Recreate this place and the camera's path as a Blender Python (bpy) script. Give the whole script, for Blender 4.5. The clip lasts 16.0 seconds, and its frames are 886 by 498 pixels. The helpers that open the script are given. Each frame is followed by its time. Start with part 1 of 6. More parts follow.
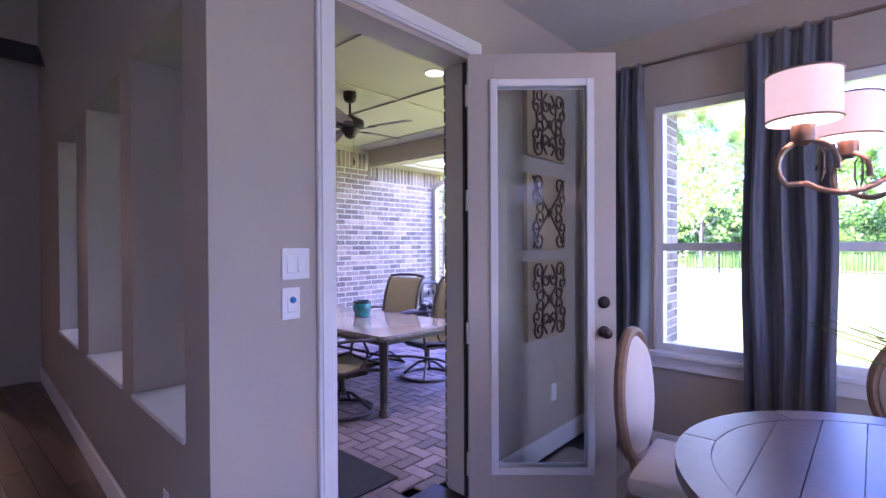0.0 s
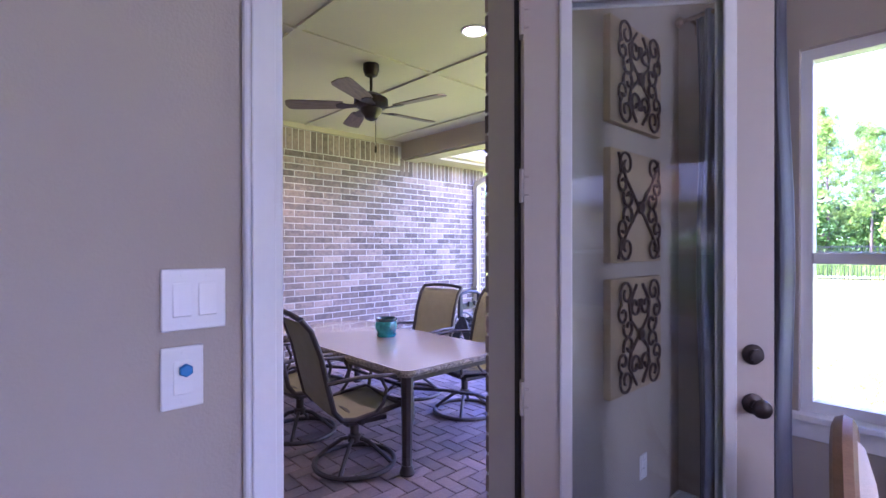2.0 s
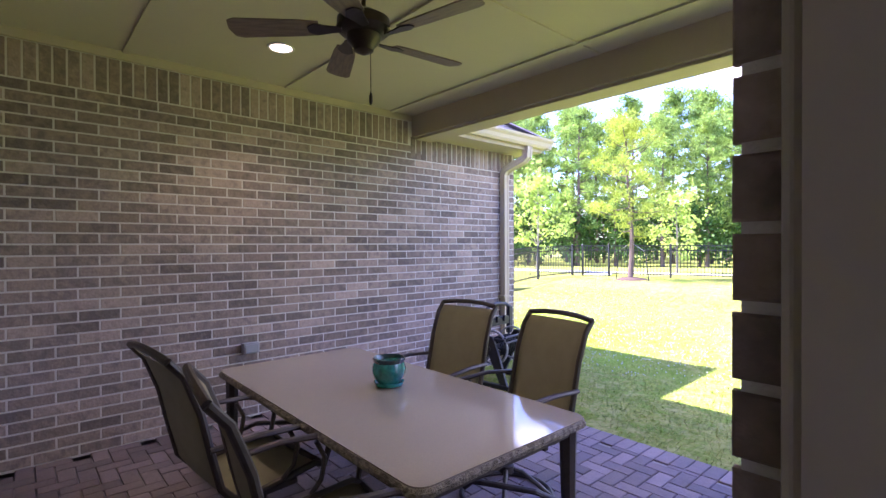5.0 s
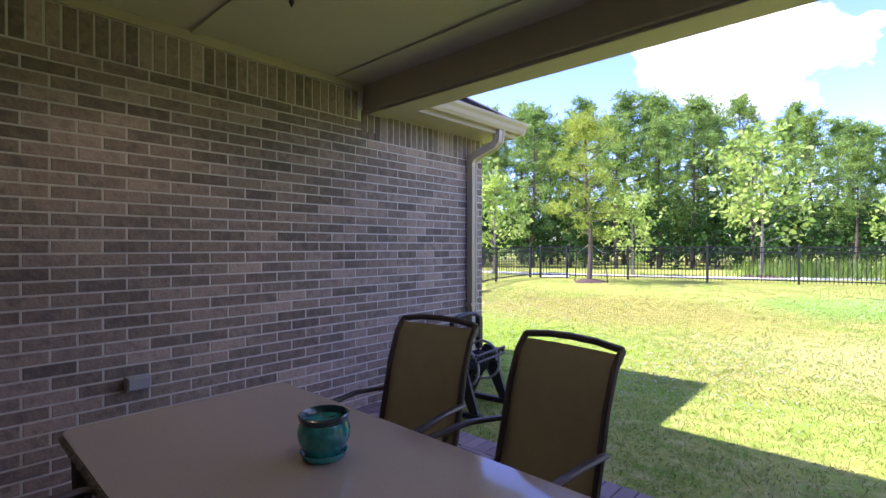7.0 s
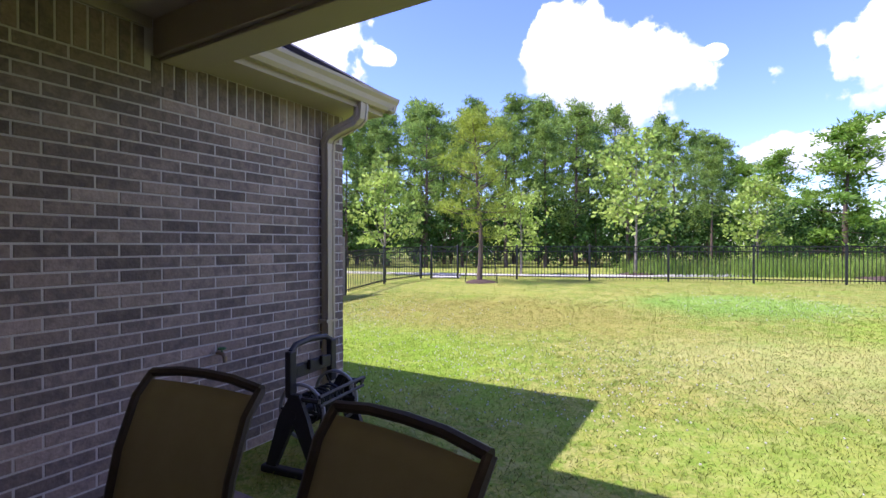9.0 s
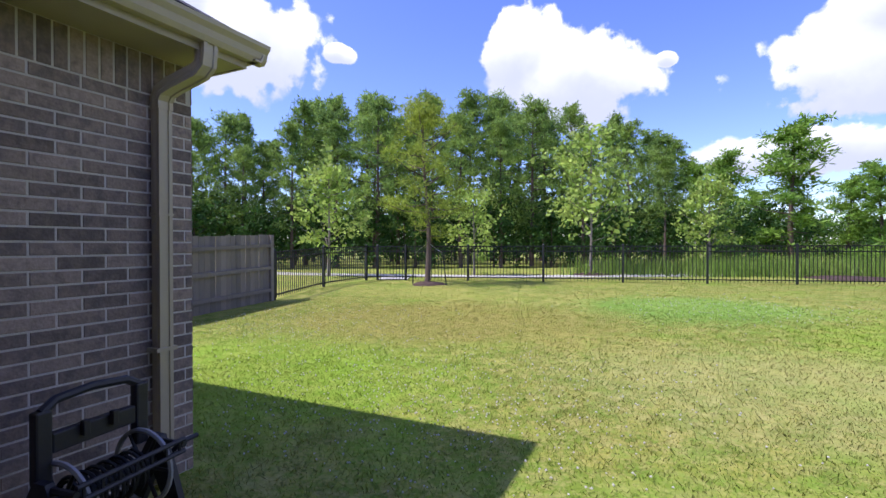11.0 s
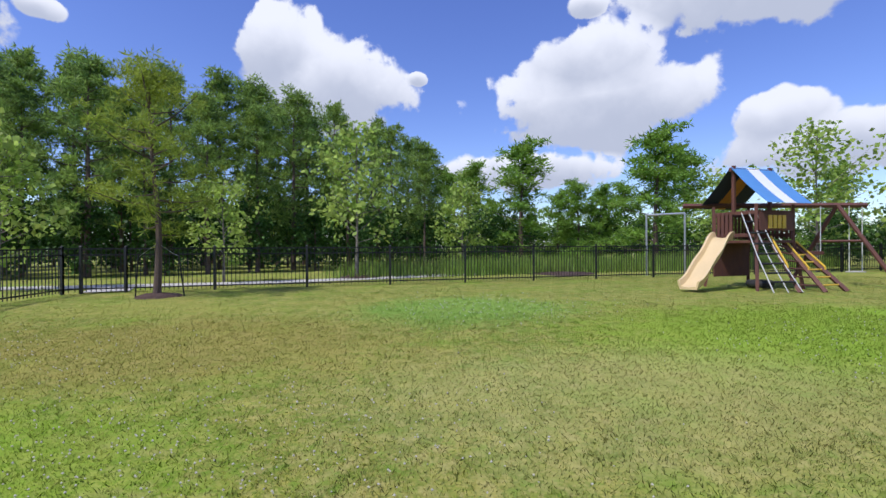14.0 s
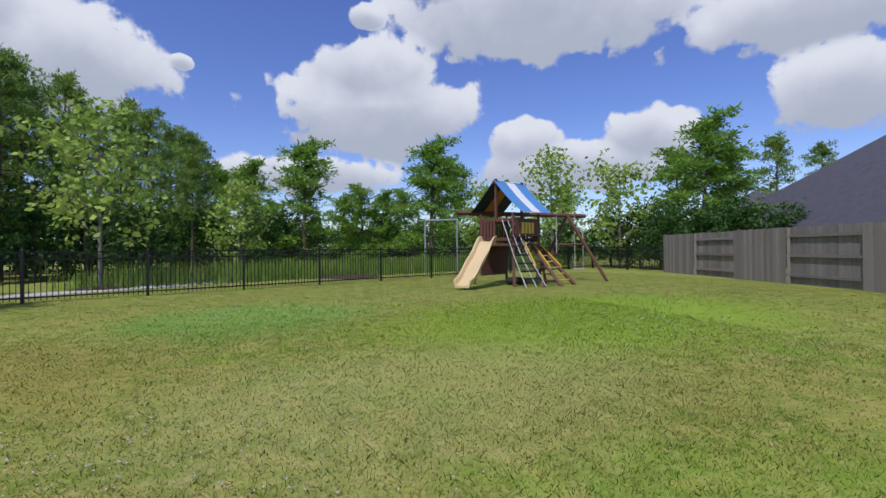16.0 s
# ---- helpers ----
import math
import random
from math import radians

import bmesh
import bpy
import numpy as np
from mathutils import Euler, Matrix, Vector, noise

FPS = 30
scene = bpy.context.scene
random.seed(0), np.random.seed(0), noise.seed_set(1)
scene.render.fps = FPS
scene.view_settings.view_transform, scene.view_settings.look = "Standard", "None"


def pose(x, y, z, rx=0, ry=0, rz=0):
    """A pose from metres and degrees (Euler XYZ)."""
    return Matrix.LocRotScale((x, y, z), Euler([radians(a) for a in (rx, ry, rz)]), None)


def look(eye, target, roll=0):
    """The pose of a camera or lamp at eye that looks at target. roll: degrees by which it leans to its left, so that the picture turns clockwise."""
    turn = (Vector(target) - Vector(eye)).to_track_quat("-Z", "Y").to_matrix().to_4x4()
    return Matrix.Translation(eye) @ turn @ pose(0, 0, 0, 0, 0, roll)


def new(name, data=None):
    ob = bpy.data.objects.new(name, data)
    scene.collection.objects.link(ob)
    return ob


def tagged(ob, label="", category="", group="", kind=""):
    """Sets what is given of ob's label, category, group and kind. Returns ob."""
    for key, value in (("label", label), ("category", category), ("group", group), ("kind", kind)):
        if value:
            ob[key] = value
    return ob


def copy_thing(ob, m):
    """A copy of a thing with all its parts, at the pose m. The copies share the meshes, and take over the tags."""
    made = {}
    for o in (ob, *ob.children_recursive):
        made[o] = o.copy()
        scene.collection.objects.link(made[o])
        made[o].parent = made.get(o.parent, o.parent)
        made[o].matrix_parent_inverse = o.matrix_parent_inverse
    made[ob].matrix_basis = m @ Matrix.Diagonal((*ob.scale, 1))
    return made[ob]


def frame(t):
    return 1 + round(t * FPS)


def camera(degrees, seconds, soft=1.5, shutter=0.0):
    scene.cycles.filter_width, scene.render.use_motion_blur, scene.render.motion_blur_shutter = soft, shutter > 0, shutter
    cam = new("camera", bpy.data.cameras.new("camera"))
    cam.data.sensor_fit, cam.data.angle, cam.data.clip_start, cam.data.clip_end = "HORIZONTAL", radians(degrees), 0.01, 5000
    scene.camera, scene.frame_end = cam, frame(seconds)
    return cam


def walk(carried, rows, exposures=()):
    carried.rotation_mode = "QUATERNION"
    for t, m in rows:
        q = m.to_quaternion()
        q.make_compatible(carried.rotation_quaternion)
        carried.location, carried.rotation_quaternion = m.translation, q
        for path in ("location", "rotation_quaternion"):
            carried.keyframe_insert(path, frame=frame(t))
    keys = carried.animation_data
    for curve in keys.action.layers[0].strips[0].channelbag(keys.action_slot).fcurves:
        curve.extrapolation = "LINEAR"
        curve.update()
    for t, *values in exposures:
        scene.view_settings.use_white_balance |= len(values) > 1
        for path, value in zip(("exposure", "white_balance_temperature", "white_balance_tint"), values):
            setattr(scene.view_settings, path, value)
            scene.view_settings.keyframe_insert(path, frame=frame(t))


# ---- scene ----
cam = camera(85.3, 16.0)
PATH = [
    (0, (6.001, 1.962, 1.415), (4.664, 3.449, 1.399), -0.3),
    (0.5, (5.865, 2.153, 1.414), (4.486, 3.601, 1.4), -0.1),
    (1, (5.692, 2.32, 1.423), (4.282, 3.739, 1.413), -0.1),
    (1.5, (5.544, 2.481, 1.426), (4.101, 3.866, 1.418), -0.1),
    (2, (5.382, 2.665, 1.448), (3.918, 4.028, 1.441), -0.1),
    (2.5, (5.19, 2.817, 1.441), (3.718, 4.171, 1.436), -0.1),
    (3, (4.993, 2.946, 1.449), (3.51, 4.289, 1.445), 0.1),
    (3.5, (4.809, 3.111, 1.475), (3.316, 4.442, 1.469), -0.3),
    (4, (4.658, 3.269, 1.485), (3.158, 4.592, 1.47), -0.2),
    (6.5, (3.67, 3.958, 1.468), (2.226, 5.342, 1.458), 0.0),
    (7, (3.527, 4.141, 1.461), (2.168, 5.609, 1.451), 0.0),
    (7.5, (3.391, 4.394, 1.474), (2.125, 5.942, 1.466), -0.1),
    (8, (3.334, 4.569, 1.505), (2.166, 6.192, 1.482), 0.4),
    (8.5, (3.228, 4.854, 1.493), (2.154, 6.541, 1.474), 0.2),
    (11, (3.052, 6.375, 1.476), (2.174, 8.172, 1.461), -0.1),
    (11.5, (2.824, 6.692, 1.469), (2.06, 8.54, 1.457), -0.1),
    (12, (2.715, 6.9, 1.491), (2.056, 8.788, 1.48), -0.0),
    (12.5, (2.678, 7.084, 1.513), (2.107, 9.001, 1.498), -0.1),
    (13, (2.652, 7.335, 1.515), (2.247, 9.294, 1.499), -0.2),
    (13.5, (2.654, 7.511, 1.44), (2.495, 9.505, 1.433), -0.3),
    (14, (2.663, 7.713, 1.422), (2.723, 9.713, 1.416), -0.3),
    (14.5, (2.555, 7.867, 1.417), (2.854, 9.845, 1.413), -0.3),
    (15, (2.562, 7.917, 1.433), (3.087, 9.847, 1.431), -0.4),
    (15.5, (2.577, 7.934, 1.405), (3.306, 9.797, 1.409), -0.6),
    (16, (2.594, 7.932, 1.396), (3.508, 9.712, 1.4), -0.6),
]
LIGHT = [(0.0, 4.15, 5050, 50), (1.5, 4.1, 5100, 50), (2.5, 4.1, 5200, 46), (3.5, 4.0, 5700, 38), (4.2, 3.6, 5800, 35), (6.3, 2.1, 5700, 32), (7.0, 1.85, 5700, 30), (8.5, 1.3, 5800, 29),
         (11.0, 0.6, 5850, 22), (12.5, 0.3, 5850, 19), (14.0, 0.05, 5900, 15), (16.0, -0.25, 5950, 14)]
walk(cam, [(t, look(eye, target, roll)) for t, eye, target, roll in PATH], LIGHT)

# ---- world, sun, large lights ----
SUN_AZ, SUN_EL = radians(234), radians(56)   # compass angle from +Y towards +X
world = bpy.data.worlds.new("sky")
scene.world = world
world.use_nodes = True
wt = world.node_tree
wt.nodes.clear()


def wn(kind, **k):
    n = wt.nodes.new(kind)
    for a, v in k.items():
        n.inputs[a].default_value = v
    return n


def wmath(op, a, b=0.0, c=0.0):
    n = wt.nodes.new("ShaderNodeMath")
    n.operation = op
    for i, v in enumerate((a, b, c)):
        if isinstance(v, (int, float)):
            n.inputs[i].default_value = v
        else:
            wt.links.new(v, n.inputs[i])
    return n.outputs[0]


sky = wt.nodes.new("ShaderNodeTexSky")
sky.sky_type, sky.sun_disc = "NISHITA", False
sky.sun_elevation, sky.sun_rotation = SUN_EL, SUN_AZ
sky.air_density, sky.dust_density, sky.ozone_density = 1.0, 0.6, 3.0
tc = wt.nodes.new("ShaderNodeTexCoord")
nz = wn("ShaderNodeTexNoise", Scale=16.0, Detail=9.0, Roughness=0.55)
wt.links.new(tc.outputs["Generated"], nz.inputs["Vector"])
nf = wn("ShaderNodeTexNoise", Scale=4.5, Detail=4.0, Roughness=0.5)
wt.links.new(tc.outputs["Generated"], nf.inputs["Vector"])
warp = wt.nodes.new("ShaderNodeVectorMath")
warp.operation = "MULTIPLY_ADD"
wt.links.new(nz.outputs["Color"], warp.inputs[0])
warp.inputs[1].default_value = (0.09, 0.09, 0.09)
wt.links.new(tc.outputs["Generated"], warp.inputs[2])


def billow(scale):
    """Rounded heads of cumulus: high inside each cell."""
    v = wn("ShaderNodeTexVoronoi", Scale=scale)
    v.feature = "SMOOTH_F1"
    v.inputs["Smoothness"].default_value = 0.35
    wt.links.new(warp.outputs[0], v.inputs["Vector"])
    return wmath("SUBTRACT", 0.45, v.outputs["Distance"])


# cumulus banks: azimuth, elevation, half width, half height, in degrees
CLOUDS = [(-11, 18, 8.5, 5.5), (-17, 21, 5, 5), (19.8, 15.8, 12.5, 5), (19, 19.5, 8, 5), (39, 27, 16, 7), (42, 9.5, 12, 3.2), (37, 12, 5, 3.4), (50, 12, 5, 3.4),
          (67, 14.5, 5.5, 4.2), (66, 22, 11, 4.2), (11, 8.8, 10, 2.4), (18.4, 25.6, 2.2, 1.4), (-1.2, 19.3, 1.1, 0.8), (-49, 21, 9, 6.5), (-55, 25, 7, 6),
          (-38.4, 21.2, 1.9, 1.1), (27, 29, 4, 2), (95, 18, 16, 7), (140, 25, 18, 8), (200, 20, 16, 7), (-100, 22, 16, 8), (-30, 36, 10, 3)]
field, high = None, None
for az, el, hw, hh in CLOUDS:
    a, e = radians(az), radians(el)
    c = Vector((math.sin(a) * math.cos(e), math.cos(a) * math.cos(e), math.sin(e)))
    r = Vector((math.cos(a), -math.sin(a), 0))
    u = c.cross(r) * -1
    pr = []
    for axis, half in ((r, hw), (u, hh)):
        d = wt.nodes.new("ShaderNodeVectorMath")
        d.operation = "DOT_PRODUCT"
        wt.links.new(tc.outputs["Generated"], d.inputs[0])
        d.inputs[1].default_value = axis
        off = c.dot(axis)
        pr.append(wmath("DIVIDE", wmath("SUBTRACT", d.outputs["Value"], off), math.sin(radians(half))))
    d = wt.nodes.new("ShaderNodeVectorMath")
    d.operation = "DOT_PRODUCT"
    wt.links.new(tc.outputs["Generated"], d.inputs[0])
    d.inputs[1].default_value = c
    front = wmath("LESS_THAN", d.outputs["Value"], 0.2)
    rad = wmath("SQRT", wmath("ADD", wmath("MULTIPLY", pr[0], pr[0]), wmath("MULTIPLY", pr[1], pr[1])))
    one = wmath("SUBTRACT", wmath("SUBTRACT", 1.0, rad), wmath("MULTIPLY", front, 20.0))
    if field is None:
        field, high = one, pr[1]
    else:
        more = wmath("MINIMUM", wmath("MAXIMUM", wmath("MULTIPLY_ADD", wmath("SUBTRACT", one, field), 1.6, 0.5), 0.0), 1.0)
        high = wmath("ADD", wmath("MULTIPLY", more, pr[1]), wmath("MULTIPLY", wmath("SUBTRACT", 1.0, more), high))
        field = wmath("MAXIMUM", field, one)
b1, b2 = billow(13.0), billow(34.0)
lump = wmath("ADD", wmath("ADD", wmath("MULTIPLY", b1, 0.60), wmath("MULTIPLY", b2, 0.20)), wmath("MULTIPLY", wmath("SUBTRACT", nz.outputs["Fac"], 0.5), 1.2))
lump = wmath("ADD", lump, wmath("MULTIPLY", wmath("SUBTRACT", nf.outputs["Fac"], 0.5), 0.7))
dens = wmath("ADD", wmath("MULTIPLY_ADD", field, 1.25, 0.10), lump)
ramp = wn("ShaderNodeMapRange")
ramp.interpolation_type = "SMOOTHSTEP"
for i, v in ((1, 0.03), (2, 0.24), (3, 0.0), (4, 1.0)):
    ramp.inputs[i].default_value = v
wt.links.new(dens, ramp.inputs[0])
core = wn("ShaderNodeMapRange")
core.interpolation_type = "SMOOTHSTEP"
for i, v in ((1, -0.85), (2, 0.55), (3, 0.0), (4, 1.0)):
    core.inputs[i].default_value = v
wt.links.new(wmath("ADD", wmath("ADD", high, wmath("MULTIPLY", lump, 0.9)), wmath("MULTIPLY", dens, -0.35)), core.inputs[0])
grey = wt.nodes.new("ShaderNodeMix")
grey.data_type = "RGBA"
grey.inputs[6].default_value = (3.9, 4.15, 4.7, 1)
grey.inputs[7].default_value = (6.8, 6.85, 6.95, 1)
wt.links.new(core.outputs[0], grey.inputs[0])
mix = wt.nodes.new("ShaderNodeMix")
mix.data_type = "RGBA"
wt.links.new(ramp.outputs[0], mix.inputs[0])
deep = wn("ShaderNodeHueSaturation", Hue=0.522, Saturation=1.15, Value=1.25)
wt.links.new(sky.outputs[0], deep.inputs["Color"])
wt.links.new(deep.outputs[0], mix.inputs[6])
wt.links.new(grey.outputs[2], mix.inputs[7])
bg = wn("ShaderNodeBackground", Strength=0.13)
wt.links.new(mix.outputs[2], bg.inputs["Color"])
wo = wt.nodes.new("ShaderNodeOutputWorld")
wt.links.new(bg.outputs[0], wo.inputs[0])

sun = new("sun", bpy.data.lights.new("sun", "SUN"))
sun.data.energy, sun.data.angle, sun.data.color = 3.6, radians(0.6), (1.0, 0.95, 0.87)
sun_dir = Vector((math.sin(SUN_AZ) * math.cos(SUN_EL), math.cos(SUN_AZ) * math.cos(SUN_EL), math.sin(SUN_EL)))
sun.matrix_world = look(sun_dir * 60, (0, 0, 0))


def lamp(name, kind, at, power, color, size=0.1):
    ob = new(name, bpy.data.lights.new(name, kind))
    ob.data.energy, ob.data.color = power, color
    ob.location = at
    if kind == "POINT":
        ob.data.shadow_soft_size = size
    return ob


def window_daylight(y0, y1, z0, z1, power):
    """Unseen area lamp outside an east window, added to brighten the rooms in place of sky light."""
    ob = lamp("window_daylight", "AREA", (8.3, (y0 + y1) / 2, (z0 + z1) / 2), power, (0.88, 0.94, 1.0))
    ob.data.shape, ob.data.size, ob.data.size_y = "RECTANGLE", z1 - z0, y1 - y0
    ob.rotation_euler = (0, math.pi / 2, 0)


# fill lamps added for the nook and the living room
window_daylight(3.35, 4.35, 0.69, 2.35, 2.6)
window_daylight(-1.5, 0.3, 0.7, 2.35, 1.2)


# ---- materials ----
def mat(name, color, rough=0.6, metal=0.0, var=0.15, scale=6.0, fine=60.0, bump=0.1, second=None, rand=0.0, island=0.0, spec=0.5,
        stretch=None, world_space=False, coat=0.0, sheen=0.0, trans=0.0):
    """Base colour varied by a coarse and a fine noise, with relief; rand: brightness by object, island: by loose piece."""
    m = bpy.data.materials.new(name)
    m.use_nodes = True
    t = m.node_tree
    b = t.nodes["Principled BSDF"]
    b.inputs["Roughness"].default_value = rough
    b.inputs["Metallic"].default_value = metal
    b.inputs["Specular IOR Level"].default_value = spec
    b.inputs["Coat Weight"].default_value = coat
    b.inputs["Sheen Weight"].default_value = sheen
    b.inputs["Transmission Weight"].default_value = trans
    co = t.nodes.new("ShaderNodeTexCoord")
    vec = co.outputs["Object"]
    if world_space:
        vec = t.nodes.new("ShaderNodeNewGeometry").outputs["Position"]
    if stretch:
        mp = t.nodes.new("ShaderNodeMapping")
        mp.inputs["Scale"].default_value = stretch
        t.links.new(vec, mp.inputs["Vector"])
        vec = mp.outputs["Vector"]
    if rand and not world_space:
        oi = t.nodes.new("ShaderNodeObjectInfo")
        ad = t.nodes.new("ShaderNodeVectorMath")
        ad.operation = "MULTIPLY_ADD"
        ad.inputs[1].default_value = (1, 1, 1)
        t.links.new(vec, ad.inputs[0])
        sc = t.nodes.new("ShaderNodeVectorMath")
        sc.operation = "SCALE"
        sc.inputs[0].default_value = (31, 17, 23)
        t.links.new(oi.outputs["Random"], sc.inputs["Scale"])
        t.links.new(sc.outputs[0], ad.inputs[2])
        vec = ad.outputs[0]

    def noise_at(s, d):
        n = t.nodes.new("ShaderNodeTexNoise")
        n.inputs["Scale"].default_value, n.inputs["Detail"].default_value = s, d
        t.links.new(vec, n.inputs["Vector"])
        return n.outputs["Fac"]

    def mth(op, a, b2, c2=0.0):
        n = t.nodes.new("ShaderNodeMath")
        n.operation = op
        for i, v in enumerate((a, b2, c2)):
            if isinstance(v, (int, float)):
                n.inputs[i].default_value = v
            else:
                t.links.new(v, n.inputs[i])
        return n.outputs[0]
    big, small = noise_at(scale, 4), noise_at(fine, 3)
    val = mth("MULTIPLY_ADD", mth("SUBTRACT", big, 0.5), var * 3.2, 1.0)
    val = mth("MULTIPLY_ADD", mth("SUBTRACT", small, 0.5), var * 1.8, val)
    if rand or island:
        if rand:
            src = t.nodes.new("ShaderNodeObjectInfo").outputs["Random"]
        else:
            src = t.nodes.new("ShaderNodeNewGeometry").outputs["Random Per Island"]
        val = mth("MULTIPLY", val, mth("MULTIPLY_ADD", mth("SUBTRACT", src, 0.5), 2 * (rand or island), 1.0))
    mx = t.nodes.new("ShaderNodeMix")
    mx.data_type = "RGBA"
    mx.inputs[6].default_value = (*color, 1)
    mx.inputs[7].default_value = (*(second or color), 1)
    rg = t.nodes.new("ShaderNodeMapRange")
    rg.inputs[1].default_value, rg.inputs[2].default_value = 0.38, 0.62
    if (rand or island) and second:
        t.links.new(mth("ADD", mth("MULTIPLY", big, 0.8), mth("MULTIPLY", mth("FRACT", mth("MULTIPLY", src, 7.31), 0), 0.2)), rg.inputs[0])
    else:
        t.links.new(big, rg.inputs[0])
    t.links.new(rg.outputs[0], mx.inputs[0])
    hs = t.nodes.new("ShaderNodeHueSaturation")
    t.links.new(mx.outputs[2], hs.inputs["Color"])
    t.links.new(val, hs.inputs["Value"])
    t.links.new(hs.outputs[0], b.inputs["Base Color"])
    if bump:
        bp = t.nodes.new("ShaderNodeBump")
        bp.inputs["Strength"].default_value, bp.inputs["Distance"].default_value = bump, 0.01
        t.links.new(small, bp.inputs["Height"])
        t.links.new(bp.outputs[0], b.inputs["Normal"])
    if rough > 0.2:
        t.links.new(mth("MULTIPLY_ADD", mth("SUBTRACT", small, 0.5), 0.25, rough), b.inputs["Roughness"])
    return m


def leaf_mat(name, color, second, through_light=0.35, island=0.35):
    m = mat(name, color, 0.55, var=0.12, scale=0.8, fine=9, bump=0, second=second, island=island, world_space=True, spec=0.3)
    t = m.node_tree
    b = t.nodes["Principled BSDF"]
    tr = t.nodes.new("ShaderNodeBsdfTranslucent")
    t.links.new(b.inputs["Base Color"].links[0].from_socket, tr.inputs["Color"])
    ms = t.nodes.new("ShaderNodeMixShader")
    ms.inputs[0].default_value = through_light
    out = [n for n in t.nodes if n.type == "OUTPUT_MATERIAL"][0]
    t.links.new(b.outputs[0], ms.inputs[1])
    t.links.new(tr.outputs[0], ms.inputs[2])
    t.links.new(ms.outputs[0], out.inputs["Surface"])
    return m


def glow_mat(name, color, power):
    m = mat(name, color, 0.7, var=0.05, scale=20, bump=0)
    b = m.node_tree.nodes["Principled BSDF"]
    b.inputs["Emission Color"].default_value = (*color, 1)
    b.inputs["Emission Strength"].default_value = power
    return m


def glass_mat():
    """Thin pane: clear with a mirror share by angle."""
    m = bpy.data.materials.new("pane_glass")
    m.use_nodes = True
    t = m.node_tree
    t.nodes.clear()
    out = t.nodes.new("ShaderNodeOutputMaterial")
    ms = t.nodes.new("ShaderNodeMixShader")
    fr = t.nodes.new("ShaderNodeFresnel")
    fr.inputs[0].default_value = 1.5
    tp = t.nodes.new("ShaderNodeBsdfTransparent")
    tp.inputs[0].default_value = (0.93, 0.96, 0.95, 1)
    gl = t.nodes.new("ShaderNodeBsdfGlossy")
    gl.inputs["Roughness"].default_value = 0.01
    t.links.new(fr.outputs[0], ms.inputs[0])
    t.links.new(tp.outputs[0], ms.inputs[1])
    t.links.new(gl.outputs[0], ms.inputs[2])
    t.links.new(ms.outputs[0], out.inputs[0])
    return m


BRICK = mat("brick", (0.37, 0.285, 0.235), 0.9, var=0.30, scale=17, fine=55, bump=0.5, second=(0.17, 0.135, 0.12), rand=0.30)
BRICK_FAR = mat("brick_far", (0.37, 0.285, 0.235), 0.9, var=0.30, scale=17, fine=55, bump=0.5, second=(0.17, 0.135, 0.12), island=0.30)
MORTAR = mat("mortar", (0.60, 0.56, 0.51), 0.95, var=0.1, scale=4, fine=150, bump=0.4)
PAVER = mat("paver", (0.29, 0.215, 0.20), 0.85, var=0.22, scale=8, fine=60, bump=0.4, second=(0.20, 0.155, 0.15), rand=0.25)
PAVER_FAR = mat("paver_far", (0.29, 0.215, 0.20), 0.85, var=0.22, scale=8, fine=60, bump=0.4, second=(0.20, 0.155, 0.15), island=0.25)
SAND = mat("joint_sand", (0.33, 0.29, 0.26), 0.95, var=0.15, scale=3, fine=120)
PAINT = mat("wall_paint", (0.44, 0.385, 0.31), 0.75, var=0.03, scale=1.5, fine=140, bump=0.12)
EXTPAINT = mat("exterior_paint", (0.46, 0.40, 0.28), 0.6, var=0.05, scale=1.2, fine=60, bump=0.08)
CEIL = mat("ceiling_paint", (0.62, 0.60, 0.54), 0.85, var=0.03, scale=1.0, fine=120, bump=0.2)
PCEIL = mat("porch_ceiling", (0.55, 0.50, 0.36), 0.7, var=0.04, scale=1.0, fine=80, bump=0.1)
TRIM = mat("white_trim", (0.78, 0.77, 0.74), 0.4, var=0.03, scale=3, fine=40, bump=0.04)
DOORP = mat("door_paint", (0.50, 0.44, 0.37), 0.45, var=0.03, scale=3, fine=40, bump=0.04)
PLASTIC = mat("switch_plastic", (0.8, 0.79, 0.76), 0.35, var=0.02, bump=0)
DARKSEAL = mat("weather_seal", (0.03, 0.025, 0.022), 0.7, var=0.1)
BRONZE = mat("oil_rubbed_bronze", (0.045, 0.035, 0.03), 0.4, metal=0.7, var=0.2, scale=30, fine=120, bump=0.05)
FRAME_M = mat("bronze_aluminium", (0.075, 0.062, 0.055), 0.45, metal=0.4, var=0.2, scale=20, fine=90, bump=0.08)
SLING = mat("woven_sling", (0.30, 0.275, 0.19), 0.8, var=0.08, scale=12, fine=400, bump=0.3, spec=0.2)
GRANITE = mat("granite", (0.42, 0.36, 0.30), 0.10, var=0.16, scale=95, fine=260, bump=0.0, second=(0.36, 0.31, 0.26), coat=0.4)
GRANITE_E = mat("chiselled_granite", (0.36, 0.31, 0.25), 0.8, var=0.35, scale=45, fine=130, bump=0.9, second=(0.14, 0.12, 0.1))
TEAL = mat("teal_glaze", (0.012, 0.17, 0.17), 0.15, var=0.25, scale=16, fine=70, bump=0.05, second=(0.03, 0.30, 0.29), coat=0.6)
TEAL_D = mat("dark_glaze", (0.015, 0.05, 0.06), 0.2, var=0.3, scale=20, bump=0.05, coat=0.5)
BLADEW = mat("fan_blade_wood", (0.20, 0.145, 0.11), 0.5, var=0.25, scale=3, fine=30, stretch=(3, 22, 3), second=(0.11, 0.08, 0.065))
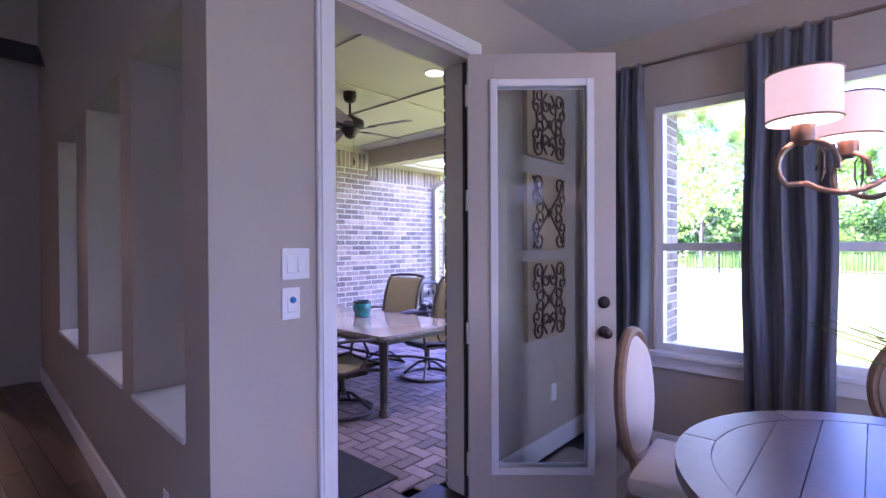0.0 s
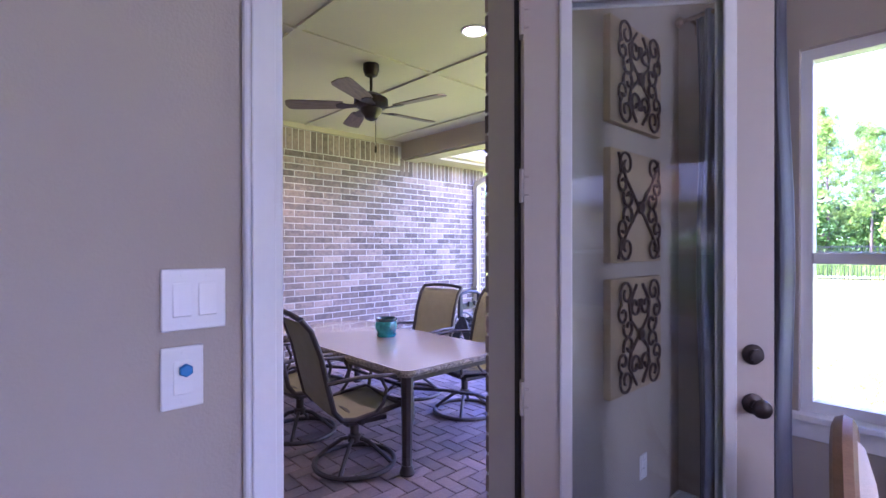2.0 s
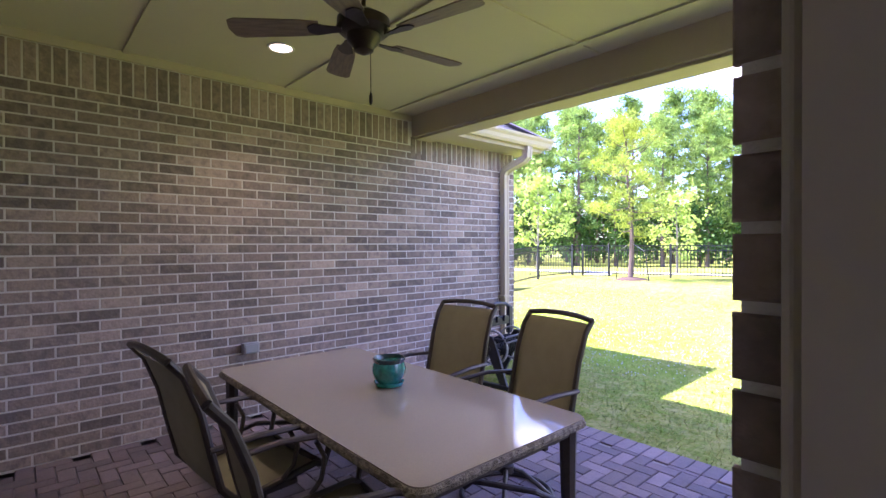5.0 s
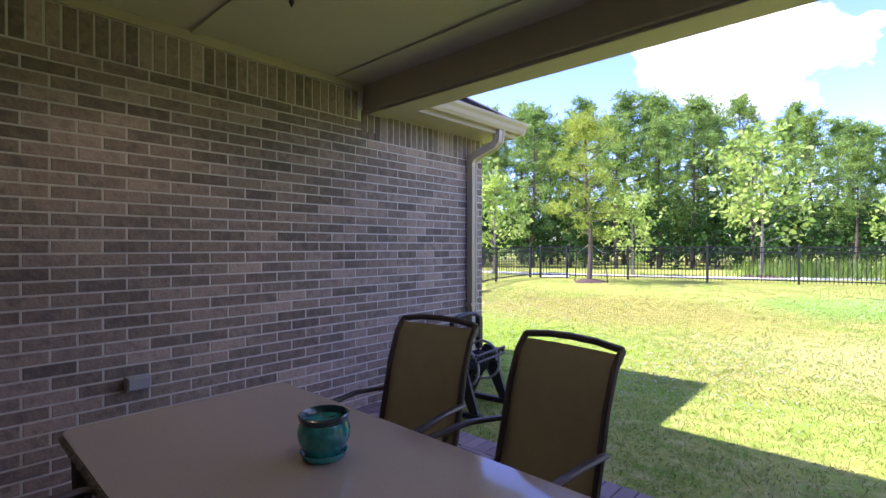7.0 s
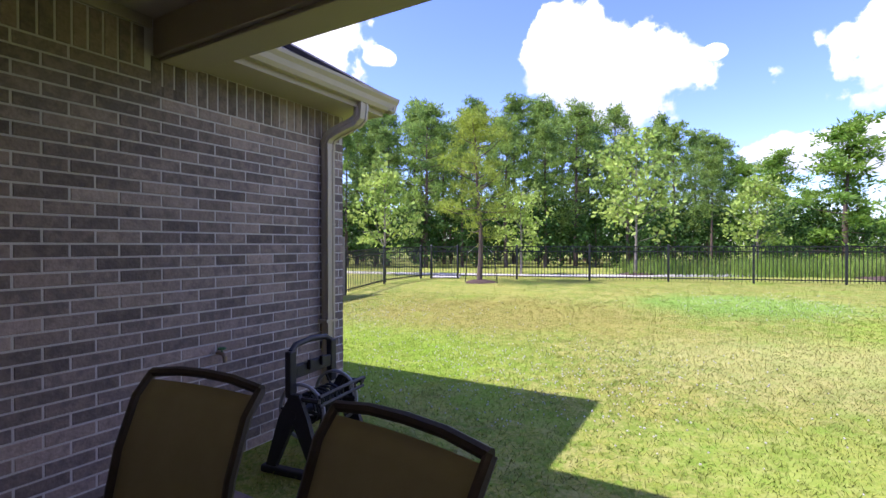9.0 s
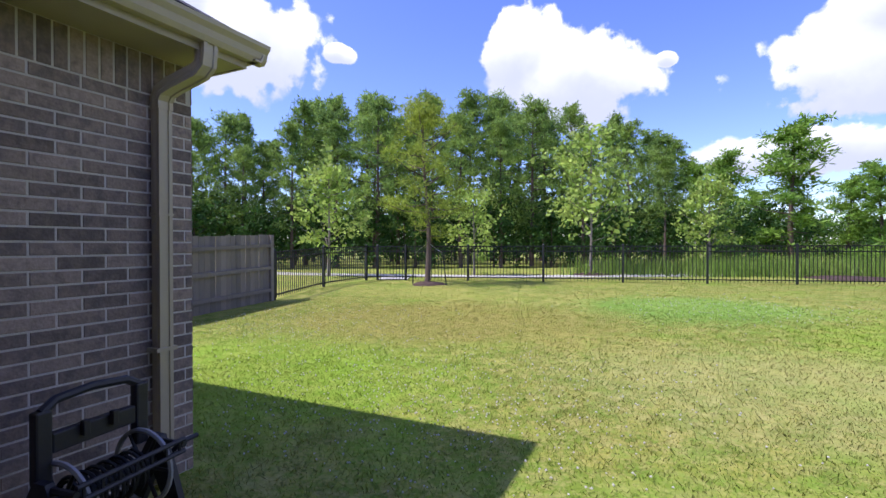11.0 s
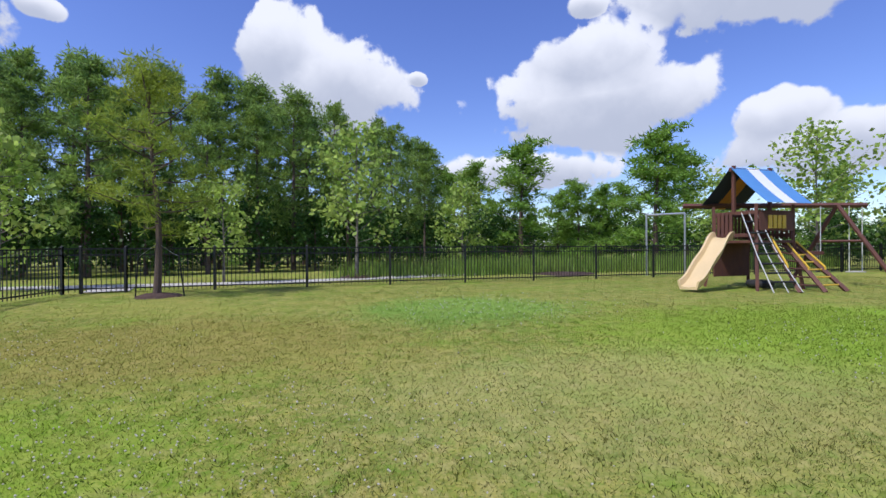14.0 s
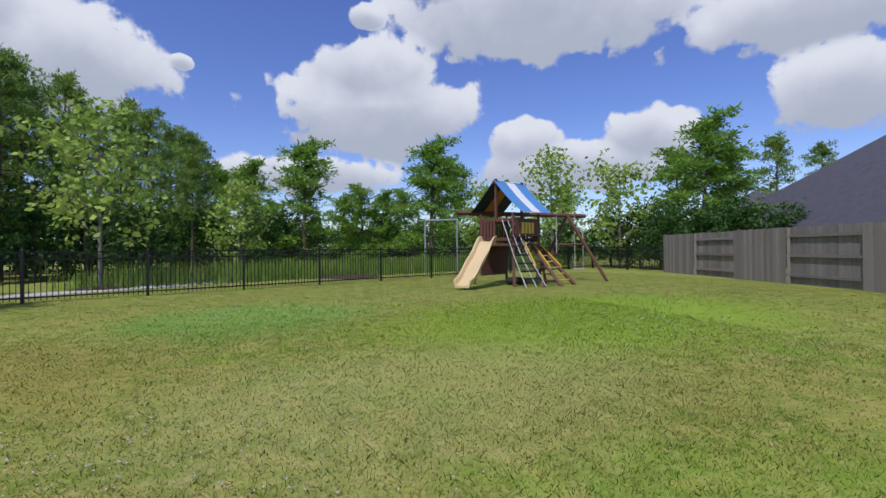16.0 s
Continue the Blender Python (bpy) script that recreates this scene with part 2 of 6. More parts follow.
GUTTER = mat("gutter_paint", (0.50, 0.43, 0.30), 0.4, var=0.05, scale=3, fine=40, bump=0.03)
SHINGLE = mat("shingle", (0.075, 0.072, 0.085), 0.95, var=0.2, scale=3, fine=160, bump=0.6, island=0.35)
WOODF = mat("wood_floor", (0.13, 0.075, 0.04), 0.35, var=0.25, scale=2, fine=25, stretch=(1, 12, 1), second=(0.085, 0.048, 0.028), rand=0.25)
TILEF = mat("tile_floor", (0.28, 0.24, 0.2), 0.35, var=0.1, scale=2, fine=40, rand=0.06)
TABLEW = mat("table_wood", (0.15, 0.105, 0.09), 0.35, var=0.2, scale=3, fine=30, stretch=(2, 18, 2), rand=0.18, second=(0.10, 0.075, 0.065))
CHAIRW = mat("oak_frame", (0.22, 0.14, 0.08), 0.5, var=0.2, scale=4, fine=40, stretch=(4, 4, 14))
LINEN = mat("linen", (0.62, 0.58, 0.52), 0.9, var=0.05, scale=8, fine=300, bump=0.25)
CURTAIN = mat("curtain_fabric", (0.115, 0.12, 0.145), 0.55, var=0.1, scale=5, fine=250, bump=0.15, sheen=0.3)
PEWTER = mat("pewter", (0.30, 0.23, 0.17), 0.35, metal=0.9, var=0.15, scale=15, fine=70)
SHADE = glow_mat("lamp_shade", (0.90, 0.62, 0.44), 0.05)
BULB = glow_mat("lit_lens", (1.0, 0.82, 0.58), 1.2)
CANVAS = mat("picture_canvas", (0.43, 0.33, 0.20), 0.85, var=0.15, scale=4, fine=60)
IRON = mat("scroll_iron", (0.085, 0.055, 0.042), 0.5, metal=0.6, var=0.2, scale=20)
FENCE = mat("black_fence_paint", (0.012, 0.013, 0.014), 0.45, var=0.15, scale=8, bump=0.03)
CEDAR = mat("weathered_cedar", (0.25, 0.215, 0.18), 0.9, var=0.25, scale=1.6, fine=18, stretch=(6, 6, 0.7), second=(0.17, 0.15, 0.13), rand=0.2, bump=0.3)
REDWOOD = mat("stained_redwood", (0.155, 0.06, 0.038), 0.7, var=0.25, scale=2.5, fine=25, stretch=(3, 3, 1), second=(0.10, 0.04, 0.03), bump=0.2)
SLIDEP = mat("slide_plastic", (0.68, 0.52, 0.27), 0.35, var=0.06, scale=2, fine=20, bump=0.02)
BLUEC = mat("blue_canvas", (0.10, 0.27, 0.55), 0.7, var=0.06, scale=2, fine=90)
NAVYC = mat("navy_canvas", (0.012, 0.018, 0.045), 0.7, var=0.1, scale=2, fine=90)
WHITEC = mat("white_canvas", (0.78, 0.78, 0.76), 0.7, var=0.03, scale=2, fine=90)
ORANGE = mat("orange_canvas", (0.55, 0.20, 0.02), 0.6, var=0.08)
YELLOW = mat("yellow_rail", (0.70, 0.46, 0.04), 0.4, var=0.06)
ROPEW = mat("rope", (0.6, 0.6, 0.58), 0.9, var=0.1, fine=150)
RUBBER = mat("black_rubber", (0.02, 0.02, 0.021), 0.75, var=0.2, scale=10)
REELP = mat("reel_plastic", (0.022, 0.021, 0.028), 0.5, var=0.2, scale=10, fine=60, bump=0.05)
GALV = mat("galvanised_pipe", (0.55, 0.56, 0.57), 0.35, metal=0.7, var=0.08, scale=10)
BARK = mat("pine_bark", (0.12, 0.085, 0.065), 0.95, var=0.3, scale=5, fine=22, stretch=(1, 1, 0.25), bump=0.8)
BARKL = mat("young_bark", (0.22, 0.19, 0.16), 0.9, var=0.2, scale=8, fine=40, bump=0.5)
PINE = leaf_mat("pine_needles", (0.29, 0.41, 0.075), (0.15, 0.25, 0.06), 0.48, 0.45)
PINEB = leaf_mat("bright_pine_needles", (0.27, 0.42, 0.06), (0.17, 0.31, 0.045), 0.48)
PINEY = leaf_mat("young_pine_needles", (0.36, 0.43, 0.055), (0.23, 0.31, 0.04), 0.48)
OAKL = leaf_mat("young_leaves", (0.46, 0.57, 0.12), (0.27, 0.40, 0.07), 0.48)
SHRUB = leaf_mat("shrub_leaves", (0.07, 0.15, 0.026), (0.04, 0.10, 0.018), 0.35)
REED = leaf_mat("tall_grass", (0.27, 0.38, 0.07), (0.17, 0.28, 0.045), 0.4)
BLADES = leaf_mat("grass_blades", (0.29, 0.40, 0.042), (0.43, 0.39, 0.095), 0.48, 0.30)
CLOVER = mat("clover_flower", (0.6, 0.58, 0.52), 0.9, var=0.1)
CONCRETE = mat("concrete_path", (0.48, 0.45, 0.40), 0.9, var=0.1, scale=0.8, fine=30, bump=0.3, world_space=True)
MULCH = mat("mulch", (0.07, 0.04, 0.028), 0.95, var=0.4, scale=10, fine=50, bump=0.9)
CARTON = mat("grey_box", (0.33, 0.33, 0.34), 0.5, var=0.05)
RUGM = mat("door_mat", (0.035, 0.032, 0.03), 0.95, var=0.2, scale=12, fine=200, bump=0.8)
GREEN = mat("green_valve", (0.02, 0.14, 0.05), 0.4, var=0.1)
BLUETAPE = mat("blue_button", (0.03, 0.22, 0.5), 0.5, var=0.03)
GLASS = glass_mat()

lawn = mat("lawn", (0.165, 0.24, 0.025), 0.95, var=0.30, scale=2.6, fine=16, bump=1.0, second=(0.30, 0.285, 0.06), world_space=True, spec=0.1)


def lawn_patches(m, spots):
    """Lusher patches of turf: x, y, half lengths, colour, strength."""
    t = m.node_tree
    b = t.nodes["Principled BSDF"]
    base = b.inputs["Base Color"].links[0].from_socket
    pos = t.nodes.new("ShaderNodeNewGeometry").outputs["Position"]
    wob = t.nodes.new("ShaderNodeTexNoise")
    wob.inputs["Scale"].default_value, wob.inputs["Detail"].default_value = 3.0, 6.0
    t.links.new(pos, wob.inputs["Vector"])
    for x, y, rx, ry, color, power in spots:
        mp = t.nodes.new("ShaderNodeMapping")
        mp.vector_type = "TEXTURE"
        mp.inputs["Location"].default_value, mp.inputs["Scale"].default_value = (x, y, 0.1), (rx, ry, 50)
        t.links.new(pos, mp.inputs["Vector"])
        ln = t.nodes.new("ShaderNodeVectorMath")
        ln.operation = "LENGTH"
        t.links.new(mp.outputs[0], ln.inputs[0])
        ad = t.nodes.new("ShaderNodeMath")
        ad.operation = "ADD"
        t.links.new(ln.outputs["Value"], ad.inputs[0])
        t.links.new(wob.outputs["Fac"], ad.inputs[1])
        mr = t.nodes.new("ShaderNodeMapRange")
        mr.interpolation_type = "SMOOTHSTEP"
        for i, v in ((1, 1.0), (2, 1.75), (3, power), (4, 0.0)):
            mr.inputs[i].default_value = v
        t.links.new(ad.outputs[0], mr.inputs[0])
        mx = t.nodes.new("ShaderNodeMix")
        mx.data_type = "RGBA"
        t.links.new(mr.outputs[0], mx.inputs[0])
        t.links.new(base, mx.inputs[6])
        mx.inputs[7].default_value = (*color, 1)
        base = mx.outputs[2]
    t.links.new(base, b.inputs["Base Color"])
    for n in t.nodes:
        if n.type == "BSDF_TRANSLUCENT":
            t.links.new(base, n.inputs["Color"])


def mottle(m, strength):
    """Clumps of green and straw a hand wide, over the finer grain."""
    t = m.node_tree
    b = t.nodes["Principled BSDF"]
    base = b.inputs["Base Color"].links[0].from_socket
    pos = t.nodes.new("ShaderNodeNewGeometry").outputs["Position"]
    for scale, detail, lo, hi, color, power in ((24.0, 3.0, 0.48, 0.60, (0.40, 0.35, 0.12), 0.65), (30.0, 3.0, 0.52, 0.62, (0.09, 0.155, 0.016), 0.7), (13.0, 4.0, 0.53, 0.63, (0.11, 0.18, 0.018), 0.5), (5.5, 6.0, 0.50, 0.66, (0.42, 0.37, 0.13), 0.7), (9.0, 5.0, 0.53, 0.66, (0.16, 0.28, 0.025), 0.7), (0.42, 3.0, 0.50, 0.68, (0.37, 0.32, 0.08), 0.4), (0.6, 3.0, 0.54, 0.70, (0.21, 0.36, 0.03), 0.5)):
        n = t.nodes.new("ShaderNodeTexNoise")
        n.inputs["Scale"].default_value, n.inputs["Detail"].default_value, n.inputs["Roughness"].default_value = scale, detail, 0.65
        t.links.new(pos, n.inputs["Vector"])
        mr = t.nodes.new("ShaderNodeMapRange")
        for i, v in ((1, lo), (2, hi), (3, 0.0), (4, power * strength)):
            mr.inputs[i].default_value = v
        t.links.new(n.outputs["Fac"], mr.inputs[0])
        mx = t.nodes.new("ShaderNodeMix")
        mx.data_type = "RGBA"
        t.links.new(mr.outputs[0], mx.inputs[0])
        t.links.new(base, mx.inputs[6])
        mx.inputs[7].default_value = (*color, 1)
        base = mx.outputs[2]
    t.links.new(base, b.inputs["Base Color"])


TURF = [(3.4, 17.4, 2.4, 2.0, (0.16, 0.33, 0.045), 0.6), (9.2, 14.6, 4.6, 2.9, (0.25, 0.40, 0.028), 0.7), (-1.6, 10.6, 3.0, 2.2, (0.23, 0.38, 0.025), 0.55),
        (-1.0, 14.6, 3.4, 2.2, (0.30, 0.25, 0.06), 0.55), (4.6, 12.2, 3.0, 1.8, (0.42, 0.40, 0.14), 0.4), (4.6, 9.2, 2.6, 1.2, (0.25, 0.37, 0.045), 0.4), (-3.0, 17.8, 2.6, 1.2, (0.34, 0.33, 0.07), 0.4)]
mottle(lawn, 1.0)
lawn_patches(lawn, TURF)
mottle(BLADES, 0.8)
lawn_patches(BLADES, TURF)


# ---- mesh tools ----
class Mesh:
    """Collects verts and faces for one mesh."""

    def __init__(self):
        self.v, self.f = [], []

    def add(self, vs, fs):
        o = len(self.v)
        self.v += [tuple(p) for p in vs]
        self.f += [tuple(i + o for i in q) for q in fs]
        return self

    def box(self, lo, hi, m=None):
        (a, b, c), (d, e, g) = lo, hi
        vs = [Vector(p) for p in ((a, b, c), (d, b, c), (d, e, c), (a, e, c), (a, b, g), (d, b, g), (d, e, g), (a, e, g))]
        if m is not None:
            vs = [m @ p for p in vs]
        return self.add(vs, [(0, 3, 2, 1), (4, 5, 6, 7), (0, 1, 5, 4), (1, 2, 6, 5), (2, 3, 7, 6), (3, 0, 4, 7)])

    def chamfer(self, lo, hi, c=0.005, m=None):
        """A box with all its edges cut off."""
        bm = bmesh.new()
        bmesh.ops.create_cube(bm, size=1)
        for p in bm.verts:
            p.co = Vector([lo[i] + (p.co[i] + 0.5) * (hi[i] - lo[i]) for i in range(3)])
        bmesh.ops.bevel(bm, geom=bm.edges[:], offset=c, segments=2, affect="EDGES", profile=0.5)
        bm.verts.index_update()
        vs = [(m @ p.co if m is not None else p.co.copy()) for p in bm.verts]
        self.add(vs, [[q.index for q in f.verts] for f in bm.faces])
        bm.free()
        return self

    def tube(self, pts, r, n=8, closed=False, flat=1.0):
        """A tube along points; r: one radius or one for each point."""
        pts = [Vector(p) for p in pts]
        k = len(pts)
        rs = [r] * k if isinstance(r, (int, float)) else r
        vs, fs = [], []
        ref = None
        for i, p in enumerate(pts):
            if closed:
                d = pts[(i + 1) % k] - pts[i - 1]
            else:
                d = pts[min(i + 1, k - 1)] - pts[max(i - 1, 0)]
            d.normalize()
            if ref is None:
                ref = Vector((0, 0, 1)) if abs(d.z) < 0.9 else Vector((1, 0, 0))
            s = d.cross(ref).normalized()
            ref = s.cross(d).normalized()
            for j in range(n):
                a = 2 * math.pi * j / n
                vs.append(p + (s * math.cos(a) + ref * math.sin(a) * flat) * rs[i])
        for i in range(k if closed else k - 1):
            for j in range(n):
                a, b = i * n, ((i + 1) % k) * n
                fs.append((a + j, a + (j + 1) % n, b + (j + 1) % n, b + j))
        if not closed:
            fs += [tuple(range(n))[::-1], tuple(range((k - 1) * n, k * n))]
        return self.add(vs, fs)

    def lathe(self, prof, at=(0, 0, 0), n=24):
        """Profile of (radius, z), turned about z."""
        vs, fs = [], []
        for r, z in prof:
            for j in range(n):
                a = 2 * math.pi * j / n
                vs.append((at[0] + r * math.cos(a), at[1] + r * math.sin(a), at[2] + z))
        for i in range(len(prof) - 1):
            for j in range(n):
                fs.append((i * n + j, i * n + (j + 1) % n, (i + 1) * n + (j + 1) % n, (i + 1) * n + j))
        fs += [tuple(range(n))[::-1], tuple(range((len(prof) - 1) * n, len(prof) * n))]
        return self.add(vs, fs)

    def plate(self, outline, depth):
        """A polygon given as 3D points, thickened by the vector depth."""
        a = [Vector(p) for p in outline]
        d = Vector(depth)
        n = len(a)
        fs = [tuple(range(n))[::-1], tuple(range(n, 2 * n))]
        fs += [(i, (i + 1) % n, n + (i + 1) % n, n + i) for i in range(n)]
        return self.add(a + [p + d for p in a], fs)

    def data(self, name, material, smooth=False):
        me = bpy.data.meshes.new(name)
        me.from_pydata(self.v, [], self.f)
        me.materials.append(material)
        if smooth:
            me.polygons.foreach_set("use_smooth", [True] * len(me.polygons))
            me.set_sharp_from_angle(angle=radians(40))
        me.update()
        return me


def empty(name, at=(0, 0, 0), rz=0.0):
    ob = new(name)
    ob.matrix_basis = pose(*at, 0, 0, rz)
    ob.empty_display_size = 0.2
    return ob


def part(name, mesh, material, parent, label="", smooth=False, m=None):
    ob = new(name, mesh.data(name, material, smooth) if isinstance(mesh, Mesh) else mesh)
    ob.parent = parent
    if m is not None:
        ob.matrix_basis = m
    if label:
        ob["label"] = label
    return ob


def solid(name, mesh, material, label="", category="", kind="", smooth=False, group=""):
    return tagged(new(name, mesh.data(name, material, smooth)), label, category, group, kind)


def wall_with_holes(mesh, axis, at0, at1, lo, hi, z0, z1, holes):
    """A wall slab across an axis ('x' or 'y'), with rectangular holes (a, b, za, zb) along its length."""
    cuts = sorted({lo, hi, *[h[0] for h in holes], *[h[1] for h in holes]})
    for a, b in zip(cuts, cuts[1:]):
        spans = sorted((h[2], h[3]) for h in holes if h[0] <= a + 1e-6 and h[1] >= b - 1e-6)
        z = z0
        for za, zb in spans + [(z1, z1)]:
            if za > z + 1e-6:
                if axis == "x":
                    mesh.box((at0, a, z), (at1, b, za))
                else:
                    mesh.box((a, at0, z), (b, at1, za))
            z = zb
    return mesh


rng = random.Random(7)
GROUND0, GROUND1 = -0.08, 0.22


def gz(x, y):
    """Height of the lawn: level by the house, rising gently to the fences."""
    s = min(1.0, max(0.0, (y + 0.35 * max(x, 0.0) - 9.0) / 12.0))
    return GROUND0 + (GROUND1 - GROUND0) * s * s * (3 - 2 * s)


# ---- ground ----
def build_ground():
    xs = [-400, -200, -100, -60] + [-40 + i * 2 for i in range(46)] + [60, 100, 200, 400]
    ys = [-200, -80, -30, -10, 0, 4, 6] + [7.0 + i for i in range(40)] + [50, 60, 80, 120, 200, 400]
    me = Mesh()
    for y in ys:
        for x in xs:
            house = y < 7.0
            me.v.append((x, y, (-0.16 if house else gz(x, y))))
    n = len(xs)
    for j in range(len(ys) - 1):
        for i in range(n - 1):
            me.f.append((j * n + i, j * n + i + 1, (j + 1) * n + i + 1, (j + 1) * n + i))
    solid("ground", me, lawn, "mown lawn with green and straw-coloured patches", "lawn", "structure", True)


build_ground()

# ---- house structure ----
# brick wall of the wing: mortar body behind the bricks
wing = solid("wall_brick_wing", Mesh().box((-0.35, 3.12, -0.3), (0.0, 8.622, 2.93)).box((-9.0, 8.3, -0.3), (-0.35, 8.622, 2.72)), MORTAR,
             "mortar-jointed brick wall beside the patio", "wall", "structure")
# patio back wall, with the three tall windows
BACK_WIN = [(0.81, 1.74, 0.70, 2.32), (2.14, 3.10, 0.70, 2.32), (3.33, 4.1, 0.70, 2.32)]
back = solid("wall_patio_back", wall_with_holes(Mesh(), "y", 2.98, 3.112, -0.0, 4.11, -0.3, 2.93, BACK_WIN), MORTAR, "brick back wall of the patio", "wall", "structure")
# door wall: inner plasterboard and outer brick core
solid("wall_door", wall_with_holes(Mesh(), "x", 4.20, 4.35, 2.63, 5.36, -0.1, 2.86, [(3.105, 4.055, -0.1, 2.45)]), PAINT,
      "beige painted wall beside the patio door", "wall", "structure")
dwall = solid("wall_patio_side", wall_with_holes(Mesh(), "x", 4.108, 4.20, 3.112, 5.55, -0.3, 2.93, [(3.112, 4.09, -0.3, 2.47)]), MORTAR,
              "brick outer face of the door wall", "wall", "structure")
# inner window wall of the living room, slightly out of square
LIV = Matrix.Translation((4.35, 2.63, 0)) @ Matrix.Rotation(math.atan2(0.24, -4.35), 4, "Z")


def living_wall():
    me = Mesh()
    k = math.hypot(4.35, 0.24)
    tmp = wall_with_holes(Mesh(), "y", -0.33, 0.0, 0.03, 5.3, -0.1, 4.2, [((4.35 - b) , (4.35 - a), z0, z1) for a, b, z0, z1 in BACK_WIN])
    me.add([LIV @ Vector(p) for p in tmp.v], tmp.f)
    solid("wall_living", me, PAINT, "beige painted wall with deep window reveals", "wall", "structure")
    for i, (a, b, z0, z1) in enumerate(BACK_WIN):
        s = Mesh()
        s.chamfer((4.35 - b + 0.002, -0.34, z0 - 0.02), (4.35 - a - 0.002, 0.012, z0 + 0.006), 0.004, LIV)
        w = empty("window_%d" % (i + 4), ((a + b) / 2, 3.0, z0))
        w.matrix_basis = pose(0, 0, 0)
        tagged(w, "tall narrow fixed window with a white deep sill", "window", "living room windows", "structure")
        part("window_sill", s, TRIM, w, "white sill")
        f = Mesh()
        for lo, hi in (((a, z0), (a + 0.05, z1)), ((b - 0.05, z0), (b, z1)), ((a + 0.05, z0), (b - 0.05, z0 + 0.05)), ((a + 0.05, z1 - 0.05), (b - 0.05, z1))):
            f.box((lo[0], 3.0, lo[1]), (hi[0], 3.07, hi[1]))
        part("window_frame", f, TRIM, w)
        g = part("pane", Mesh().box((a + 0.05, 3.03, z0 + 0.05), (b - 0.05, 3.036, z1 - 0.05)), GLASS, w, "clear glass")
        g.visible_shadow = False
    part("baseboard", Mesh().chamfer((0.0, 0.0, 0.0), (5.0, 0.018, 0.15), 0.005, LIV), TRIM, tagged(empty("baseboard_living"), "white baseboard", "baseboard", "", "structure"))


living_wall()
# closing walls of the interior
hull = Mesh()
hull.box((-0.75, -4.0, -0.1), (-0.6, 0.9, 4.2)).box((-0.75, 2.3, -0.1), (-0.6, 3.0, 4.2)).box((-0.75, 0.9, 2.3), (-0.6, 2.3, 4.2))
hull.box((-3.2, -0.2, -0.1), (-3.0, 3.2, 4.2)).box((-3.2, -0.3, -0.1), (-0.75, -0.2, 4.2)).box((-3.2, 3.0, -0.1), (-0.75, 3.1, 4.2))
hull.box((-0.75, -4.2, -0.1), (8.2, -4.0, 4.2))
# the first two openings are unseen, added to let light into the living room
wall_with_holes(hull, "x", 8.0, 8.2, -4.0, 2.2, -0.1, 4.2, [(-3.6, -1.9, 0.7, 2.35), (-1.5, 0.3, 0.7, 2.35), (0.82, 1.62, 0.69, 2.35)])
hull.box((4.35, 2.0, 2.86), (8.0, 2.2, 4.2))
solid("wall_closing", hull, PAINT, "beige painted walls of the living room", "wall", "structure")
arch = Mesh()
pts = [(-0.6, 0.9, 1.75)] + [(-0.6, 1.6 - 0.7 * math.cos(a), 1.75 + 0.53 * math.sin(a)) for a in np.linspace(0, math.pi, 17)]
for p, q in zip(pts[1:], pts[2:]):
    arch.plate([(-0.6, p[1], p[2]), (-0.6, q[1], q[2]), (-0.6, q[1], 2.3), (-0.6, p[1], 2.3)], (-0.15, 0, 0))
solid("wall_arch", arch, PAINT, "arched opening into a dim hallway", "arch", "structure")
solid("ceiling_living", Mesh().box((-3.2, -4.2, 4.2), (8.2, 3.0, 4.3)), CEIL, "off-white ceiling", "ceiling", "structure")
solid("ceiling_nook", Mesh().box((4.2, 2.2, 2.86), (8.2, 5.6, 2.98)), CEIL, "off-white ceiling over the dining nook", "ceiling", "structure")
# nook window walls
NOOK_WIN = [(4.88, 5.62, 0.69, 2.35), (5.74, 6.48, 0.69, 2.35), (6.60, 7.34, 0.69, 2.35)]
# the second EAST_WIN is unseen, added to brighten the nook
EAST_WIN = [(2.26, 2.98, 0.69, 2.35), (3.35, 4.35, 0.69, 2.35)]
SIDE_WIN = [(0.82, 1.62, 0.69, 2.35)]
solid("wall_nook_north", wall_with_holes(Mesh(), "y", 5.36, 5.55, 4.20, 8.2, -0.1, 2.86, NOOK_WIN), PAINT, "beige wall with large windows", "wall", "structure")
solid("wall_nook_east", wall_with_holes(Mesh(), "x", 8.0, 8.2, 2.2, 5.36, -0.1, 2.86, EAST_WIN), PAINT, "beige wall with windows on the side yard", "wall", "structure")


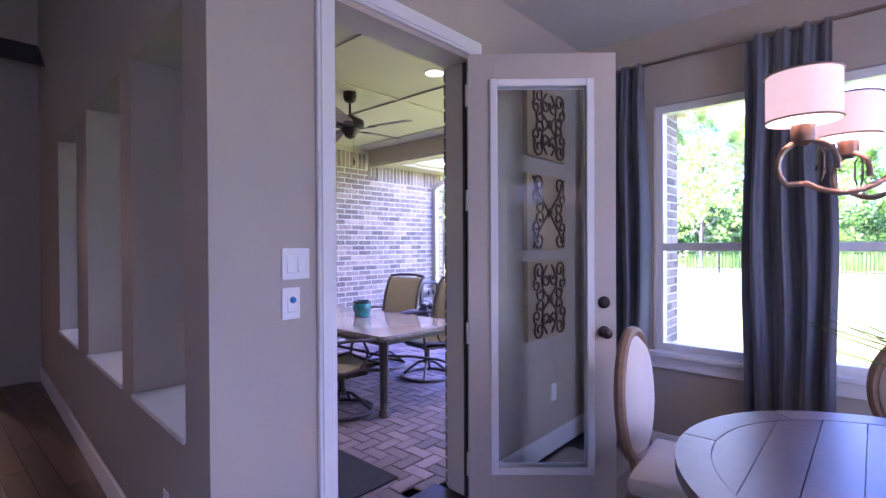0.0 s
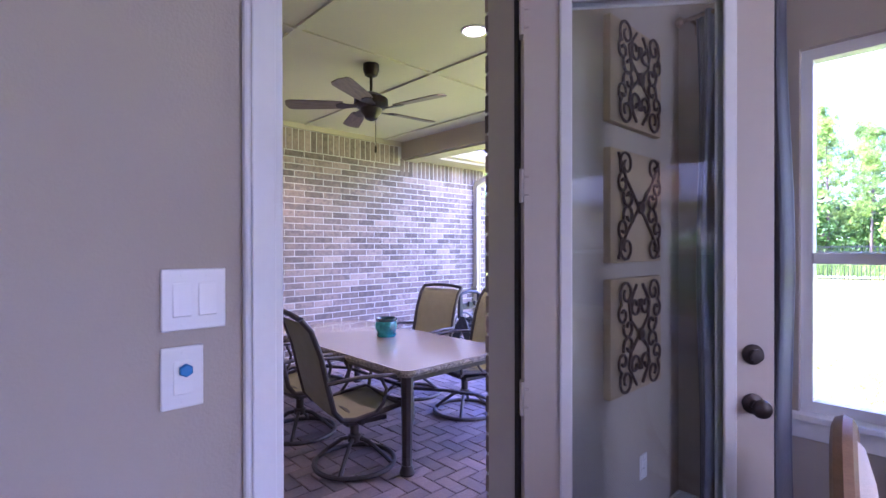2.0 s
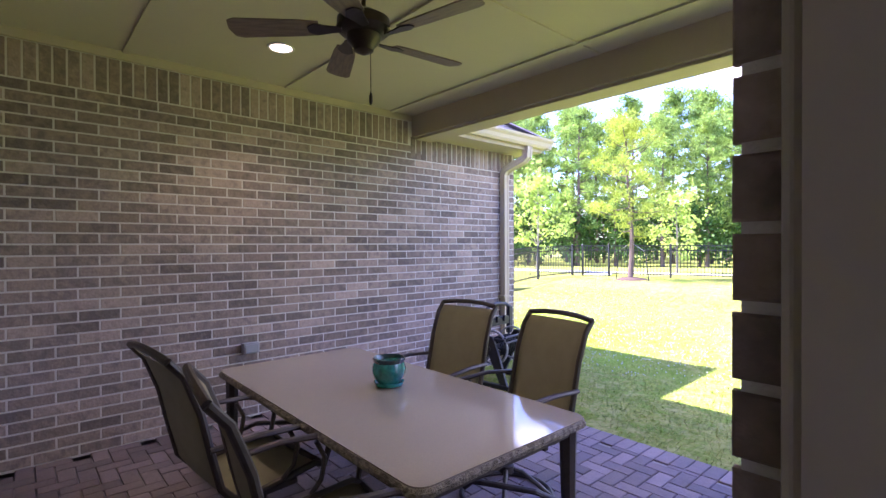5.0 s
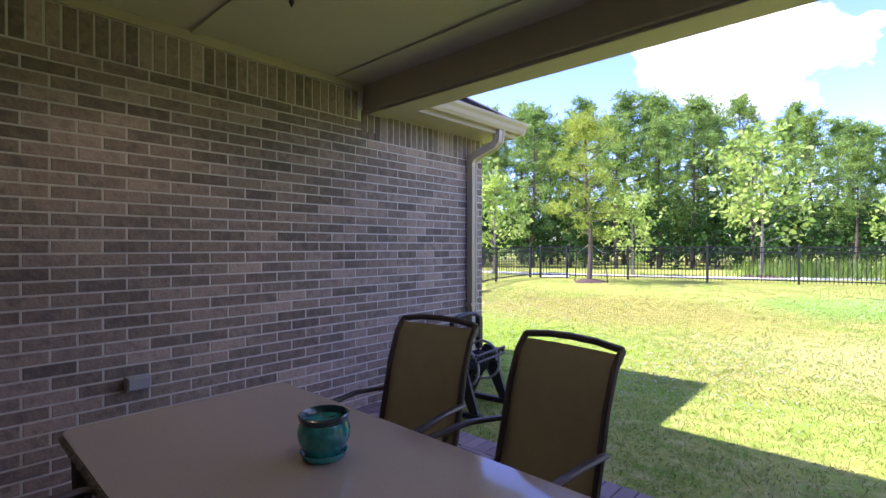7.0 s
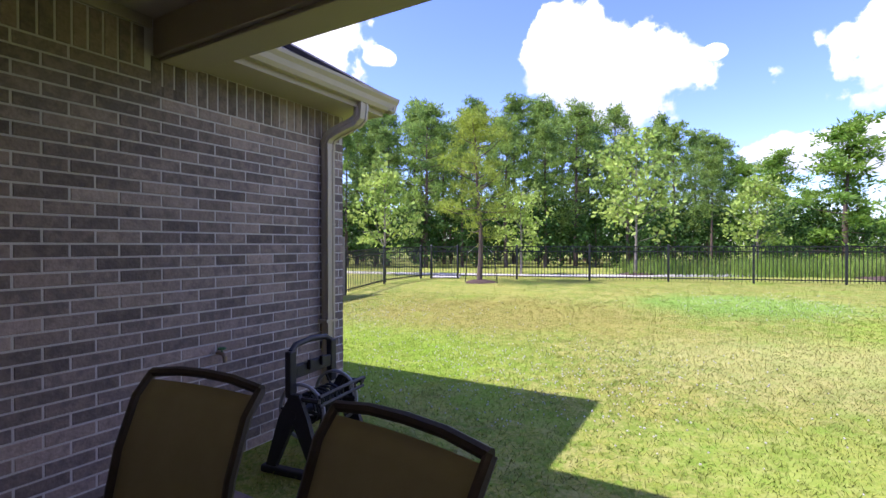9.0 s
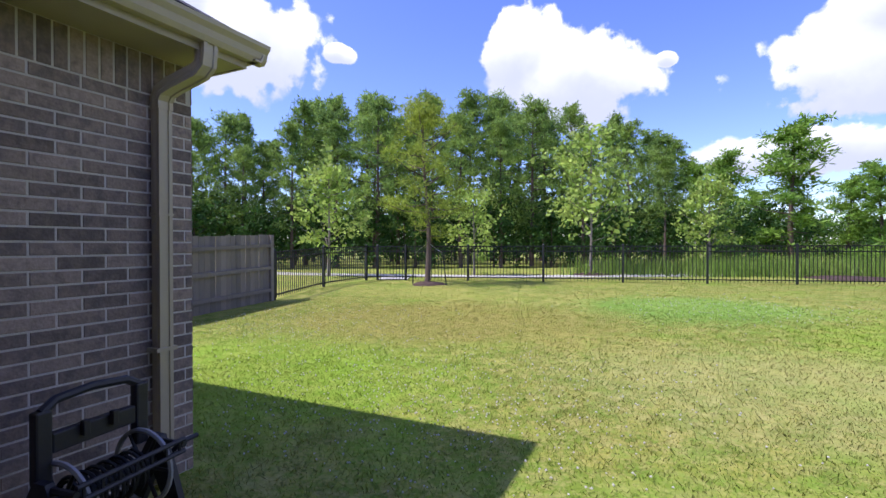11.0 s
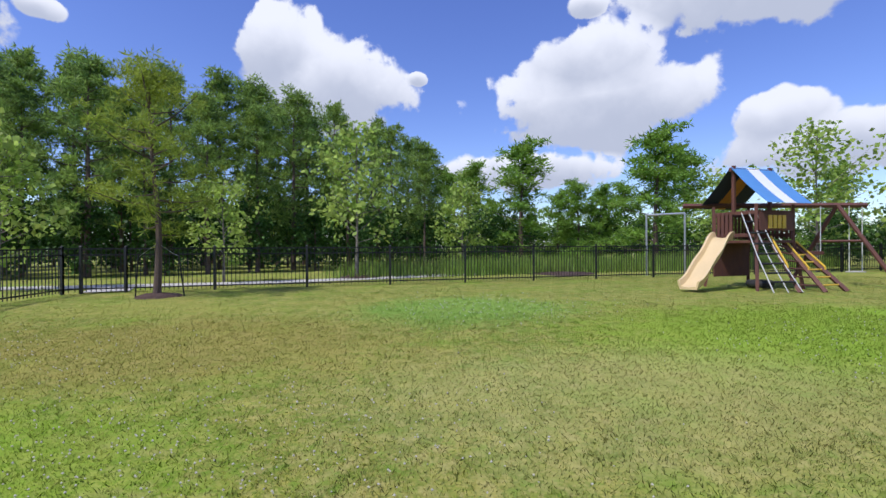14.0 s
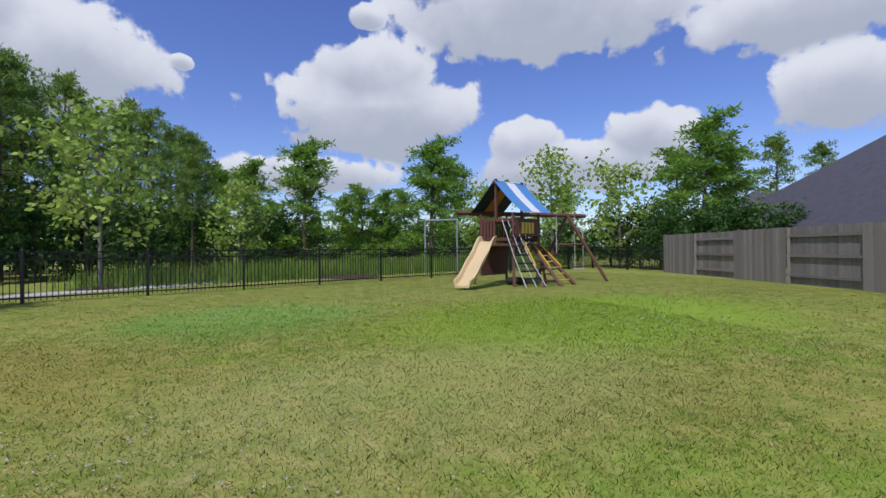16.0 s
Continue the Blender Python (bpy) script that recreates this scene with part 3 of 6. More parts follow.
def hung_window(name, axis, at, a, b, z0, z1, inward):
    """Single-hung window: frame, meeting rail, two panes, stool and apron."""
    w = tagged(empty(name), "white single-hung window over a painted sill", "window", "nook windows", "structure")

    def P(lo, hi, d0, d1, mesh, ch=0.0):
        d0, d1 = sorted((at + d0 * inward, at + d1 * inward))
        if axis == "y":
            q = ((lo[0], d0, lo[1]), (hi[0], d1, hi[1]))
        else:
            q = ((d0, lo[0], lo[1]), (d1, hi[0], hi[1]))
        return mesh.chamfer(*q, ch) if ch else mesh.box(*q)
    zm = (z0 + z1) / 2 - 0.15
    f = Mesh()
    P((a, z0), (a + 0.045, z1), -0.12, -0.04, f)
    P((b - 0.045, z0), (b, z1), -0.12, -0.04, f)
    P((a + 0.045, z0), (b - 0.045, z0 + 0.05), -0.12, -0.04, f)
    P((a + 0.045, z1 - 0.05), (b - 0.045, z1), -0.12, -0.04, f)
    part("window_frame", f, TRIM, w)
    part("meeting_rail", P((a + 0.045, zm), (b - 0.045, zm + 0.05), -0.11, -0.035, Mesh(), 0.004), TRIM, w)
    for lo, hi in ((z0 + 0.05, zm), (zm + 0.05, z1 - 0.05)):
        g = part("pane", P((a + 0.045, lo), (b - 0.045, hi), -0.083, -0.078, Mesh()), GLASS, w, "clear glass")
        g.visible_shadow = False
    part("window_sill", P((a - 0.05, z0 - 0.028), (b + 0.05, z0 + 0.004), -0.04, 0.045, Mesh(), 0.006), TRIM, w, "white sill")
    part("apron", P((a - 0.03, z0 - 0.11), (b + 0.03, z0 - 0.03), 0.0, 0.018, Mesh(), 0.004), TRIM, w)


for i, w in enumerate(NOOK_WIN):
    hung_window("window_%d" % (i + 1), "y", 5.36, *w, -1)
for i, w in enumerate(EAST_WIN + SIDE_WIN):
    hung_window("window_%d" % (i + 7), "x", 8.0, *w, -1)
# baseboards and door casing
bb = Mesh()
bb.chamfer((4.35, 4.112, 0), (4.366, 5.36, 0.14), 0.005).chamfer((4.366, 5.344, 0), (8.0, 5.36, 0.14), 0.005).chamfer((4.35, 2.63, 0), (4.366, 3.05, 0.14), 0.005)
solid("baseboard_nook", bb, TRIM, "white baseboard along the nook walls", "baseboard", "structure")
cas = Mesh()
for lo, hi in (((3.045, 0.0), (3.13, 2.45)), ((4.025, 0.0), (4.11, 2.45)), ((3.045, 2.45), (4.11, 2.535))):
    cas.chamfer((4.35, lo[0], lo[1]), (4.37, hi[0], hi[1]), 0.006).chamfer((4.37, lo[0] + 0.012, lo[1] + (0.012 if lo[1] > 1 else 0)), (4.378, hi[0] - 0.02, hi[1] - 0.012), 0.004)
frame1 = tagged(empty("door_frame"), "white-cased patio door frame with dark weather seal", "door frame", "", "structure")
part("casing", cas, TRIM, frame1)
jamb = Mesh()
jamb.box((4.16, 3.105, 0), (4.35, 3.128, 2.45)).box((4.17, 4.03, 0), (4.35, 4.055, 2.45)).box((4.17, 3.128, 2.425), (4.35, 4.03, 2.45))
part("jamb", jamb, DOORP, frame1)
part("weather_seal", Mesh().box((4.305, 4.014, 0.02), (4.322, 4.03, 2.42)), DARKSEAL, frame1, "dark rubber seal")
part("brick_mould", Mesh().chamfer((4.15, 4.046, 0), (4.169, 4.083, 2.47), 0.008), DOORP, frame1)
part("threshold", Mesh().chamfer((4.08, 3.13, -0.03), (4.40, 4.024, 0.02), 0.008), BRONZE, frame1, "dark bronze threshold")

# floors
solid("floor_base", Mesh().box((-3.2, -4.2, -0.14), (8.2, 5.5, -0.012)), SAND, "floor slab under the boards", "floor", "structure")
tile_floor = tagged(empty("floor_nook"), "square stone-coloured floor tiles", "floor", "", "structure")
board_floor = tagged(empty("floor_living"), "brown hardwood plank floor", "floor", "", "structure")

# patio slab, ceiling, beam, column
solid("floor_patio_base", Mesh().box((-0.0, 3.112, -0.3), (4.5, 7.02, -0.012)), SAND, "sanded bed of the brick patio", "floor", "structure")
solid("ceiling_patio", Mesh().box((-0.0, 3.11, 2.93), (4.6, 7.16, 3.02)).box((0.0, 4.14, 2.915), (4.1, 4.19, 2.93)).box((0.0, 5.38, 2.915), (4.1, 5.43, 2.93)).box((0.0, 6.55, 2.915), (4.1, 6.6, 2.93)).box((2.3, 3.11, 2.918), (2.34, 6.85, 2.93)),
      PCEIL, "cream painted porch ceiling with flat battens", "ceiling", "structure")
solid("frieze_trim", Mesh().chamfer((0.012, 3.112, 2.862), (0.035, 6.85, 2.93), 0.004).chamfer((0.035, 3.112, 2.862), (4.1, 3.135, 2.93), 0.004), EXTPAINT, "cream frieze board under the porch ceiling", "trim", "structure")
beam = tagged(empty("porch_beam"), "boxed cream-painted beam across the patio opening", "beam", "", "structure")
part("boxing", Mesh().chamfer((0.0, 6.87, 2.695), (4.62, 7.12, 3.02), 0.006), EXTPAINT, beam)
part("soffit_board", Mesh().chamfer((0.02, 6.90, 2.668), (4.64, 7.14, 2.694), 0.006), EXTPAINT, beam)
column = tagged(empty("wall_column"), "square brick column carrying the porch beam", "column", "", "structure")
part("core", Mesh().box((4.12, 6.62, -0.1), (4.55, 7.02, 2.667)), MORTAR, column)

# roofs
WING_EAVE = 0.35


def shingle_slope(thing, a, b, up, rows, step=0.14, first=0.0):
    """Courses of shingles from the eave edge a-b upwards along up (rows of overlapping tabs)."""
    a, b, up = Vector(a), Vector(b), Vector(up)
    nrm = (b - a).cross(up).normalized()
    ln = (b - a).length
    e = (b - a) / ln
    me = Mesh()
    un = up.normalized()
    for r in range(rows):
        s0 = first * r
        x = s0 - (0.15 if r % 2 else 0.0)
        end = ln - first * r
        s0 = 0.0
        while x < end:
            w = rng.uniform(0.24, 0.36)
            x0, x1 = max(x, s0), min(x + w - 0.008, end)
            if x1 - x0 > 0.05:
                o = a + un * (r * step)
                lift = nrm * rng.uniform(0.008, 0.014)
                p = [o + e * x0 + lift, o + e * x1 + lift, o + e * x1 + un * (step * 1.15) + nrm * 0.002, o + e * x0 + un * (step * 1.15) + nrm * 0.002]
                me.plate(p, -nrm * 0.006)
            x += w
    part("shingle_courses", me, SHINGLE, thing, "grey-violet asphalt shingles")["kind"] = "stuff"


roof = tagged(empty("roof_wing"), "hipped asphalt-shingle roof with cream gutter and soffit", "roof", "", "structure")
ex, ey, ez = WING_EAVE, 8.62 + 0.14, 2.86
part("deck", Mesh().add([(ex, 7.17, ez), (ex, ey, ez), (-9, ey, ez), (-4.2, ey - 4.67, ez + 3.0), (-4.2, -2, ez + 3.0), (-9, -2, ez), (-0.02, 7.17, ez + 0.315), (-0.02, -2, ez + 0.315), (-4.2, ey - 4.67, ez + 3.0)], [(0, 1, 3, 6), (6, 3, 4, 7), (1, 2, 3), (2, 5, 4, 3), (7, 4, 5)]), SHINGLE, roof)
up_e = Vector((-4.67, 0, 3.0)).normalized()
shingle_slope(roof, (ex, 7.3, ez + 0.01), (ex, ey, ez + 0.01), up_e, 15, 0.14, 0.118)
part("soffit", Mesh().box((0.0, 7.16, 2.705), (ex - 0.005, ey, 2.72)).box((-9, 8.622, 2.705), (0.0, ey, 2.72)), EXTPAINT, roof)
part("fascia", Mesh().box((ex - 0.005, 7.16, 2.70), (ex + 0.015, ey, 2.865)).box((-9, ey, 2.70), (ex + 0.015, ey + 0.02, 2.865)), EXTPAINT, roof)
part("hip_cap", Mesh().tube([(ex, ey, ez + 0.03), (-4.2, ey - 4.67, ez + 3.03)], 0.08, 6, flat=0.4), SHINGLE, roof)
patio_roof = tagged(empty("roof_patio"), "low asphalt-shingle roof over the patio and nook", "roof", "", "structure")
part("deck", Mesh().plate([(ex - 0.3, 7.18, 3.04), (9.0, 7.18, 3.04), (9.0, -4.5, 5.2), (ex - 0.3, -4.5, 5.2)], (0, 0, 0.05)), SHINGLE, patio_roof)
part("fascia", Mesh().box((ex + 0.2, 7.125, 2.87), (9.0, 7.16, 3.03)), EXTPAINT, patio_roof)
part("gable_boards", Mesh().box((8.2, -4.2, 2.9), (8.3, 7.0, 3.3)), EXTPAINT, patio_roof)


def gutter_run(a, b, out):
    """An ogee gutter from a to b, hung outwards along out."""
    prof = [(0.0, 0.0), (0.055, 0.0), (0.075, 0.03), (0.085, 0.07), (0.11, 0.10), (0.115, 0.125), (0.10, 0.125), (0.095, 0.105), (0.07, 0.075), (0.06, 0.035), (0.045, 0.012), (0.0, 0.012)]
    a, b, out = Vector(a), Vector(b), Vector(out)
    me = Mesh()
    me.plate([a + out * x + Vector((0, 0, z)) for x, z in prof], b - a)
    return me


gut = tagged(empty("gutter"), "cream ogee rain gutter along the eave", "gutter", "", "structure")
part("trough", gutter_run((ex + 0.015, 7.2, 2.745), (ex + 0.015, ey + 0.13, 2.745), (1, 0, 0)), GUTTER, gut)
part("trough", gutter_run((ex + 0.1, ey + 0.02, 2.745), (-9, ey + 0.02, 2.745), (0, 1, 0)), GUTTER, gut)
spout = tagged(empty("downspout", (0.06, 8.37, -0.05)), "cream corrugated downspout strapped to the brick corner", "downspout")


def rounded_strip(mesh, pts, w, d):
    """A ribbed rectangular pipe through points."""
    pts = [Vector(p) for p in pts]
    vs, fs = [], []
    base = [(-w, -d), (-w * 0.5, -d), (-w * 0.4, -d * 0.8), (w * 0.4, -d * 0.8), (w * 0.5, -d), (w, -d), (w, -d * 0.4), (w * 0.85, 0), (w, d * 0.4), (w, d), (w * 0.5, d), (w * 0.4, d * 0.8), (-w * 0.4, d * 0.8), (-w * 0.5, d), (-w, d), (-w, d * 0.4), (-w * 0.85, 0), (-w, -d * 0.4)]
    n = len(base)
    for i, p in enumerate(pts):
        t = (pts[min(i + 1, len(pts) - 1)] - pts[max(i - 1, 0)]).normalized()
        s = Vector((0, 1, 0))
        o = s.cross(t).normalized()
        vs += [p + s * a + o * b for a, b in base]
    for i in range(len(pts) - 1):
        for j in range(n):
            fs.append((i * n + j, i * n + (j + 1) % n, (i + 1) * n + (j + 1) % n, (i + 1) * n + j))
    fs += [tuple(range(n)), tuple(range((len(pts) - 1) * n, len(pts) * n))[::-1]]
    return mesh.add(vs, fs)


part("pipe", rounded_strip(Mesh(), [(0, 0, 0.0), (0, 0, 1.3), (0, 0, 2.42)], 0.045, 0.04), GUTTER, spout)
part("elbow", rounded_strip(Mesh(), [(0, 0, 2.40), (0.0, 0, 2.46), (0.03, 0, 2.51), (0.09, 0.02, 2.55), (0.19, 0.06, 2.60), (0.26, 0.08, 2.63), (0.30, 0.09, 2.67), (0.31, 0.09, 2.74), (0.31, 0.09, 2.80)], 0.05, 0.044), GUTTER, spout)
part("joint", Mesh().box((-0.043, -0.05, 1.72), (0.043, 0.05, 1.735)), GUTTER, spout)
part("strap", Mesh().box((-0.055, -0.07, 0.85), (0.046, 0.07, 0.875)), GUTTER, spout)


# ---- patio door ----
def build_door():
    ang = 41.0
    d = tagged(empty("door_1", (4.388, 3.958, 0.0), ang), "beige full-lite patio door standing open into the room", "door", "", "structure")
    W, H, T = 0.775, 2.42, 0.022
    m = Mesh()
    for lo, hi in (((0, 0.012), (0.135, H)), ((W - 0.135, 0.012), (W, H)), ((0.135, 0.012), (W - 0.135, 0.22)), ((0.135, H - 0.155), (W - 0.135, H))):
        m.chamfer((lo[0], -T, lo[1]), (hi[0], T, hi[1]), 0.002)
    part("leaf_frame", m, DOORP, d)
    for s in (-1, 1):
        b = Mesh()
        y0, y1 = sorted((s * T, s * (T + 0.014)))
        for lo, hi in (((0.115, 0.20), (0.155, H - 0.135)), ((W - 0.155, 0.20), (W - 0.115, H - 0.135)), ((0.155, 0.20), (W - 0.155, 0.24)), ((0.155, H - 0.175), (W - 0.155, H - 0.135))):
            b.chamfer((lo[0], y0, lo[1]), (hi[0], y1, hi[1]), 0.006)
        part("lite_moulding", b, TRIM, d, "white moulding")
    g = part("glass_lite", Mesh().box((0.13, -0.004, 0.215), (W - 0.13, 0.004, H - 0.15)), GLASS, d, "clear glass lite")
    g.visible_shadow = False
    for s in (-1, 1):
        for z, kind in ((1.11, "deadbolt"), (0.955, "door_knob")):
            k = Mesh()
            prof = [(0.032, 0.0), (0.032, 0.006), (0.028, 0.010), (0.012, 0.012), (0.012, 0.02), (0.02, 0.022), (0.02, 0.03), (0.003, 0.032)] if kind == "deadbolt" else \
                [(0.032, 0.0), (0.032, 0.006), (0.014, 0.012), (0.012, 0.035), (0.024, 0.045), (0.029, 0.055), (0.026, 0.066), (0.014, 0.073), (0.002, 0.075)]
            k.lathe(prof, n=20)
            part(kind, k, BRONZE, d, "oil-rubbed bronze", True, Matrix.Translation((W - 0.065, s * T, z)) @ Matrix.Rotation(-s * math.pi / 2, 4, "X"))
    for z in (0.25, 0.95, 1.65, 2.2):
        h = Mesh().box((-0.012, -T - 0.004, z - 0.05), (0.0, T, z + 0.05)).tube([(-0.008, -T - 0.006, z - 0.055), (-0.008, -T - 0.006, z + 0.055)], 0.007, 8)
        for k in (-0.03, 0.03):
            h.tube([(0.002, -T - 0.004, z + k), (0.016, -T - 0.007, z + k)], 0.004, 6)
        part("hinge", h, DOORP, d)


build_door()


def switch_plate(y, z, gangs, label):
    s = tagged(empty("light_switch", (4.35, y, z)), label, "light switch")
    w = 0.076 if gangs == 1 else 0.118
    part("plate", Mesh().chamfer((0.0, -w / 2, -0.06), (0.007, w / 2, 0.06), 0.003), PLASTIC, s)
    for i in range(gangs):
        o = (i - (gangs - 1) / 2) * 0.046
        part("rocker", Mesh().add([(0.007, o - 0.016, -0.033), (0.007, o + 0.016, -0.033), (0.007, o + 0.016, 0.033), (0.007, o - 0.016, 0.033), (0.012, o - 0.016, -0.031), (0.012, o + 0.016, -0.031), (0.008, o + 0.016, 0.031), (0.008, o - 0.016, 0.031)],
                                  [(4, 5, 6, 7), (0, 1, 5, 4), (1, 2, 6, 5), (2, 3, 7, 6), (3, 0, 4, 7)]), PLASTIC, s)
        for zz in (-0.048, 0.048):
            part("screw", Mesh().tube([(0.007, o, zz), (0.0085, o, zz)], 0.003, 8), PLASTIC, s)
    return s


switch_plate(2.952, 1.347, 2, "white double rocker switch plate on the beige wall")
sw2 = switch_plate(2.93, 1.197, 1, "white single switch with a blue button on the beige wall")
part("button", Mesh().lathe([(0.013, 0), (0.013, 0.006), (0.010, 0.009), (0.002, 0.01)], n=6), BLUETAPE, sw2, "blue hexagonal button", False, Matrix.Translation((0.012, 0.004, 0.014)) @ Matrix.Rotation(math.pi / 2, 4, "Y"))


def wall_outlet(x, y, z, rz, label):
    s = tagged(empty("power_outlet", (x, y, z), rz), label, "outlet")
    part("plate", Mesh().chamfer((0.0, -0.036, -0.058), (0.006, 0.036, 0.058), 0.003), PLASTIC, s)
    for k in (-0.02, 0.02):
        part("socket", Mesh().chamfer((0.006, -0.016, k - 0.013), (0.009, 0.016, k + 0.013), 0.003), PLASTIC, s)


wall_outlet(4.35, 4.93, 0.40, 0, "white duplex outlet low on the nook wall")
wall_outlet(3.85, 2.66, 0.36, -93, "white duplex outlet below the tall window")

# weatherproof outlet box on the brick
ob = tagged(empty("outlet_box", (0.02, 5.06, 0.60)), "grey weatherproof outlet box on the brick wall", "outlet")
part("body", Mesh().chamfer((-0.01, -0.07, -0.045), (0.05, 0.07, 0.045), 0.008), CARTON, ob)
part("lid", Mesh().chamfer((0.05, -0.06, -0.036), (0.062, 0.06, 0.036), 0.005), CARTON, ob)


# ---- ironwork pictures behind the door ----
def scroll(c, r, turn, start, hand):
    return [(0.0, c[0] + hand * r * (1 - 0.72 * i / 26) * math.cos(start + turn * i / 26), c[1] + r * (1 - 0.72 * i / 26) * math.sin(start + turn * i / 26)) for i in range(27)]


def picture(z0, z1, style):
    p = tagged(empty("wall_picture", (4.352, 4.80, (z0 + z1) / 2)), "tan wooden panel with brown wrought-iron scrollwork", "picture", "ironwork pictures")
    h = (z1 - z0) / 2
    part("panel", Mesh().chamfer((0.0, -0.25, -h), (0.035, 0.25, h), 0.004), CANVAS, p)
    for hand in (-1, 1):
        for up in (-1, 1):
            for (cy, cz), r, turn, start in (((0.135, 0.74), 0.062, 8.0, -0.8), ((0.165, 0.40), 0.045, -7.0, 1.2), ((0.055, 0.52), 0.050, 7.0, 2.6), ((0.115, 0.16), 0.050, -6.5, 0.4)):
                if style == 1 and cy < 0.1:
                    continue
                part("iron_scroll", Mesh().tube([(0.048, q[1], q[2]) for q in scroll((hand * cy, up * h * cz), r, turn * up, start * up, hand)], 0.0065, 6), IRON, p)
            if style == 1:
                stem = [(0.01, 0.02), (0.06, 0.22), (0.13, 0.50), (0.20, 0.92)]
            else:
                stem = [(0.015, 0.05), (0.085, 0.28), (0.10, 0.55), (0.03, 0.88)]
            part("iron_stem", Mesh().tube([(0.044, hand * y, up * h * z) for y, z in stem], 0.007, 6), IRON, p)
    part("rosette", Mesh().lathe([(0.03, 0), (0.028, 0.012), (0.012, 0.02), (0.002, 0.022)], n=12), IRON, p, "", True, Matrix.Translation((0.045, 0, 0)) @ Matrix.Rotation(math.pi / 2, 4, "Y"))


picture(1.98, 2.43, 0)
picture(1.38, 1.87, 1)
picture(0.80, 1.31, 0)

# ---- curtains ----
rod = tagged(empty("curtain_rod"), "thin pewter curtain rod above the windows", "curtain rod")
part("rod", Mesh().tube([(4.42, 5.24, 2.60), (7.6, 5.24, 2.60)], 0.011, 10), PEWTER, rod)
for x in (4.45, 5.63, 7.5):
    part("bracket", Mesh().tube([(x, 5.36, 2.60), (x, 5.25, 2.60)], 0.008, 8).box((x - 0.015, 5.35, 2.56), (x + 0.015, 5.36, 2.64)), PEWTER, rod)
part("finial", Mesh().lathe([(0.004, -0.03), (0.02, -0.015), (0.024, 0), (0.02, 0.015), (0.004, 0.03)], (4.40, 5.24, 2.60), 14), PEWTER, rod, "", True)


def curtain(x0, x1, z0, seed):
    r = random.Random(seed)
    n, rows = 90, 14
    folds = max(3, int((x1 - x0) / 0.085))
    ph = r.uniform(0, 6)
    me = Mesh()
    for j in range(rows + 1):
        t = j / rows
        for i in range(n + 1):
            s = i / n
            w = (x1 - x0) * (1 + 0.10 * t * (s - 0.5))
            amp = 0.02 + 0.028 * min(1, t * 2)
            y = 5.245 + amp * math.sin(2 * math.pi * folds * s + ph + 0.6 * math.sin(3 * t + s * 5)) + 0.012 * math.sin(2 * math.pi * folds * 2.3 * s + seed)
            me.v.append((x0 + w * s + 0.01 * math.sin(9 * t + 4 * s), y, 2.615 - t * (2.615 - z0)))
    k = n + 1
    me.f = [(j * k + i, j * k + i + 1, (j + 1) * k + i + 1, (j + 1) * k + i) for j in range(rows) for i in range(n)]
    c = solid("curtain", me, CURTAIN, "grey-blue satin curtain hanging in deep folds", "curtain", smooth=True, group="nook curtains")
    md = c.modifiers.new("thick", "SOLIDIFY")
    md.thickness = 0.004


curtain(4.47, 4.86, 0.02, 1)
curtain(5.42, 5.84, 0.02, 2)
curtain(6.42, 6.74, 0.02, 3)

# ---- dining table, chairs, chandelier ----
TC = (6.17, 3.74)
dt = tagged(empty("dining_table", (*TC, 0)), "round dark plank-topped dining table on a pedestal", "table")
R = 0.66
rim = [(R * math.cos(a), R * math.sin(a)) for a in np.linspace(0, 2 * math.pi, 73)[:-1]]


def disc_strip(x0, x1, inner):
    """A plank of the round top between two x."""
    o = []
    for i in range(9):
        x = x0 + (x1 - x0) * i / 8
        o.append((x, math.sqrt(max(0, inner * inner - x * x))))
    return [(x, y, 0.735) for x, y in o] + [(x, -y, 0.735) for x, y in reversed(o)]


inner = 0.56
k = 0
x = -inner
while x < inner - 0.01:
    x1 = min(x + 0.124, inner)
    part("plank", Mesh().plate(disc_strip(x + 0.0015, x1 - 0.0015, inner - 0.001), (0, 0, 0.028)), TABLEW, dt)
    x = x1
for i in range(8):
    a0, a1 = 2 * math.pi * i / 8 + 0.004, 2 * math.pi * (i + 1) / 8 - 0.004
    aa = np.linspace(a0, a1, 10)
    part("rim_segment", Mesh().plate([(R * math.cos(a), R * math.sin(a), 0.725) for a in aa] + [((inner + 0.001) * math.cos(a), (inner + 0.001) * math.sin(a), 0.725) for a in aa[::-1]], (0, 0, 0.039)), TABLEW, dt)
part("pedestal", Mesh().lathe([(0.30, 0.0), (0.30, 0.03), (0.12, 0.07), (0.075, 0.14), (0.10, 0.3), (0.12, 0.42), (0.07, 0.56), (0.09, 0.64), (0.28, 0.70), (0.30, 0.733)], n=28), TABLEW, dt, "", True)


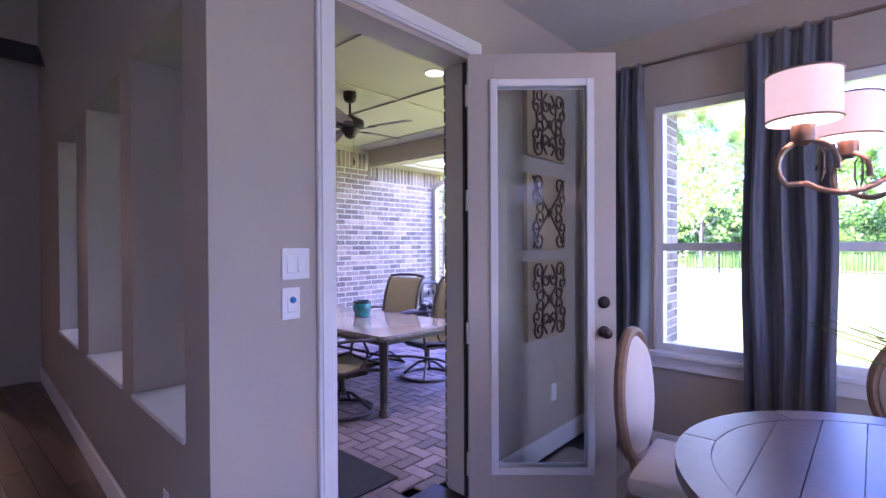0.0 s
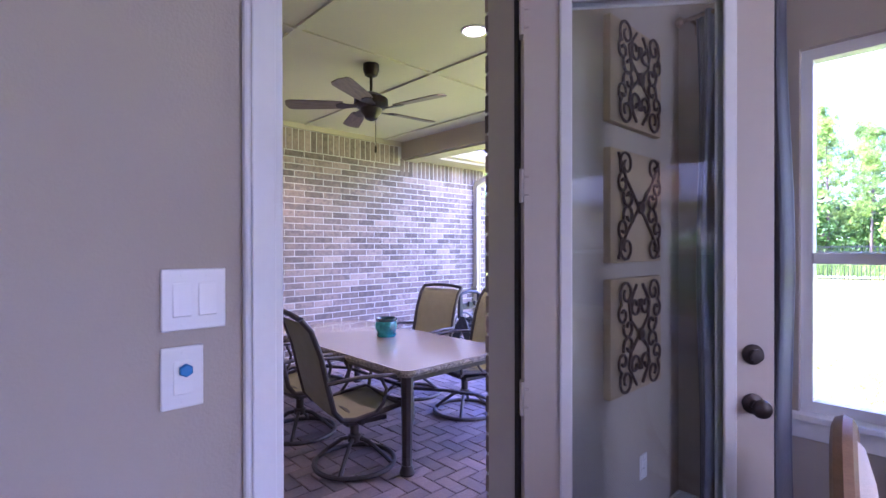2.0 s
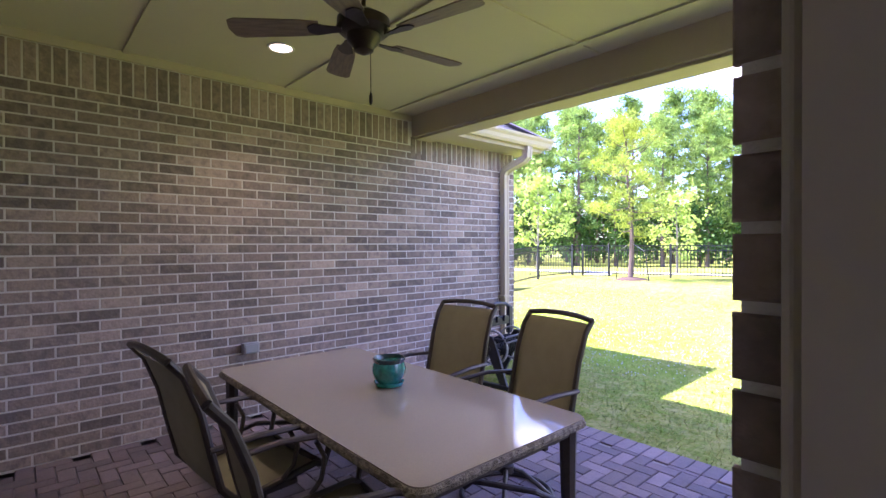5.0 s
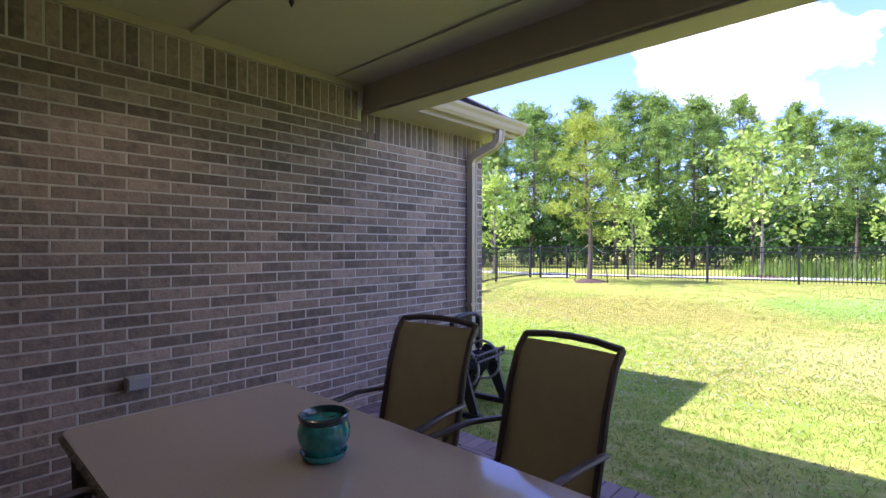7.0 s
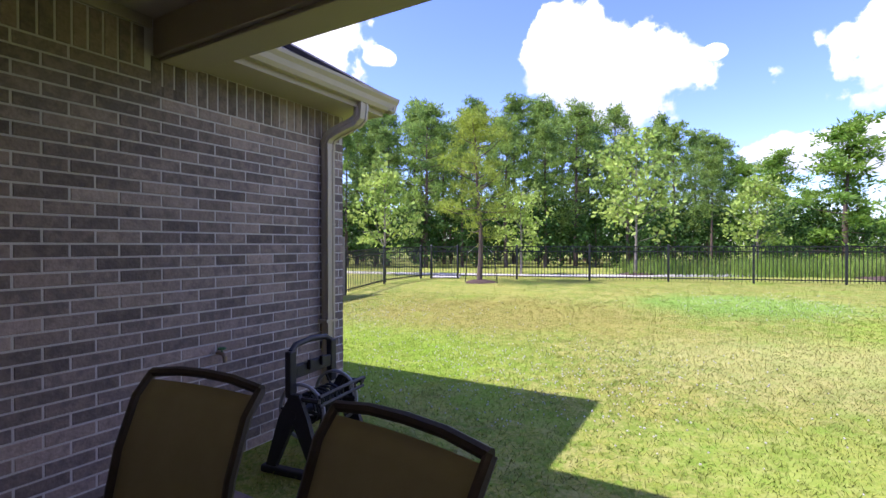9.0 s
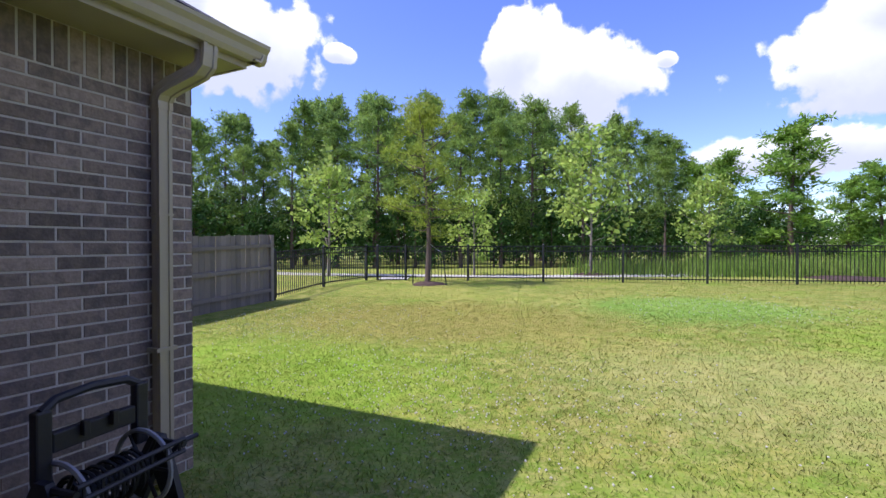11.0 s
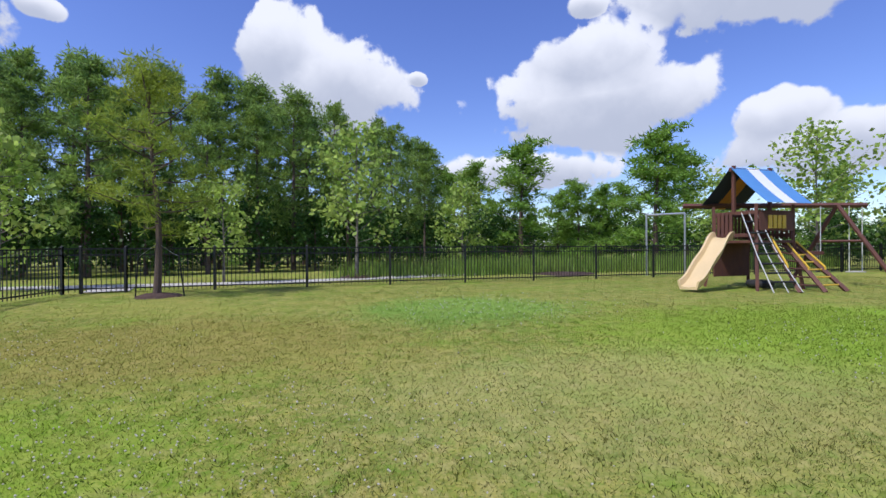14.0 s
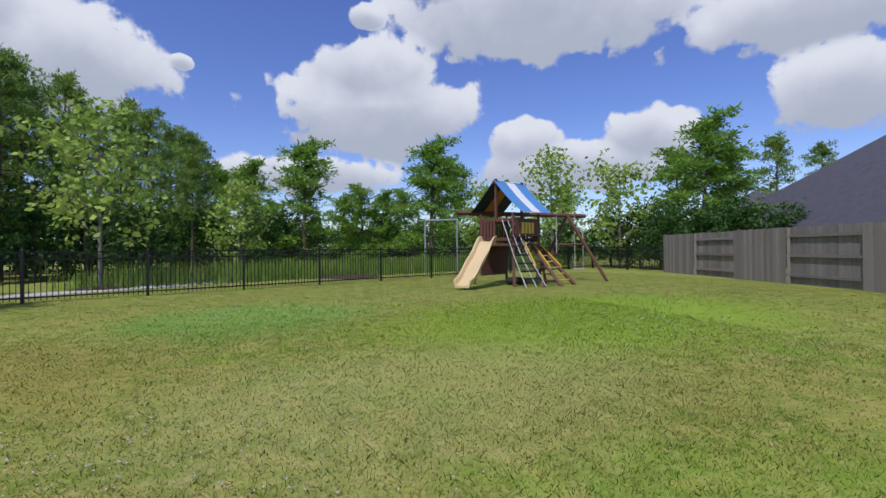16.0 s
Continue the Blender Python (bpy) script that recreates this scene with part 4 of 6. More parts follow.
def dining_chair():
    c = tagged(empty("dining_chair"), "oak dining chair with a cream linen oval back", "chair", "chairs round the table")
    # faces +X; seat front at +x
    def oval(rx, rz, n=40):
        return [(-0.235 - 0.10 * (0.32 + rz * math.sin(a)) * 0.6, rx * math.cos(a), 0.76 + rz * math.sin(a)) for a in np.linspace(0, 2 * math.pi, n + 1)[:-1]]
    part("back_frame", Mesh().tube(oval(0.235, 0.27), 0.024, 8, closed=True), CHAIRW, c, "", True)
    o = oval(0.215, 0.25)
    me = Mesh()
    cx = Vector((-0.235 - 0.02, 0, 0.76))
    rings = []
    for f, b in ((1.0, 0.012), (0.9, 0.034), (0.6, 0.05), (0.25, 0.056)):
        rings.append([(cx + (Vector(p) - cx) * f) + Vector((b, 0, 0)) for p in o])
    for side in (1, -1):
        vs = [Vector(p) + Vector((0 if side > 0 else -2 * (p.x - (cx + (Vector(o[i]) - cx) * fr).x) * 0.7, 0, 0)) for rg, fr in zip(rings, (1.0, .9, .6, .25)) for i, p in enumerate(rg)]
        n = len(o)
        fs = [(i * n + j, i * n + (j + 1) % n, (i + 1) * n + (j + 1) % n, (i + 1) * n + j) for i in range(3) for j in range(n)] + [tuple(range(3 * n, 4 * n))]
        me.add(vs, fs)
    part("back_cushion", me, LINEN, c, "cream linen back", True)
    part("seat", Mesh().chamfer((-0.23, -0.25, 0.42), (0.24, 0.25, 0.50), 0.03), LINEN, c, "cream linen seat", True)
    part("seat_frame", Mesh().chamfer((-0.235, -0.245, 0.36), (0.235, 0.245, 0.42), 0.01), CHAIRW, c)
    for sx in (-1, 1):
        for sy in (-1, 1):
            part("leg", Mesh().tube([(sx * 0.205, sy * 0.21, 0.40), (sx * 0.21, sy * 0.215, 0.2), (sx * (0.22 if sx > 0 else 0.27), sy * 0.22, 0.0)], [0.024, 0.02, 0.014], 10), CHAIRW, c, "", True)
    for sy in (-1, 1):
        part("back_post", Mesh().tube([(-0.215, sy * 0.12, 0.40), (-0.245, sy * 0.10, 0.53)], 0.018, 8), CHAIRW, c, "", True)
    return c


ch = dining_chair()
ch.matrix_basis = pose(5.47, 4.12, 0, 0, 0, 6)
for a, x, y in ((-92, 6.22, 4.62), (175, 7.05, 3.7), (80, 6.15, 2.85)):
    copy_thing(ch, pose(x, y, 0, 0, 0, a))

cl = tagged(empty("chandelier", (TC[0] - 0.03, TC[1] - 0.03, 0)), "five-arm bronze chandelier with glowing drum shades", "chandelier")
part("stem", Mesh().lathe([(0.06, 2.855), (0.06, 2.83), (0.012, 2.80), (0.010, 2.2), (0.022, 2.1), (0.012, 1.95), (0.02, 1.8), (0.012, 1.70), (0.03, 1.62), (0.025, 1.58), (0.004, 1.56)], n=14), PEWTER, cl, "", True)
for i in range(5):
    a = radians(203 + 72 * i)
    c, s = math.cos(a), math.sin(a)
    arm = []
    for t in np.linspace(0, 1, 26):
        if t < 0.55:
            q = t / 0.55
            arm.append((0.02 + 0.30 * q, 1.68 - 0.13 * math.sin(math.pi * 0.75 * q)))
        else:
            q = (t - 0.55) / 0.45
            b = -0.9 + 4.2 * q
            arm.append((0.30 + 0.07 * math.cos(b), 1.625 + 0.07 * math.sin(b)))
    part("arm", Mesh().tube([(r * c, r * s, z) for r, z in arm], 0.008, 8), PEWTER, cl, "", True)
    cup = (0.31 * c, 0.31 * s)
    part("socket_cup", Mesh().lathe([(0.01, 1.68), (0.028, 1.69), (0.028, 1.735), (0.02, 1.74)], (*cup, 0), 14), PEWTER, cl, "", True)
    sh = Mesh()
    sh.lathe([(0.086, 1.745), (0.086, 1.875), (0.084, 1.875), (0.084, 1.745)], (*cup, 0), 32)
    sh.f = sh.f[:-2]
    part("shade", sh, SHADE, cl, "glowing peach-white drum shade", True)
    for z in (1.747, 1.873):
        part("shade_ring", Mesh().tube([(cup[0] + 0.087 * math.cos(b), cup[1] + 0.087 * math.sin(b), z) for b in np.linspace(0, 2 * math.pi, 33)[:-1]], 0.003, 6, closed=True), PEWTER, cl)
    part("crystal", Mesh().lathe([(0.002, 1.68), (0.012, 1.66), (0.012, 1.61), (0.002, 1.58)], (0.27 * c, 0.27 * s, 0), 6), GLASS, cl)
    lamp("shade_bulb", "POINT", (TC[0] - 0.03 + cup[0], TC[1] - 0.03 + cup[1], 1.82), 0.16, (1.0, 0.72, 0.5), 0.03)
# grass-like stems in a pot on the table
pl = tagged(empty("potted_grass", (*TC, 0.764)), "slender grass stems in a white pot on the table", "plant")
part("pot", Mesh().lathe([(0.05, 0), (0.07, 0.02), (0.085, 0.12), (0.08, 0.125), (0.07, 0.11)], n=20), TRIM, pl, "", True)
for i in range(22):
    a = rng.uniform(0, 6.28)
    l = rng.uniform(0.25, 0.48)
    part("stem", Mesh().tube([(0.02 * math.cos(a), 0.02 * math.sin(a), 0.10), (0.3 * l * math.cos(a), 0.3 * l * math.sin(a), 0.10 + 0.6 * l), (0.8 * l * math.cos(a), 0.8 * l * math.sin(a), 0.10 + 0.75 * l)], [0.004, 0.003, 0.001], 5), SHRUB, pl)
# wall lamp in the hallway
ws = tagged(empty("wall_sconce", (-2.99, 1.9, 1.75)), "small warm wall sconce in the hallway", "wall lamp")
part("back_plate", Mesh().chamfer((0, -0.05, -0.09), (0.015, 0.05, 0.09), 0.004), PEWTER, ws)
part("shade", Mesh().lathe([(0.04, -0.05), (0.06, 0.07), (0.056, 0.07), (0.036, -0.05)], (0.08, 0, 0), 16), SHADE, ws, "glowing shade", True)
lamp("sconce_bulb", "POINT", (-2.8, 1.9, 1.8), 6.0, (1.0, 0.6, 0.3), 0.04)

# ---- patio: fan, downlights, table, chairs ----
fan = tagged(empty("ceiling_fan", (2.13, 4.90, 2.90), 13), "five-blade ceiling fan with dark bronze motor", "ceiling fan")
part("canopy", Mesh().lathe([(0.065, 0.03), (0.065, -0.02), (0.05, -0.06), (0.02, -0.075)], n=20), BRONZE, fan, "", True)
part("downrod", Mesh().tube([(0, 0, -0.07), (0, 0, -0.24)], 0.012, 10), BRONZE, fan)
part("motor", Mesh().lathe([(0.02, -0.19), (0.06, -0.205), (0.10, -0.23), (0.135, -0.25), (0.14, -0.30), (0.12, -0.32), (0.09, -0.33), (0.085, -0.36), (0.055, -0.39), (0.05, -0.41), (0.02, -0.425), (0.003, -0.43)], n=32), BRONZE, fan, "", True)
for i in range(5):
    m = Matrix.Rotation(radians(72 * i), 4, "Z") @ Matrix.Rotation(radians(11), 4, "X")
    part("blade_iron", Mesh().plate([(0.10, -0.018, -0.335), (0.17, -0.03, -0.335), (0.23, -0.045, -0.335), (0.27, -0.02, -0.335), (0.27, 0.02, -0.335), (0.23, 0.045, -0.335), (0.17, 0.03, -0.335), (0.10, 0.018, -0.335)], (0, 0, 0.006)), BRONZE, fan, "", False, m)
    part("blade", Mesh().plate([(0.21, -0.05, -0.327), (0.30, -0.062, -0.327), (0.62, -0.075, -0.327), (0.655, -0.06, -0.327), (0.67, 0.0, -0.327), (0.655, 0.06, -0.327), (0.62, 0.075, -0.327), (0.30, 0.062, -0.327), (0.21, 0.05, -0.327)], (0, 0, 0.008)), BLADEW, fan, "brown wood-grain blade", False, m)
part("pull_chain", Mesh().tube([(0.03, 0.02, -0.40), (0.03, 0.02, -0.62)], 0.0022, 5), BRONZE, fan)
part("pull_weight", Mesh().lathe([(0.002, -0.62), (0.009, -0.64), (0.009, -0.675), (0.002, -0.69)], (0.03, 0.02, 0), 10), BRONZE, fan)
for x, y in ((0.86, 5.0), (3.12, 5.07)):
    dl = tagged(empty("recessed_light", (x, y, 2.93)), "lit round recessed downlight with a white trim", "ceiling light", "patio downlights")
    part("trim_ring", Mesh().tube([(0.085 * math.cos(a), 0.085 * math.sin(a), -0.004) for a in np.linspace(0, 2 * math.pi, 33)[:-1]], 0.011, 6, closed=True, flat=0.6), TRIM, dl, "", True)
    part("lens", Mesh().lathe([(0.074, -0.001), (0.074, -0.006), (0.002, -0.008)], n=28), BULB, dl, "glowing lens")
    sp = lamp("downlight", "SPOT", (x, y, 2.915), 6, (1.0, 0.80, 0.55))
    sp.data.spot_size, sp.data.spot_blend, sp.data.shadow_soft_size = radians(125), 0.6, 0.06

TX0, TX1, TY0, TY1 = 0.90, 3.03, 4.53, 5.58
pt = tagged(empty("patio_table", ((TX0 + TX1) / 2, (TY0 + TY1) / 2, 0)), "long patio table with polished granite top and bronze frame", "table")
hx, hy, TZ = (TX1 - TX0) / 2, (TY1 - TY0) / 2, 0.665


def rrect(hx, hy, r, z, n=6):
    o = []
    for cx, cy, a0 in ((hx - r, hy - r, 0), (-hx + r, hy - r, 90), (-hx + r, -hy + r, 180), (hx - r, -hy + r, 270)):
        o += [(cx + r * math.cos(radians(a0 + 90 * i / n)), cy + r * math.sin(radians(a0 + 90 * i / n)), z) for i in range(n + 1)]
    return o


part("top_slab", Mesh().plate(rrect(hx - 0.006, hy - 0.006, 0.07, TZ - 0.004), (0, 0, 0.006)), GRANITE, pt, "polished speckled granite")
edge = Mesh()
per = rrect(hx, hy, 0.075, 0.0, 10)
dense = []
for p, q in zip(per, per[1:] + per[:1]):
    n = max(1, int((Vector(q) - Vector(p)).length / 0.022))
    dense += [Vector(p).lerp(Vector(q), i / n) for i in range(n)]
n = len(dense)
for z, out in ((TZ - 0.042, -0.012), (TZ - 0.034, 0.004), (TZ - 0.018, 0.006), (TZ - 0.004, -0.004)):
    for p in dense:
        d = Vector((p.x, p.y, 0)).normalized()
        edge.v.append(tuple(Vector((p.x, p.y, z)) + d * (out + rng.uniform(-0.004, 0.004))))
edge.f = [(j * n + i, j * n + (i + 1) % n, (j + 1) * n + (i + 1) % n, (j + 1) * n + i) for j in range(3) for i in range(n)] + [tuple(range(n))[::-1], tuple(range(3 * n, 4 * n))]
part("chiselled_edge", edge, GRANITE_E, pt, "rough chiselled granite edge")
fr = Mesh()
for s in (-1, 1):
    fr.chamfer((-hx + 0.05, s * (hy - 0.07) - 0.02, TZ - 0.085), (hx - 0.05, s * (hy - 0.07) + 0.02, TZ - 0.044), 0.006).chamfer((s * (hx - 0.07) - 0.02, -hy + 0.09, TZ - 0.085), (s * (hx - 0.07) + 0.02, hy - 0.09, TZ - 0.044), 0.006)
part("apron_frame", fr, FRAME_M, pt)
for sx in (-1, 1):
    for sy in (-1, 1):
        lx, ly = sx * (hx - 0.075), sy * (hy - 0.075)
        part("leg", Mesh().tube([(lx, ly, TZ - 0.05), (lx, ly, 0.35), (lx + sx * 0.005, ly + sy * 0.005, 0.10), (lx + sx * 0.025, ly + sy * 0.02, 0.045)], [0.042, 0.036, 0.033, 0.034], 8), FRAME_M, pt)
        part("foot", Mesh().lathe([(0.045, 0.0), (0.05, 0.012), (0.042, 0.035), (0.034, 0.06)], (lx + sx * 0.025, ly + sy * 0.02, 0), 14), FRAME_M, pt, "", True)
        part("brace", Mesh().tube([(lx, ly, 0.24), (lx - sx * 0.10, ly - sy * 0.12, 0.31), (lx - sx * 0.30, ly - sy * 0.28, 0.335), (lx - sx * 0.55, 0, 0.335)], 0.022, 8, flat=0.6), FRAME_M, pt)
part("stretcher", Mesh().tube([(-hx + 0.62, 0, 0.335), (hx - 0.62, 0, 0.335)], 0.024, 8, flat=0.6), FRAME_M, pt)


def patio_chair():
    """Swivel sling chair, facing +X."""
    c = tagged(empty("patio_chair"), "swivel patio chair with tan sling and bronze frame", "chair", "chairs at the patio table")
    prof = [(0.25, 0.40), (0.20, 0.425), (0.05, 0.405), (-0.12, 0.385), (-0.20, 0.40), (-0.25, 0.46), (-0.29, 0.62), (-0.33, 0.80), (-0.39, 0.96), (-0.45, 1.03)]
    for s in (-1, 1):
        part("side_rail", Mesh().tube([(x, s * 0.26, z) for x, z in prof], 0.017, 8), FRAME_M, c, "", True)
    for x, z in ((0.25, 0.40), (-0.45, 1.03)):
        k = 0.02 if z > 1 else 0.0
        part("cross_bar", Mesh().tube([(x, -0.26, z), (x - k * 0.5, -0.13, z + k * 0.8), (x - k * 0.6, 0, z + k), (x - k * 0.5, 0.13, z + k * 0.8), (x, 0.26, z)], 0.017, 8), FRAME_M, c, "", True)
    sl = Mesh()
    cuts = [(x, z) for x, z in prof]
    cuts[-1] = (-0.435, 1.012)
    for x, z in cuts:
        for i in range(9):
            y = -0.25 + 0.5 * i / 8
            sag = 0.018 * (1 - (y / 0.25) ** 2)
            sl.v.append((x - (sag if z > 0.5 else 0), y, z - (sag if z < 0.5 else 0)))
    sl.f = [(j * 9 + i, j * 9 + i + 1, (j + 1) * 9 + i + 1, (j + 1) * 9 + i) for j in range(len(cuts) - 1) for i in range(8)]
    so = part("sling", sl, SLING, c, "tan woven sling", True)
    md = so.modifiers.new("thick", "SOLIDIFY")
    md.thickness = 0.004
    for s in (-1, 1):
        part("armrest", Mesh().tube([(-0.30, s * 0.275, 0.64), (-0.10, s * 0.30, 0.655), (0.12, s * 0.305, 0.64), (0.24, s * 0.30, 0.60), (0.27, s * 0.29, 0.52), (0.24, s * 0.275, 0.42)], 0.018, 8, flat=0.75), FRAME_M, c, "", True)
        part("arm_scroll", Mesh().tube([(0.05, s * 0.285, 0.63), (0.09, s * 0.285, 0.55), (0.07, s * 0.28, 0.46), (0.02, s * 0.27, 0.41)], 0.011, 7), FRAME_M, c, "", True)
    part("seat_plate", Mesh().chamfer((-0.14, -0.2, 0.325), (0.14, 0.2, 0.355), 0.008).chamfer((-0.08, -0.26, 0.345), (-0.05, 0.26, 0.375), 0.004), FRAME_M, c)
    part("swivel_post", Mesh().lathe([(0.05, 0.33), (0.05, 0.29), (0.03, 0.28), (0.03, 0.20), (0.045, 0.19), (0.045, 0.15), (0.02, 0.14)], n=14), FRAME_M, c, "", True)
    part("base_ring", Mesh().tube([(0.265 * math.cos(a), 0.265 * math.sin(a), 0.016) for a in np.linspace(0, 2 * math.pi, 41)[:-1]], 0.016, 8, closed=True), FRAME_M, c, "", True)
    for i in range(4):
        a = radians(45 + 90 * i)
        part("base_arm", Mesh().tube([(r * math.cos(a), r * math.sin(a), z) for r, z in ((0.03, 0.17), (0.09, 0.155), (0.18, 0.09), (0.262, 0.02))], 0.014, 7), FRAME_M, c, "", True)
    return c


pc = patio_chair()
pc.matrix_basis = pose(2.61, 4.43, 0, 0, 0, 82)
for x, y, a in ((1.86, 4.41, 95), (2.40, 5.70, -98), (1.68, 5.70, -84)):
    copy_thing(pc, pose(x, y, 0, 0, 0, a))

pot = tagged(empty("plant_pot", (1.96, 5.17, TZ + 0.002)), "small teal glazed pot on a saucer", "pot")
part("saucer", Mesh().lathe([(0.055, 0.0), (0.082, 0.006), (0.09, 0.026), (0.085, 0.027), (0.075, 0.012), (0.002, 0.01)], n=30), TEAL, pot, "", True)
part("body", Mesh().lathe([(0.06, 0.012), (0.078, 0.03), (0.097, 0.075), (0.099, 0.105), (0.088, 0.14)], n=32), TEAL, pot, "", True)
part("rim", Mesh().lathe([(0.088, 0.138), (0.094, 0.15), (0.096, 0.162), (0.088, 0.166), (0.08, 0.155), (0.075, 0.10), (0.002, 0.095)], n=32), TEAL_D, pot, "dark glazed rim", True)

mat1 = tagged(empty("door_mat", (3.55, 3.52, 0.0)), "dark ribbed door mat on the brick patio", "door mat")
part("pad", Mesh().chamfer((-0.3, -0.42, 0.002), (0.3, 0.42, 0.012), 0.004), RUGM, mat1)


# ---- hose reel cart by the wall ----
def hose_reel():
    h = tagged(empty("hose_reel", (0.60, 7.72, GROUND0), 8), "black plastic hose reel cart beside the brick wall", "hose reel")
    for s in (-1, 1):
        part("side_frame", Mesh().plate([(-0.24, s * 0.26, 0.03), (-0.16, s * 0.26, 0.03), (0.0, s * 0.26, 0.36), (0.16, s * 0.26, 0.03), (0.24, s * 0.26, 0.03), (0.12, s * 0.26, 0.40), (0.05, s * 0.26, 0.56), (-0.02, s * 0.26, 0.56), (-0.12, s * 0.26, 0.40)], (0, s * 0.035, 0)), REELP, h)
        part("foot", Mesh().chamfer((-0.27, s * 0.28 - 0.03, 0.0), (0.27, s * 0.28 + 0.03, 0.05), 0.01), REELP, h)
        wheel = part("reel_flange", Mesh().tube([(0.185 * math.cos(a), s * 0.20, 0.42 + 0.185 * math.sin(a)) for a in np.linspace(0, 2 * math.pi, 33)[:-1]], 0.013, 6, closed=True), CARTON, h, "grey worn rim")
        for i in range(6):
            a = math.pi * i / 3
            part("spoke", Mesh().tube([(0.03 * math.cos(a), s * 0.2, 0.42 + 0.03 * math.sin(a)), (0.178 * math.cos(a), s * 0.2, 0.42 + 0.178 * math.sin(a))], 0.01, 5), REELP, wheel)
    part("axle", Mesh().tube([(0, -0.3, 0.42), (0, 0.3, 0.42)], 0.03, 10), REELP, h)
    coil = []
    for i in range(240):
        a = i * 0.33
        coil.append((0.09 * math.cos(a), -0.17 + 0.34 * (i % 120) / 120 if i < 120 else 0.17 - 0.34 * (i % 120) / 120, 0.42 + (0.085 + 0.02 * (i // 120)) * math.sin(a)))
    part("hose", Mesh().tube(coil, 0.009, 5), RUBBER, h, "coiled dark hose")
    fr = Mesh()
    fr.chamfer((-0.09, -0.27, 0.52), (-0.04, -0.20, 0.84), 0.01).chamfer((-0.09, 0.20, 0.52), (-0.04, 0.27, 0.84), 0.01).chamfer((-0.09, -0.20, 0.64), (-0.045, 0.20, 0.73), 0.008)
    part("handle_frame", fr, REELP, h)
    for y in (-0.07, 0.07):
        part("hook", Mesh().chamfer((-0.045, y - 0.015, 0.68), (-0.015, y + 0.015, 0.75), 0.004), REELP, h)
    part("handle_grip", Mesh().tube([(-0.065, -0.235, 0.83), (-0.075, -0.17, 0.87), (-0.08, 0.0, 0.885), (-0.075, 0.17, 0.87), (-0.065, 0.235, 0.83)], 0.022, 8), REELP, h, "", True)
    gd = Mesh()
    for z in (0.50, 0.56):
        gd.tube([(0.20, -0.27, z), (0.20, 0.27, z)], 0.012, 6)
    for i in range(7):
        y = -0.24 + 0.08 * i
        gd.tube([(0.20, y, 0.50), (0.20, y, 0.56)], 0.008, 5)
    gd.tube([(0.05, -0.27, 0.53), (0.20, -0.27, 0.53)], 0.016, 6).tube([(0.05, 0.27, 0.53), (0.20, 0.27, 0.53)], 0.016, 6)
    part("hose_guide", gd, REELP, h)
    part("crank", Mesh().tube([(0, 0.30, 0.42), (0, 0.36, 0.42), (0.10, 0.37, 0.50), (0.10, 0.45, 0.50)], 0.014, 7), REELP, h)


hose_reel()
tap = tagged(empty("hose_tap", (0.012, 7.30, 0.72)), "brass garden tap with a green handle on the brick", "tap")
part("spigot", Mesh().tube([(0, 0, 0), (0.06, 0, 0), (0.085, 0, -0.02), (0.09, 0, -0.06)], 0.014, 8), PEWTER, tap)
part("handle", Mesh().lathe([(0.028, 0.03), (0.03, 0.04), (0.012, 0.046)], (0.055, 0, 0), 10).tube([(0.055, 0, 0), (0.055, 0, 0.035)], 0.006, 6), GREEN, tap, "green handle")
mt = tagged(empty("utility_box", (-0.35, 8.622, 0.62)), "grey utility box on the end wall of the house", "utility box")
part("case", Mesh().chamfer((-0.13, 0.0, -0.16), (0.13, 0.11, 0.16), 0.01), CARTON, mt)
part("cover", Mesh().chamfer((-0.11, 0.11, -0.14), (0.11, 0.125, 0.14), 0.005), CARTON, mt)


